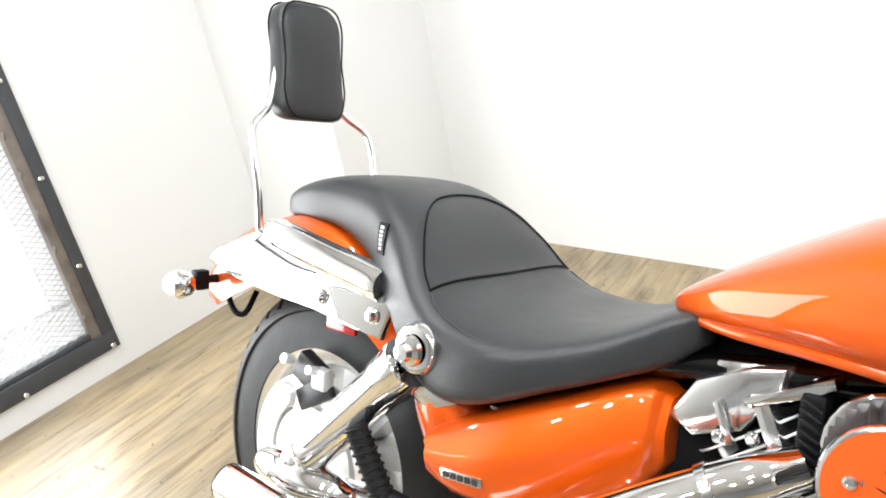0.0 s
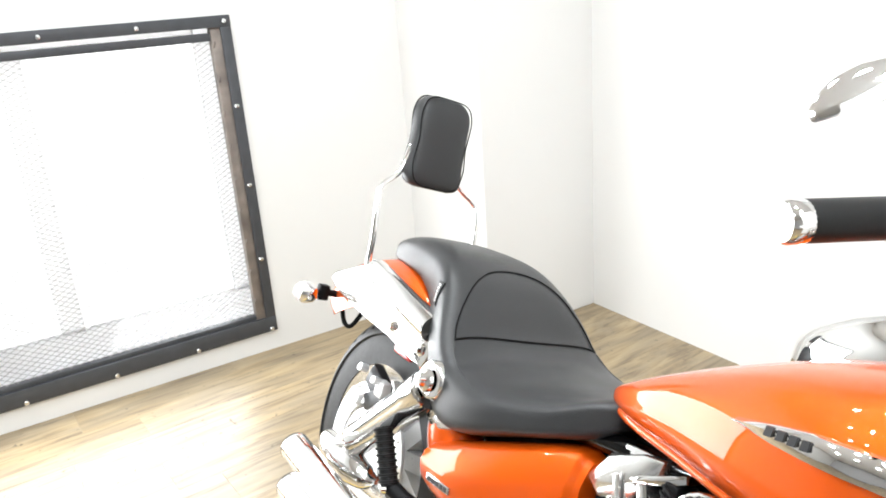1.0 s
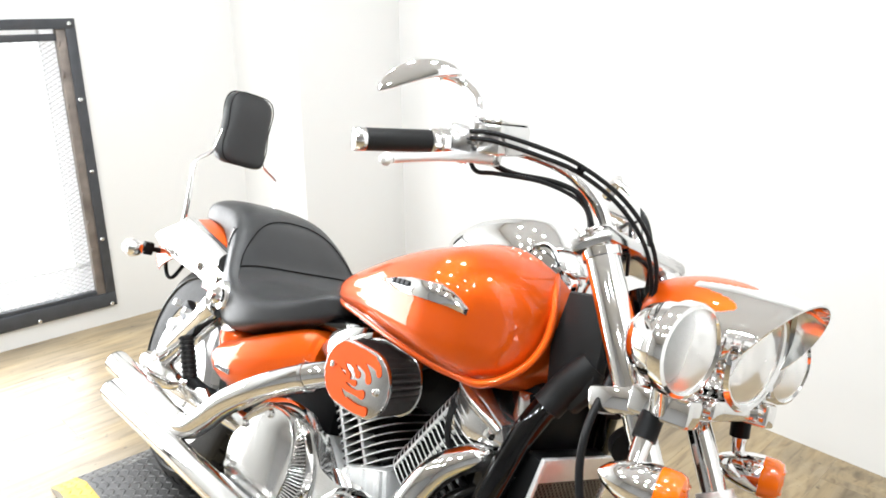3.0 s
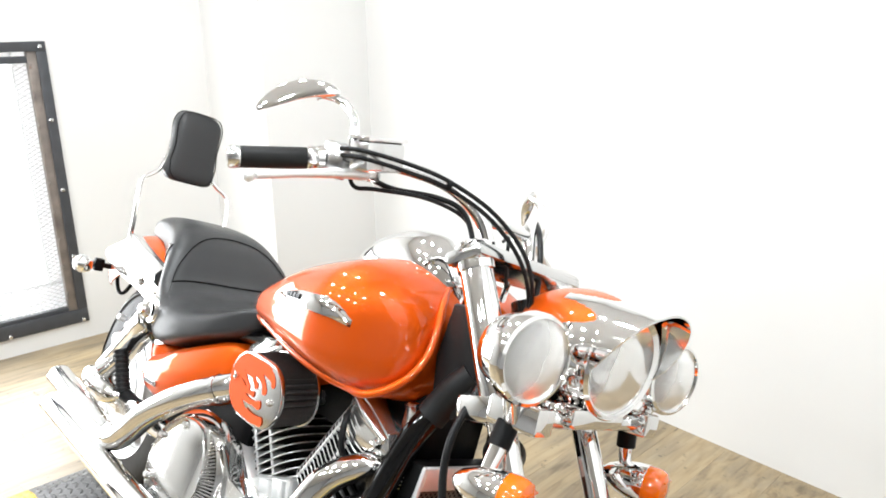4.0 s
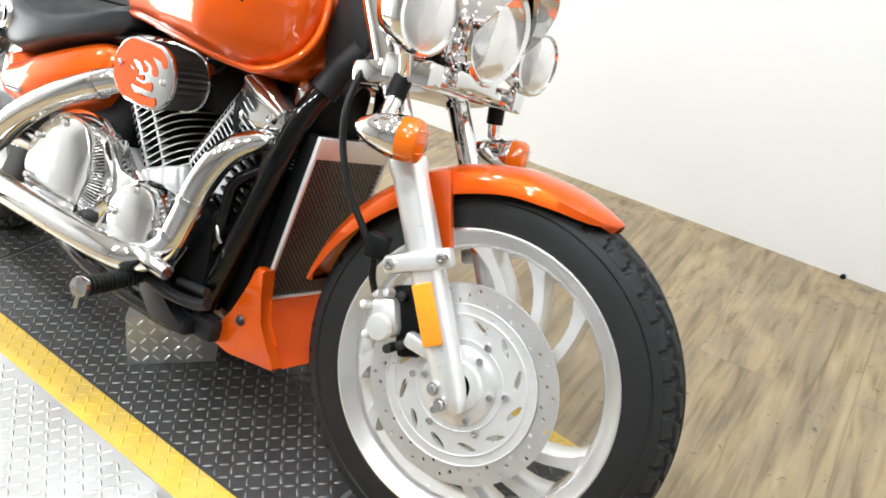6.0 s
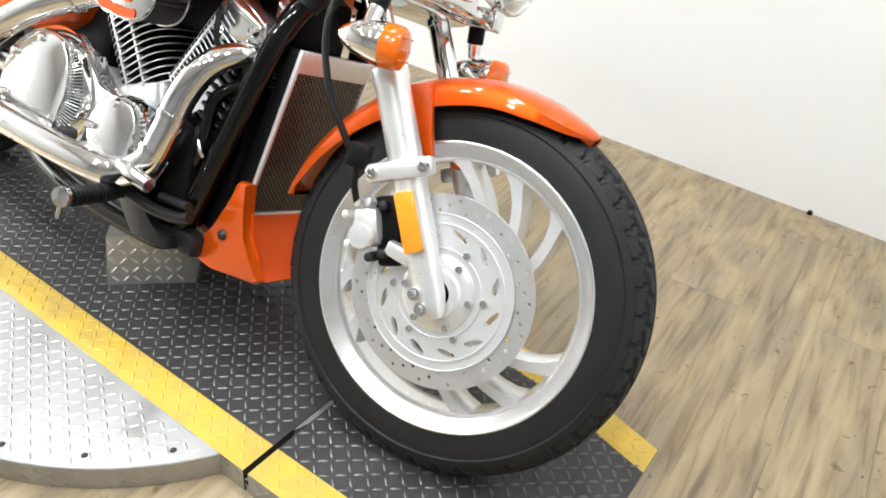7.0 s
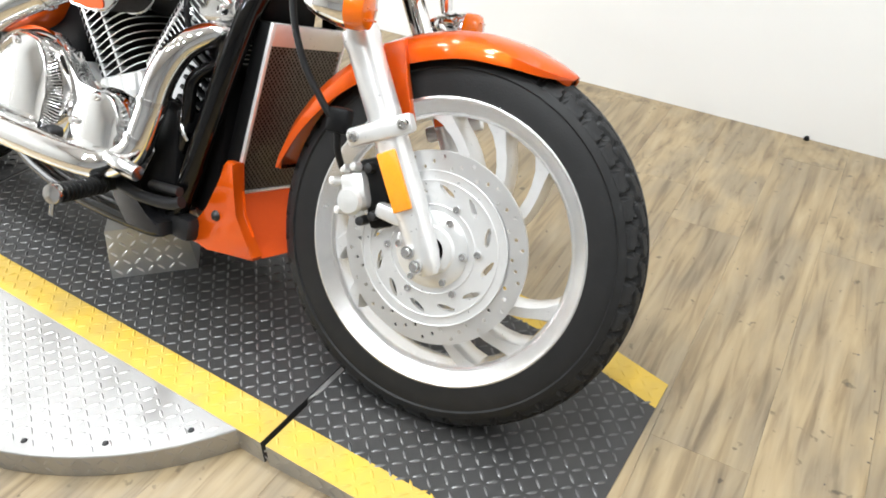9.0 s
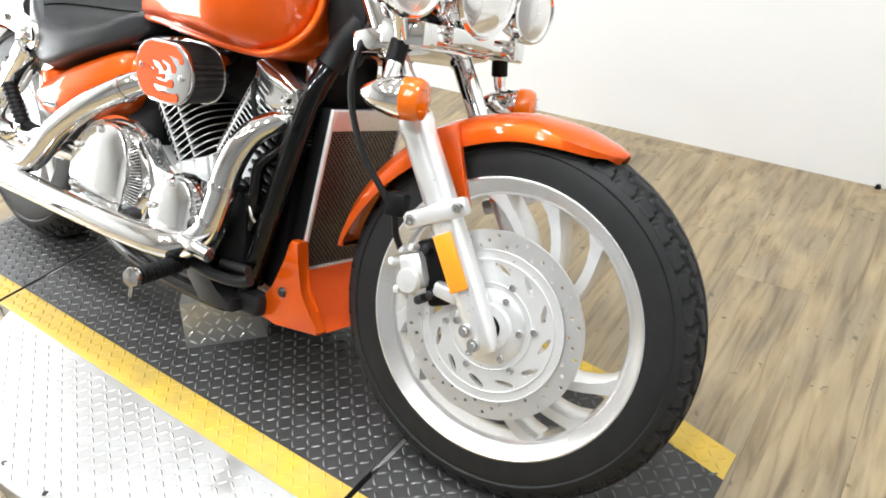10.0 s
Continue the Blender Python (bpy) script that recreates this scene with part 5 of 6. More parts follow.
# chrome engine side case with the two round covers
case = bpart("engine_side_case", side_prism([(-1.095, 0.33), (-1.08, 0.43), (-1.02, 0.487), (-0.93, 0.490), (-0.885, 0.462), (-0.83, 0.415), (-0.785, 0.388), (-0.745, 0.394), (-0.70, 0.412), (-0.65, 0.408), (-0.615, 0.375), (-0.605, 0.33), (-0.64, 0.265), (-0.72, 0.235), (-0.86, 0.225), (-1.0, 0.235), (-1.06, 0.275)], -0.150, 0.042, 0.022), POLISHED, None, "polished chrome engine side case", sharp=35)
def round_cover(name, label, centre, axis, R, ribs, bolts):
    """A domed round cover whose flat face is cut away in front by a scooped, ribbed band."""
    fr = axis_frame(centre, axis)
    cov = bpart(name, lathe([(R, -0.040), (R * 1.01, -0.024), (R * 0.985, -0.016), (R * 0.93, -0.006), (R * 0.90, -0.008), (R * 0.60, -0.014), (0.001, -0.014)], centre, axis, 64, cap=False), CHROME, None, label, sharp=25)
    # the face: a disc with its front part cut along a wavy chord
    outline = [(R * 0.88 * math.cos(a), R * 0.88 * math.sin(a)) for a in (radians(66 + 228 * k / 22) for k in range(23))]
    outline += [(R * 0.46, -R * 0.72), (R * 0.60, -R * 0.52), (R * 0.56, -R * 0.36), (R * 0.66, -R * 0.14), (R * 0.62, R * 0.04), (R * 0.66, R * 0.24), (R * 0.58, R * 0.40), (R * 0.52, R * 0.60)]
    part("cover_face", prism(outline, fr @ Matrix.Translation((0, 0, -0.012)), 0.020, 0.005), POLISHED, cov, "flat polished face")
    for k in range(ribs):
        a = radians(-38 + 108 * k / (ribs - 1))
        mm = fr @ Matrix.Rotation(a, 4, "Z") @ Matrix.Translation((R * 0.80, 0, -0.009)) @ Matrix.Rotation(radians(26), 4, "Y")
        part("cover_rib", box((-R * 0.20, -0.0016, -0.008), (R * 0.20, 0.0016, 0.004), 0.001, mm, 1), CHROME_DULL, cov, sharp=30)
    for deg in bolts:
        c = fr @ Vector((R * 0.76 * math.cos(radians(deg)), R * 0.76 * math.sin(radians(deg)), 0.008))
        part("cover_bolt", lathe([(0.001, 0.008), (0.006, 0.008), (0.009, 0.004), (0.011, -0.006)], tuple(c), axis, 14), CHROME, cov)
    return cov


cl = round_cover("clutch_cover", "round chrome clutch cover with a ribbed scoop", (-0.972, -0.226, 0.366), (0.10, -1, 0.10), 0.130, 30, (100, 150, 205, 255))
part("cover_plug", lathe([(0.001, 0.012), (0.012, 0.011), (0.015, 0.004), (0.016, -0.02)], (-0.868, -0.222, 0.300), (0, -1, 0), 18), DARK_METAL, cl, "dark round plug")
round_cover("alternator_cover", "small round chrome alternator cover with a ribbed scoop", (-0.702, -0.226, 0.352), (0.12, -1, 0.10), 0.080, 14, (100, 180, 262))

# air cleaner ---------------------------------------------------------------
AC = Matrix.Translation((-0.754, -0.155, 0.631)) @ Matrix(((1, 0, 0.19, 0), (0, 0, -1, 0), (0, 1, -0.02, 0), (0, 0, 0, 1)))
ac = bpart("air_cleaner", prism(stadium(0.192, 0.122, 14), AC, 0.009, 0.003), CHROME, None, "oval chrome air cleaner with a pleated filter and flame decal", sharp=30)
bm = bmesh.new()
base = stadium(0.176, 0.106, 30)
pts = []
for k, (x, y) in enumerate(base):
    n = Vector((x - max(-0.035, min(0.035, x)), y)).normalized() if abs(x) > 0.035 else Vector((0, math.copysign(1, y)))
    pts.append((x, y, n))
ring = []
dense = []
for (x0, y0, n0), (x1, y1, n1) in zip(pts, pts[1:] + pts[:1]):
    seg = max(1, round(math.hypot(x1 - x0, y1 - y0) / 0.0040))
    for q in range(seg):
        f = q / seg
        dense.append((x0 + (x1 - x0) * f, y0 + (y1 - y0) * f, (n0 * (1 - f) + n1 * f).normalized()))
for k, (x, y, n) in enumerate(dense):
    o = 0.0042 if k % 2 else -0.0042
    ring.append((x + n.x * o, y + n.y * o))
prism_into(bm, ring, AC @ Matrix.Translation((0, 0, 0.009)), 0.075)
part("filter_element", bm, PLEAT, ac, "dark pleated filter element", smooth=False)
face = part("cover_plate", prism(stadium(0.188, 0.118, 14), AC @ Matrix.Translation((0, 0, 0.083)), 0.012, 0.004), CHROME_DULL, ac, "polished oval cover plate", sharp=30)
# orange crescent round the rear of the plate, with round-headed orange flames that run forward over bare metal
rim_arc = [p for p in stadium(0.180, 0.110, 14) if p[0] < -0.020]
upper = sorted([p for p in rim_arc if p[1] >= 0], key=lambda p: -p[0])
lower = sorted([p for p in rim_arc if p[1] < 0], key=lambda p: p[0])
bm = bmesh.new()
inner_edge = [(0.020, -0.048), (-0.002, -0.044), (-0.022, -0.034), (-0.036, -0.020), (-0.050, -0.008), (-0.060, 0.006), (-0.050, 0.018), (-0.030, 0.026), (-0.006, 0.034), (0.020, 0.040), (0.040, 0.040)]
outer_edge = [(0.020, -0.0548)] + lower[::-1] + upper[::-1] + [(0.020, 0.0548), (0.044, 0.0535)]
steps_n = 40


def along(path, f):
    """The point at fraction f of a path's length."""
    ds = [0.0]
    for p, q in zip(path, path[1:]):
        ds.append(ds[-1] + math.hypot(q[0] - p[0], q[1] - p[1]))
    return float(np.interp(f * ds[-1], ds, [p[0] for p in path])), float(np.interp(f * ds[-1], ds, [p[1] for p in path]))


rows = []
for k in range(steps_n + 1):
    (x0, y0), (x1, y1) = along(outer_edge, k / steps_n), along(inner_edge, k / steps_n)
    rows.append([bm.verts.new(AC @ Vector((x, y, 0.0958))) for x, y in ((x0, y0), (x1, y1))])
for p, q in zip(rows, rows[1:]):
    bm.faces.new((p[0], p[1], q[1], q[0]))
part("flame_decal", bm, ORANGE_FLAT, face, "orange flame decal", smooth=False)
FLAMES = [[(0.000, 0.046, 0.010), (0.030, 0.044, 0.010), (0.052, 0.038, 0.0075), (0.060, 0.029, 0.0065)],
          [(-0.030, 0.036, 0.010), (0.004, 0.032, 0.009), (0.028, 0.022, 0.0055), (0.037, 0.010, 0.0080)],
          [(-0.040, 0.026, 0.009), (-0.014, 0.022, 0.006), (-0.002, 0.014, 0.0045), (0.006, 0.009, 0.0070)],
          [(-0.055, 0.016, 0.009), (-0.036, 0.010, 0.006), (-0.025, 0.004, 0.0040), (-0.018, -0.001, 0.0065)],
          [(-0.058, 0.000, 0.009), (-0.030, -0.008, 0.006), (-0.010, -0.009, 0.0040), (0.003, -0.008, 0.0060)],
          [(-0.046, -0.014, 0.009), (-0.016, -0.022, 0.006), (0.012, -0.022, 0.0045), (0.030, -0.019, 0.0085)],
          [(-0.010, -0.046, 0.009), (0.016, -0.047, 0.0085), (0.036, -0.045, 0.0075), (0.048, -0.043, 0.0085)]]
for n, lick in enumerate(FLAMES):
    bm = bmesh.new()
    fine = smooth_path(lick, 6)
    z = 0.0961 + 0.00015 * n
    rows = []
    for k, (x, y, w) in enumerate(fine):
        x0, y0, _ = fine[max(0, k - 1)]
        x1, y1, _ = fine[min(len(fine) - 1, k + 1)]
        d = Vector((x1 - x0, y1 - y0)).normalized()
        rows.append([bm.verts.new(AC @ Vector((x - d.y * w * q, y + d.x * w * q, z))) for q in (1, -1)])
    for p, q in zip(rows, rows[1:]):
        bm.faces.new((p[0], p[1], q[1], q[0]))
    x, y, w = fine[-1]
    a0 = math.atan2(d.y, d.x)
    cap_vs = [bm.verts.new(AC @ Vector((x + w * math.cos(a0 + b), y + w * math.sin(a0 + b), z))) for b in (math.pi * (0.5 - j / 8) for j in range(1, 8))]
    bm.faces.new([rows[-1][0]] + cap_vs + [rows[-1][1]])
    part("flame", bm, ORANGE_FLAT, face, smooth=False)
for x in (-0.066, 0.066):
    part("cover_screw", lathe([(0.001, 0.004), (0.003, 0.004), (0.0035, 0.006), (0.006, 0.005), (0.007, 0)], tuple(AC @ Vector((x, 0.004 if x < 0 else -0.002, 0.095))), (0, -1, 0), 16), CHROME, face)
bpart("intake_elbow", tube([(-0.74, -0.15, 0.64), (-0.74, -0.10, 0.64), (-0.74, -0.04, 0.65)], 0.035, 20, 3), CHROME, None, "chrome intake elbow")

# exhaust ---------------------------------------------------------------------
up = bpart("upper_exhaust_pipe", tube([(-0.86, -0.165, 0.60), (-0.91, -0.20, 0.575), (-1.01, -0.238, 0.515), (-1.11, -0.256, 0.442), (-1.175, -0.262, 0.378), (-1.225, -0.266, 0.338), (-1.30, -0.268, 0.328), (-1.42, -0.27, 0.330), (-1.655, -0.274, 0.337)], [0.022, 0.027, 0.028, 0.029, 0.029, 0.029, 0.030, 0.031, 0.031], 28, 8), CHROME, None, "chrome upper exhaust pipe", sharp=60)
part("pipe_mouth", lathe([(0.027, 0.0), (0.031, 0.0), (0.031, 0.004), (0.027, 0.004), (0.025, -0.06)], (-1.655, -0.274, 0.337), (-1, -0.017, 0.03), 28, cap=False), DARK_METAL, up)
lowp = bpart("lower_exhaust_pipe", tube([(-0.505, -0.112, 0.580), (-0.524, -0.143, 0.572), (-0.552, -0.178, 0.538), (-0.575, -0.198, 0.475), (-0.588, -0.207, 0.40), (-0.608, -0.216, 0.335), (-0.655, -0.232, 0.296), (-0.72, -0.252, 0.286), (-0.9, -0.272, 0.285), (-1.2, -0.286, 0.285), (-1.585, -0.298, 0.285)], [0.021, 0.024, 0.0265, 0.028, 0.028, 0.028, 0.029, 0.030, 0.030, 0.030, 0.030], 28, 8), CHROME, None, "chrome lower exhaust pipe with header shield", sharp=60)
part("pipe_mouth", lathe([(0.026, 0.0), (0.030, 0.0), (0.030, 0.004), (0.026, 0.004), (0.024, -0.06)], (-1.585, -0.298, 0.285), (-1, -0.03, 0.0), 28, cap=False), DARK_METAL, lowp)
for p, d, r in (((-0.93, -0.207, 0.563), (-0.75, -0.3, -0.5), 0.0305), ((-0.583, -0.2035, 0.435), (-0.17, -0.1, -1), 0.0298), ((-0.600, -0.212, 0.36), (-0.28, -0.14, -1), 0.0298)):
    part("clamp_band", lathe([(r - 0.002, -0.006), (r, -0.005), (r, 0.005), (r - 0.002, 0.006)], p, d, 28, cap=False), CHROME_DULL, lowp)

# foot controls -----------------------------------------------------------------
peg = bpart("foot_peg", tube([(-0.672, -0.225, 0.248), (-0.655, -0.29, 0.251), (-0.634, -0.352, 0.254)], 0.0155, 18, 3), GRIP, None, "ribbed black rider foot peg")
for k in range(11):
    f = k / 10
    part("peg_rib", lathe([(0.0155, -0.003), (0.0185, -0.002), (0.0185, 0.002), (0.0155, 0.003)], (-0.670 + 0.034 * f, -0.235 - 0.105 * f, 0.249 + 0.0045 * f), (0.3, -1, 0.04), 16, cap=False), GRIP, peg)
part("peg_end", lathe([(0.018, 0.0), (0.020, 0.006), (0.018, 0.013), (0.001, 0.016)], (-0.635, -0.350, 0.254), (0.3, -1, 0.04), 18), CHROME_DULL, peg, "chrome peg end")
part("peg_feeler", tube([(-0.632, -0.358, 0.245), (-0.631, -0.36, 0.215)], 0.0045, 8, 1), CHROME_DULL, peg)
part("peg_bracket", side_prism([(-0.700, 0.262), (-0.672, 0.272), (-0.628, 0.232), (-0.585, 0.205), (-0.545, 0.206), (-0.540, 0.180), (-0.640, 0.172), (-0.690, 0.215)], -0.150, 0.048, 0.008), SATIN_STEEL, peg, "angled black steel bracket")
part("peg_pivot", tube([(-0.680, -0.14, 0.247), (-0.673, -0.225, 0.248)], 0.014, 14, 1), SATIN_STEEL, peg)
ped = bpart("brake_pedal", tube([(-0.70, -0.20, 0.305), (-0.655, -0.235, 0.312), (-0.60, -0.25, 0.312), (-0.555, -0.245, 0.306)], [0.012, 0.014, 0.016, 0.015], 12, 4), CHROME_DULL, None, "polished brake pedal")
part("pedal_arm", tube([(-0.68, -0.20, 0.25), (-0.60, -0.20, 0.245), (-0.53, -0.19, 0.25), (-0.50, -0.185, 0.262)], 0.012, 10, 4), SATIN_STEEL, ped)
part("pedal_rod", tube([(-0.60, -0.175, 0.265), (-0.52, -0.175, 0.275)], 0.010, 10, 1), DARK_METAL, ped)
bpart("brake_master_cylinder", box((-0.60, -0.165, 0.172), (-0.50, -0.12, 0.222), 0.014), SATIN_STEEL, None, "black brake master cylinder below the frame")
bpart("engine_cradle", box((-0.72, -0.150, 0.165), (-0.60, -0.10, 0.210), 0.012), SATIN_STEEL, None, "black engine mount")
rp = bpart("passenger_peg", tube([(-1.43, -0.222, 0.487), (-1.405, -0.216, 0.44), (-1.38, -0.21, 0.395)], 0.0165, 16, 3), GRIP, None, "folded black passenger foot peg")
for k in range(9):
    f = k / 8
    part("peg_rib", lathe([(0.0165, -0.0025), (0.0195, -0.0015), (0.0195, 0.0015), (0.0165, 0.0025)], (-1.428 + 0.044 * f, -0.222 + 0.011 * f, 0.483 - 0.082 * f), (0.5, 0.1, -1), 16, cap=False), GRIP, rp)
part("peg_bracket", tube([(-1.38, -0.205, 0.39), (-1.32, -0.19, 0.385), (-1.26, -0.16, 0.39)], [0.017, 0.013, 0.013], 12, 3), BLACK, rp)
part("peg_bolt", lathe([(0.001, 0.01), (0.007, 0.009), (0.010, 0)], (-1.378, -0.222, 0.388), (0, -1, 0), 14), CHROME, rp)
bpart("muffler_hanger", side_prism([(-1.42, 0.37), (-1.30, 0.40), (-1.22, 0.36), (-1.26, 0.34), (-1.34, 0.355), (-1.40, 0.335)], -0.19, 0.02, 0.004), CHROME_DULL, None, "steel exhaust hanger")
bpart("side_stand", tube([(-0.85, 0.14, 0.16), (-0.80, 0.20, 0.08), (-0.77, 0.26, -0.075)], [0.015, 0.013, 0.012], 12, 4), DARK_METAL, None, "dark steel side stand")

# ---- front end: fork, lamps, bars (steered a little to the left) ----
AX = Vector((-0.5388, 0, 1)).normalized()


def leg(z):
    """Centre line of a fork leg at height z."""
    return Vector((-0.5388 * (z - 0.3385), 0, z))


for s in (-1, 1):
    y = s * 0.133
    def at(z, dx=0.0, dy=0.0):
        p = leg(z)
        return (p.x + dx, y + dy, p.z)
    fk = fpart("fork_leg", tube([at(0.302), at(0.312), at(0.335), at(0.42), at(0.64), at(0.655), at(0.668)], [0.014, 0.021, 0.0255, 0.0290, 0.0290, 0.032, 0.031], 28, 1), ALU, None, "silver fork leg", sharp=30)
    part("fork_slider", moved(tube([at(0.66), at(0.79)], 0.0215, 24, 1), FB), CHROME, fk, "chrome fork tube")
    part("fork_cover", moved(tube([at(0.775), at(0.785), at(0.99), at(1.00)], [0.025, 0.0265, 0.0265, 0.025], 28, 1), FB), CHROME, fk, "chrome upper fork cover", sharp=30)
    part("axle_lug", moved(box((-0.026, -0.022, -0.026), (0.006, 0.022, 0.030), 0.011, Matrix.Translation((0.006, y, 0.330)) @ Matrix.Rotation(radians(-28), 4, "Y")), FB), ALU, fk)
    for dx, dz in ((-0.016, 0.006), (0.002, -0.014)):
        part("axle_bolt", moved(lathe([(0.001, 0.012), (0.006, 0.012), (0.0075, 0.006), (0.011, 0.006), (0.012, 0)], (dx, y + s * 0.0245, 0.330 + dz), (0, s, 0), 16), FB), CHROME_DULL, fk)
    # clamp plate with two bolts
    cm = Matrix.Translation(at(0.520)) @ Matrix.Rotation(radians(-24), 4, "Y")
    part("fender_clamp", moved(box((-0.062, -0.012, -0.016), (0.060, 0.012, 0.016), 0.008, cm @ Matrix.Translation((0, s * 0.026, 0))), FB), ALU, fk)
    for dx in (-0.046, 0.046):
        part("clamp_bolt", moved(lathe([(0.001, 0.003), (0.004, 0.003), (0.005, 0.007), (0.009, 0.006), (0.010, 0)], tuple(cm @ Vector((dx, s * 0.038, 0.0))), (0, s, 0), 16), FB), CHROME_DULL, fk)
    rm = Matrix.Translation(at(0.445)) @ Matrix.Rotation(radians(-28.3), 4, "Y")
    part("fork_reflector", moved(box((-0.017, s * 0.032 - 0.005, -0.05), (0.017, s * 0.032 + 0.005, 0.05), 0.003, rm), FB), AMBER_FLAT, fk, "amber side reflector")
    # fender stay
    part("fender_stay", moved(prism([(-0.155, 0.655), (-0.116, 0.668), (-0.098, 0.60), (-0.074, 0.532), (-0.108, 0.520), (-0.126, 0.575)], Matrix(((1, 0, 0, 0), (0, 0, s, s * 0.076), (0, 1, 0, 0), (0, 0, 0, 1))), 0.014, 0.004), FB), ORANGE, fk, "orange fender stay")

tc = fpart("top_clamp", box((-0.036, -0.168, -0.012), (0.036, 0.168, 0.014), 0.010, Matrix.Translation(leg(1.003)) @ Matrix.Rotation(radians(-28.3), 4, "Y")), CHROME_DULL, None, "polished top fork clamp")
for s in (-1, 1):
    part("clamp_cap", moved(lathe([(0.030, -0.02), (0.0315, 0.0), (0.0315, 0.020), (0.028, 0.025), (0.001, 0.028)], tuple(leg(1.0) + Vector((0, s * 0.133, 0))), tuple(AX), 28), FB), CHROME, tc)
LB = FB @ Matrix.Translation((-0.19, 0, 0.8)) @ Matrix.Rotation(radians(-4), 4, "Z") @ Matrix.Rotation(radians(1.6), 4, "X") @ Matrix.Translation((0.19, 0, -0.8))


def lpart(name, bm, mats, parent=None, label="", smooth=True, sharp=38.0):
    return part(name, moved(bm, LB), mats, parent or bike, label, smooth, sharp)


lc = lpart("lower_clamp", box((-0.05, -0.166, -0.022), (0.045, 0.166, 0.020), 0.010, Matrix.Translation(leg(0.795)) @ Matrix.Rotation(radians(-14), 4, "Y")), CHROME, None, "chrome lower fork clamp and lamp bracket")
part("lamp_bar", moved(tube([(-0.175, -0.165, 0.806), (-0.16, -0.06, 0.804), (-0.16, 0.06, 0.804), (-0.165, 0.185, 0.806)], 0.0125, 16, 3), LB), CHROME, lc)
part("lamp_plate", moved(box((-0.03, -0.075, -0.016), (0.03, 0.075, 0.016), 0.008, Matrix.Translation((-0.165, -0.02, 0.813))), LB), CHROME, lc)
for s in (-1, 1):
    part("bar_end", moved(box((-0.042, -0.026, -0.020), (0.046, 0.018, 0.020), 0.006, Matrix.Translation((-0.180, s * 0.160, 0.806))), LB), CHROME, lc)
    # front indicator hanging under the bar
    ind = lpart("front_indicator", tube([(-0.186, s * 0.172, 0.802), (-0.185, s * 0.186 - 0.004, 0.752), (-0.182, s * 0.198 - 0.008, 0.722)], [0.013, 0.013, 0.010], 14, 3), CHROME, None, "chrome bullet front indicator with an amber lens")
    part("rubber_mount", moved(tube([(-0.186, s * 0.175 - 0.001, 0.792), (-0.185, s * 0.184 - 0.004, 0.758)], 0.0165, 14, 1), LB), BLACK, ind)
    part("indicator_body", moved(lathe([(0.006, -0.068), (0.016, -0.058), (0.026, -0.038), (0.033, -0.010), (0.035, 0.008), (0.034, 0.012)], (-0.150, s * 0.202 - 0.010, 0.705), (1, 0.22, -0.02), 28), LB), CHROME, ind)
    lens = part("indicator_lens", moved(lathe([(0.0345, 0.010), (0.0350, 0.018), (0.0345, 0.032), (0.031, 0.040), (0.022, 0.044), (0.001, 0.046)], (-0.150, s * 0.202 - 0.010, 0.705), (1, 0.22, -0.02), 28), LB), AMBER, ind, "amber lens")
    for zz in (-0.017, 0.0, 0.017):
        part("lens_rib", moved(box((0.036, -0.022, -0.0016), (0.0455, 0.022, 0.0016), 0.0008, Matrix.Translation((-0.150, s * 0.202 - 0.010, 0.705 + zz)) @ Matrix.Rotation(0.217, 4, "Z"), 1), LB), AMBER, lens)
    # auxiliary spot lamp
    ax = (1, -0.19, -0.06)
    SC = (-0.146, s * 0.212 - 0.004, 0.889)
    spot = lpart("spot_lamp", lathe([(0.012, -0.080), (0.032, -0.073), (0.048, -0.056), (0.056, -0.034), (0.0575, -0.016), (0.0605, -0.014), (0.0635, -0.010), (0.0640, 0.004), (0.0620, 0.009), (0.0575, 0.011), (0.0545, 0.006)], SC, ax, 44), CHROME, None, "chrome auxiliary spot lamp", sharp=30)
    part("reflector", moved(lathe([(0.0545, 0.004), (0.046, -0.010), (0.032, -0.024), (0.014, -0.034), (0.001, -0.036)], SC, ax, 36, cap=False), LB), CHROME, spot)
    part("bulb_cap", moved(lathe([(0.001, -0.002), (0.010, -0.004), (0.013, -0.012), (0.011, -0.034)], SC, ax, 18), LB), CHROME, spot)
    part("lamp_lens", moved(lathe([(0.0550, 0.007), (0.042, 0.014), (0.024, 0.018), (0.001, 0.0195), (0.001, 0.0165), (0.024, 0.015), (0.042, 0.011), (0.0550, 0.004)], SC, ax, 40, cap=False), LB), SPOT_LENS, spot, "clear fluted glass lens")
    part("spot_stem", moved(tube([(-0.178, s * 0.182, 0.80), (-0.172, s * 0.205, 0.835)], 0.012, 14, 1), LB), CHROME, spot)


# headlight nacelle with its peak and flames
LENS_C, LENS_R, LENS_AX = (-0.128, 0, 0.893), 0.076, (1, 0, -0.10)


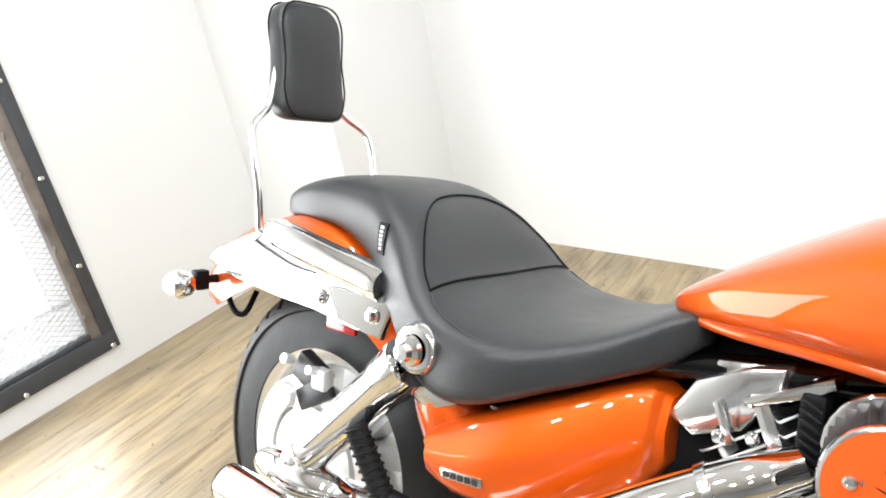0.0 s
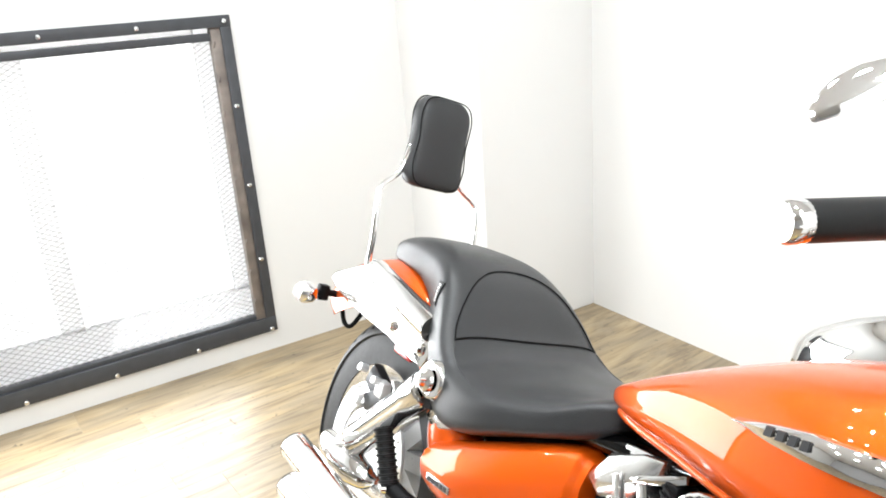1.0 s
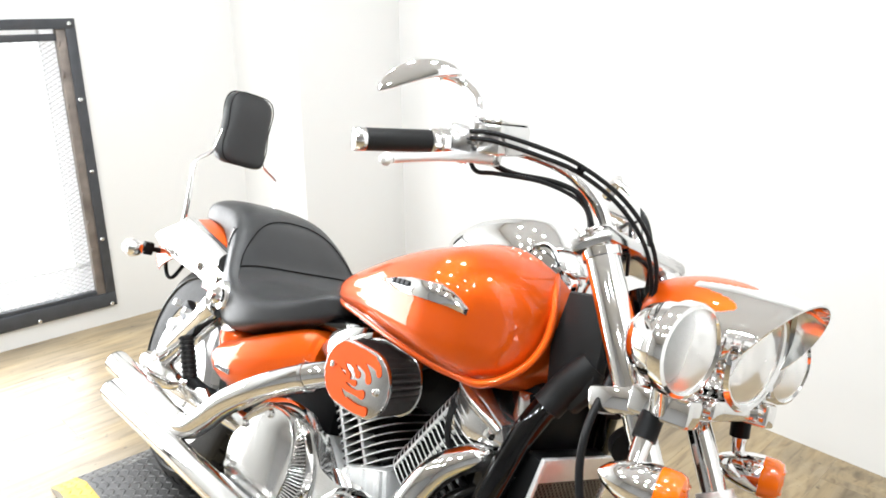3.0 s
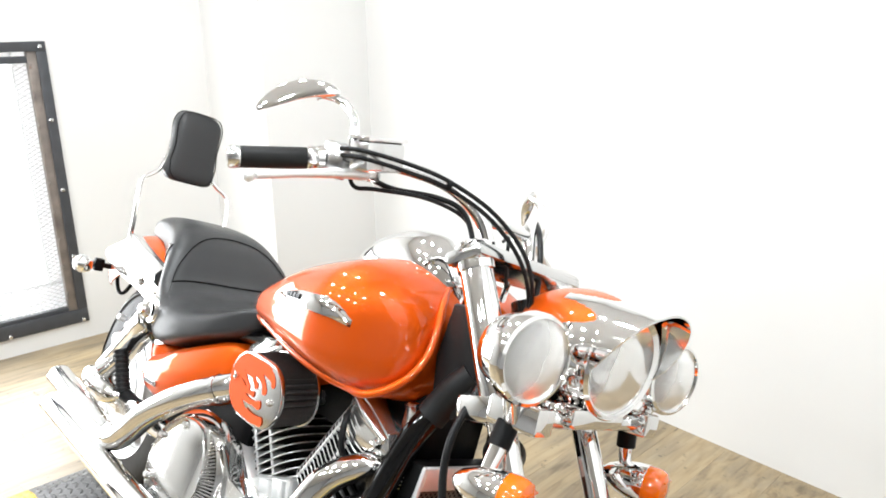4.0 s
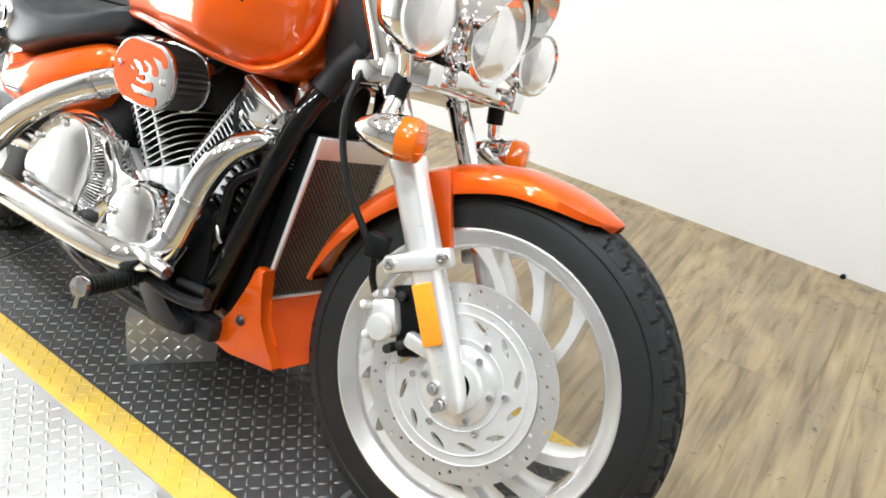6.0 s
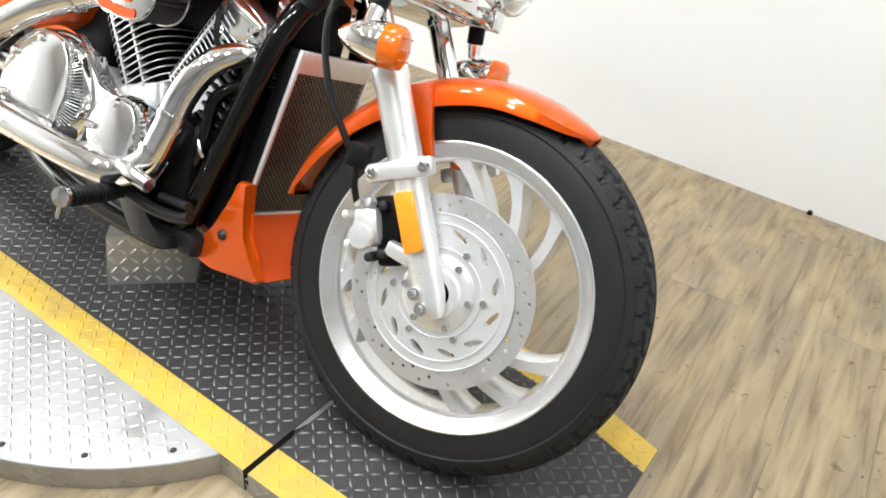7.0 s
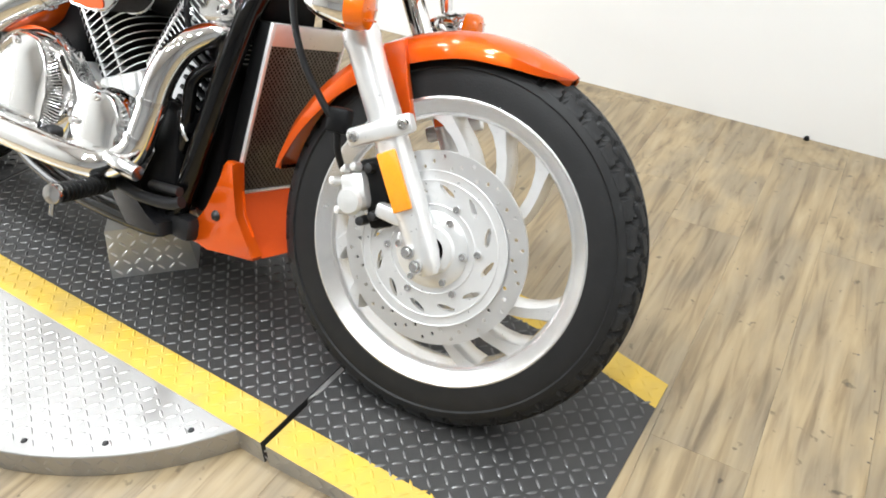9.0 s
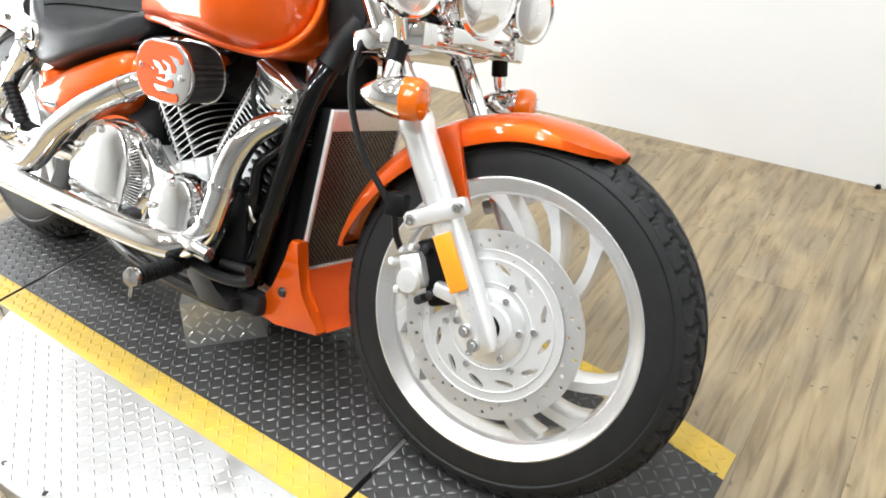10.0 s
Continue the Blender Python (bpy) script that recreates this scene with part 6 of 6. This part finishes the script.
def nacelle():
    bm = bmesh.new()
    U, V = 96, 240
    back = -0.335
    grid, span = [], []
    for i in range(U + 1):
        row = []
        f = i / U
        for j in range(V):
            a = 2 * math.pi * j / V          # 0 is the top
            c = math.cos(a)
            up = max(0.0, (c + 0.25) / 1.25)
            xf = -0.126 + 0.078 * up ** 0.85
            x = back + (xf - back) * f
            g = (x - back) / 0.20
            h = min(1.0, g)
            r = 0.004 + 0.092 * max(0.0, 1 - (1 - h) ** 2.0) ** 0.60
            if g > 0.75:
                r -= 0.012 * min(1.0, (g - 0.75) / 0.3) ** 2 * (1 - up)
            if g > 1:
                r -= 0.022 * (g - 1) ** 1.3
            zc = 0.928 - 0.030 * h
            row.append(bm.verts.new((x, r * math.sin(a), zc + r * c)))
        grid.append(row)
    for i in range(U):
        for j in range(V):
            f = bm.faces.new((grid[i][j], grid[i][(j + 1) % V], grid[i + 1][(j + 1) % V], grid[i + 1][j]))
            mid = f.calc_center_median()
            a = abs(math.atan2(mid.y, mid.z - 0.90))
            tongue = 0.080 * max(0.0, math.cos((a - 0.95) * 6.0)) ** 0.7 * (a < 1.25) + 0.085 * max(0.0, math.cos((a - 0.35) * 9.0)) ** 0.5 * (a < 0.6)
            f.material_index = 1 if mid.x < -0.216 + tongue and a < 2.1 else 0
    bm.faces.new(grid[0])
    # inner skin of the peak
    inner = [[bm.verts.new((v.co.x, v.co.y * 0.965, 0.895 + (v.co.z - 0.895) * 0.965)) for v in row] for row in grid[60:]]
    for p, q in zip(inner, inner[1:]):
        for j in range(V):
            bm.faces.new((p[j], q[j], q[(j + 1) % V], p[(j + 1) % V]))
    for j in range(V):
        bm.faces.new((grid[-1][j], grid[-1][(j + 1) % V], inner[-1][(j + 1) % V], inner[-1][j]))
    return bm


HB = LB @ Matrix.Translation((-0.22, 0, 0.006)) @ Matrix.Rotation(radians(-6), 4, "Z") @ Matrix.Translation((0.22, 0, 0))
hl = part("headlight", moved(nacelle(), HB), [CHROME, ORANGE], bike, "chrome peaked headlight shell with orange flames", sharp=60)
part("reflector", moved(lathe([(LENS_R - 0.001, 0.0), (0.066, -0.022), (0.045, -0.042), (0.018, -0.052), (0.001, -0.054)], (LENS_C[0] - 0.004, 0, LENS_C[2]), LENS_AX, 40, cap=False), HB), CHROME, hl)
part("headlight_rim", moved(lathe([(LENS_R - 0.002, -0.008), (LENS_R + 0.008, -0.006), (LENS_R + 0.010, 0.002), (LENS_R + 0.006, 0.008), (LENS_R - 0.002, 0.004)], LENS_C, LENS_AX, 56, cap=False, loop=True), HB), CHROME, hl)
part("headlight_lens", moved(lathe([(LENS_R, 0.002), (0.058, 0.010), (0.034, 0.014), (0.001, 0.016), (0.001, 0.013), (0.034, 0.011), (0.058, 0.007), (LENS_R, -0.001)], LENS_C, LENS_AX, 48, cap=False), HB), LENS, hl, "clear headlight glass")
part("bulb_cap", moved(lathe([(0.001, 0.02), (0.012, 0.018), (0.016, 0.0), (0.014, -0.03)], (-0.160, 0, LENS_C[2]), LENS_AX, 20), HB), CHROME, hl)
part("lamp_mount", moved(tube([(-0.17, 0, 0.80), (-0.18, 0, 0.83)], 0.03, 16, 1), HB), CHROME, hl)


# front fender
def front_fender():
    rows = []
    for deg, r, hw, sk in ((27.0, 0.356, 0.022, 0.004), (24.5, 0.357, 0.05, 0.014), (20, 0.358, 0.066, 0.026), (10, 0.360, 0.076, 0.038), (-5, 0.362, 0.080, 0.045), (-25, 0.363, 0.080, 0.05), (-45, 0.364, 0.079, 0.045), (-62, 0.366, 0.076, 0.035), (-74, 0.368, 0.070, 0.024), (-80, 0.369, 0.058, 0.012)):
        a = radians(deg)
        c, out = Vector((0, 0, 0.335)), Vector((math.sin(a), 0, math.cos(a)))
        outer = [(-1.0, -sk), (-1.0, -sk * 0.55), (-0.93, -0.016), (-0.8, -0.006), (-0.5, 0.003), (0.0, 0.006), (0.5, 0.003), (0.8, -0.006), (0.93, -0.016), (1.0, -sk * 0.55), (1.0, -sk)]
        inner = [(p * 0.955, q - 0.0035 if abs(p) < 0.9 else q) for p, q in reversed(outer)]
        rows.append([c + out * (r + q) + Vector((0, p * hw, 0)) for p, q in outer + inner])
    fine = [smooth_path([tuple(r[k]) for r in rows], 5) for k in range(len(rows[0]))]
    return rings_into(bmesh.new(), [[Vector(fine[k][j]) for k in range(len(fine))] for j in range(len(fine[0]))])


fpart("front_fender", front_fender(), ORANGE, None, "metallic orange front fender", sharp=50)

# front caliper
cm = Matrix.Translation((-0.142, -0.114, 0.408)) @ Matrix.Rotation(radians(-20), 4, "Y")
cal = fpart("front_caliper", box((-0.027, -0.028, -0.036), (0.024, 0.012, 0.034), 0.016, cm), CASE_ALU, None, "cast alloy front brake caliper")
part("caliper_face", moved(lathe([(0.020, 0.0), (0.024, 0.006), (0.020, 0.013), (0.001, 0.015)], tuple(cm @ Vector((-0.004, -0.030, -0.016))), (0, -1, 0), 24), FB), CASE_ALU, cal)
for dx, dz in ((-0.030, 0.02), (-0.030, -0.030), (-0.006, 0.038), (0.014, 0.038)):
    part("caliper_pin", moved(lathe([(0.001, 0.018), (0.007, 0.016), (0.008, 0.0)], tuple(cm @ Vector((dx, -0.018, dz))), (-0.3, -1, 0.1), 12), FB), CASE_ALU, cal)
for dx, dz in ((0.004, -0.052), (0.036, 0.034), (0.028, -0.046)):
    part("caliper_bolt", moved(lathe([(0.001, 0.014), (0.008, 0.012), (0.009, -0.012)], tuple(cm @ Vector((dx, -0.018, dz))), (0, -1, 0), 10), FB), DARK_METAL, cal)
part("caliper_bracket", moved(box((0.01, -0.012, -0.07), (0.055, 0.006, 0.05), 0.008, cm), FB), BLACK, cal)
part("caliper_lug", moved(box((-0.012, -0.014, -0.012), (0.040, 0.014, 0.014), 0.006, Matrix.Translation((-0.085, -0.128, 0.385)) @ Matrix.Rotation(radians(10), 4, "Y")), FB), ALU, cal)

# brake hose down the fork
fpart("brake_hose", tube([(-0.275, -0.10, 0.90), (-0.285, -0.145, 0.80), (-0.285, -0.175, 0.735), (-0.275, -0.18, 0.67), (-0.245, -0.178, 0.60), (-0.205, -0.172, 0.545), (-0.178, -0.165, 0.51), (-0.172, -0.158, 0.47), (-0.168, -0.14, 0.44)], 0.0062, 10, 6), CABLE, None, "black front brake hose")
fpart("hose_clip", box((-0.022, -0.012, -0.02), (0.018, 0.012, 0.022), 0.006, Matrix.Translation((-0.172, -0.162, 0.52))), BLACK, None, "black hose clip")
fpart("horn", lathe([(0.001, 0.02), (0.03, 0.018), (0.034, 0.0), (0.02, -0.03)], (-0.26, -0.06, 0.72), (0.5, -0.8, -0.3), 24), BLACK, None, "black horn behind the fork")

# handlebar ------------------------------------------------------------------------
hb = fpart("handlebar", tube([(-0.566, -0.343, 1.081), (-0.538, -0.296, 1.098), (-0.490, -0.222, 1.114), (-0.443, -0.138, 1.110), (-0.408, -0.082, 1.075), (-0.385, -0.066, 1.03), (-0.378, -0.062, 1.00)], 0.0128, 16, 6), CHROME, None, "wide chrome handlebar")
part("bar_half", moved(tube([(-0.566, 0.343, 1.081), (-0.538, 0.296, 1.098), (-0.490, 0.222, 1.114), (-0.443, 0.138, 1.110), (-0.408, 0.082, 1.075), (-0.385, 0.066, 1.03), (-0.378, 0.062, 1.00)], 0.0128, 16, 6), FB), CHROME, hb)
part("cross_bar", moved(tube([(-0.408, -0.08, 1.073), (-0.405, 0.0, 1.076), (-0.408, 0.08, 1.073)], 0.011, 14, 2), FB), CHROME, hb)
for s in (-1, 1):
    part("riser", moved(tube([(-0.380, s * 0.064, 1.0), (-0.384, s * 0.065, 1.025)], 0.02, 18, 1), FB), CHROME_DULL, hb)
    g0, g1 = Vector((-0.562, s * 0.337, 1.083)), Vector((-0.6215, s * 0.436, 1.0495))
    gd = (g1 - g0).normalized()
    grip = part("grip", moved(tube([tuple(g0), tuple(g0 + gd * 0.004), tuple(g0 + gd * 0.104)], [0.015, 0.0168, 0.0168], 26, 1), FB), GRIP, hb, "black rubber grip")
    part("grip_end", moved(lathe([(0.0162, -0.004), (0.0173, 0.002), (0.0173, 0.013), (0.0152, 0.017), (0.001, 0.018)], tuple(g0 + gd * 0.104), tuple(gd), 26), FB), CHROME, hb, "chrome grip end")
    part("grip_collar", moved(lathe([(0.0205, -0.022), (0.0205, -0.012), (0.0185, -0.010), (0.0205, -0.006), (0.0195, 0.002), (0.017, 0.004)], tuple(g0), tuple(gd), 24), FB), CHROME, hb)
    sw = part("switch_housing", moved(box((-0.022, -0.024, -0.022), (0.022, 0.024, 0.024), 0.009, Matrix.Translation(g0 - gd * 0.045) @ Matrix.Rotation(s * radians(-30), 4, "Z")), FB), CHROME_DULL, hb, "polished switch housing")
    part("switch_button", moved(box((-0.008, -0.01, -0.032), (0.010, 0.010, -0.020), 0.003, Matrix.Translation(g0 - gd * 0.05)), FB), RED if s < 0 else BLACK, hb)
    part("hand_lever", moved(tube([(-0.508, s * 0.262, 1.085), (-0.518, s * 0.31, 1.072), (-0.526, s * 0.38, 1.05), (-0.528, s * 0.45, 1.027)], [0.010, 0.0085, 0.0065, 0.006], 12, 5), FB), ALU, hb, "silver hand lever")
    part("lever_ball", moved(lathe([(0.001, -0.0095), (0.006, -0.0075), (0.0095, 0.0), (0.006, 0.0075), (0.001, 0.0095)], (-0.528, s * 0.459, 1.024), (0, s, -0.3), 16), FB), ALU, hb)
    part("lever_perch", moved(box((-0.028, -0.02, -0.016), (0.022, 0.03, 0.016), 0.007, Matrix.Translation((-0.525, s * 0.262, 1.093))), FB), CHROME_DULL, hb)
    if s < 0:
        RES = Matrix.Translation((-0.478, -0.280, 1.114)) @ Matrix.Rotation(radians(15), 4, "X")
        res = part("brake_reservoir", moved(box((-0.022, -0.040, -0.026), (0.020, 0.042, 0.020), 0.006, RES), FB), CHROME_DULL, hb, "polished brake fluid reservoir")
        part("reservoir_lid", moved(box((-0.024, -0.042, 0.020), (0.023, 0.045, 0.027), 0.003, RES), FB), CHROME, hb)
    # mirror on a curved stem
    part("mirror_stem", moved(tube([(-0.515, s * 0.300, 1.095), (-0.513, s * 0.304, 1.131), (-0.530, s * 0.300, 1.165), (-0.566, s * 0.300, 1.188), (-0.585, s * 0.322, 1.190), (-0.592, s * 0.332, 1.183)], [0.0085, 0.0078, 0.0072, 0.0070, 0.0070, 0.0075], 12, 5), FB), CHROME, hb)
    # pointed teardrop head
    rings = []
    p0, p1 = Vector((-0.582, s * 0.318, 1.192)), Vector((-0.634, s * 0.398, 1.136))
    for f in np.linspace(0, 1, 15):
        c = p0.lerp(p1, float(f)) + Vector((0, 0, 0.012 * math.sin(math.pi * f)))
        wv = 0.006 + 0.031 * math.sin(math.pi * min(1.0, 0.10 + 0.9 * f) ** 0.8) ** 0.8 if f < 0.999 else 0.003
        ht = 0.005 + 0.017 * math.sin(math.pi * min(1.0, 0.12 + 0.88 * f) ** 0.8)
        side, upv = Vector((0.80, -s * 0.50, 0.25)), Vector((-0.25, s * 0.3, 0.92))
        rings.append([c + side * (wv * math.cos(a)) + upv * (ht * (math.sin(a) if math.sin(a) > 0 else 0.35 * math.sin(a))) for a in (2 * math.pi * k / 20 for k in range(20))])
    part("mirror_head", moved(rings_into(bmesh.new(), rings), FB), CHROME, hb, "chrome teardrop mirror", sharp=50)

for name, pts, r in (("throttle_cable", [(-0.500, -0.335, 1.105), (-0.465, -0.325, 1.108), (-0.420, -0.275, 1.108), (-0.374, -0.222, 1.100), (-0.328, -0.148, 1.072), (-0.296, -0.082, 1.02), (-0.290, -0.045, 0.95), (-0.325, -0.035, 0.88)], 0.0036),
                     ("throttle_cable", [(-0.500, -0.330, 1.096), (-0.465, -0.318, 1.098), (-0.420, -0.267, 1.097), (-0.376, -0.215, 1.090), (-0.334, -0.143, 1.062), (-0.304, -0.078, 1.01), (-0.298, -0.036, 0.94), (-0.33, -0.025, 0.88)], 0.0036),
                     ("brake_line", [(-0.525, -0.245, 1.085), (-0.50, -0.205, 1.078), (-0.455, -0.145, 1.085), (-0.422, -0.112, 1.075), (-0.398, -0.098, 1.035), (-0.385, -0.09, 0.98), (-0.37, -0.07, 0.92)], 0.0046),
                     ("switch_wire", [(-0.54, -0.27, 1.08), (-0.525, -0.262, 1.062), (-0.505, -0.235, 1.068), (-0.46, -0.16, 1.078), (-0.418, -0.10, 1.062), (-0.40, -0.082, 1.01), (-0.375, -0.06, 0.93)], 0.0036),
                     ("clutch_cable", [(-0.52, 0.25, 1.10), (-0.46, 0.16, 1.12), (-0.39, 0.09, 1.08), (-0.345, 0.05, 1.0), (-0.33, 0.03, 0.92)], 0.0055),
                     ("small_wire", [(-0.37, -0.05, 1.045), (-0.345, -0.075, 1.05), (-0.335, -0.08, 1.02), (-0.335, -0.06, 0.97)], 0.003)):
    fpart(name, tube(pts, r, 10, 6), CABLE, None, "black control cable")
part("cable_tie", moved(lathe([(0.008, -0.004), (0.009, 0), (0.008, 0.004)], (-0.375, -0.219, 1.095), (0.6, 0.7, -0.1), 12, cap=False), FB), BLACK, hb)

# ---- floor planks ----
PW, PL, GAP = 0.186, 1.22, 0.0004
plank_me = finish("plank", box((GAP / 2, GAP / 2, -0.006), (PW - GAP / 2, PL - GAP / 2, 0.0), 0.0003, None, 1), PLANK, smooth=False)
TURN = Matrix.Rotation(radians(2.9), 4, "Z")
rng = random.Random(5)
for i in range(-19, 19):
    off = rng.uniform(0, PL)
    for j in range(-5, 3):
        p = TURN @ Vector((i * PW + 0.02, j * PL + off, 0))
        if p.x < LEFT - 0.15 or p.x > 3.05 or p.y < BACK - 1.0 or p.y > FAR - 0.02:
            continue
        ob = new("plank", plank_me)
        ob.parent = floor
        cut = min(1.0, (FAR + 0.06 - p.y) / PL)
        ob.matrix_world = Matrix.Translation((p.x, p.y, FLOOR)) @ TURN @ Matrix.Diagonal((1, cut, 1, 1))

# ---- small things on the floor ----
tagged(part("floor_stop", lathe([(0.001, 0.012), (0.006, 0.011), (0.008, 0.006), (0.009, 0.0)], (0.37, 1.588, FLOOR), (0, 0, 1), 16), BLACK), "small dark round floor stop by the wall", "floor stop")
rng = random.Random(21)
bm = bmesh.new()
for k in range(110):
    if k < 70:
        f = rng.random()
        x, y = 0.700 + 0.165 * f - abs(rng.gauss(0.01, 0.05)) - 0.004, FAR - 1.79 * f
        if x > 0.700 + 0.165 * (FAR - y) / 1.79 - 0.006:
            continue
    else:
        x, y = rng.uniform(-0.2, 0.75), rng.uniform(-1.3, 1.5)
        if y < 0.45 and x < 0.4 and y > -0.3:
            continue
    s = rng.uniform(0.0012, 0.0038)
    a = rng.random() * 6.28
    vs = [bm.verts.new((x + s * q * math.cos(a + p), y + s * q * math.sin(a + p), FLOOR + 0.0005)) for p, q in ((0, 1.4), (1.3, 0.7), (2.6, 1.1), (4.2, 0.6))]
    top = bm.verts.new((x, y, FLOOR + 0.0005 + s * 0.7))
    for p in range(4):
        bm.faces.new((vs[p], vs[(p + 1) % 4], top))
tagged(part("floor_debris", bm, RUST, None, "", smooth=False), "small brown specks of debris on the floor", "debris", kind="stuff")
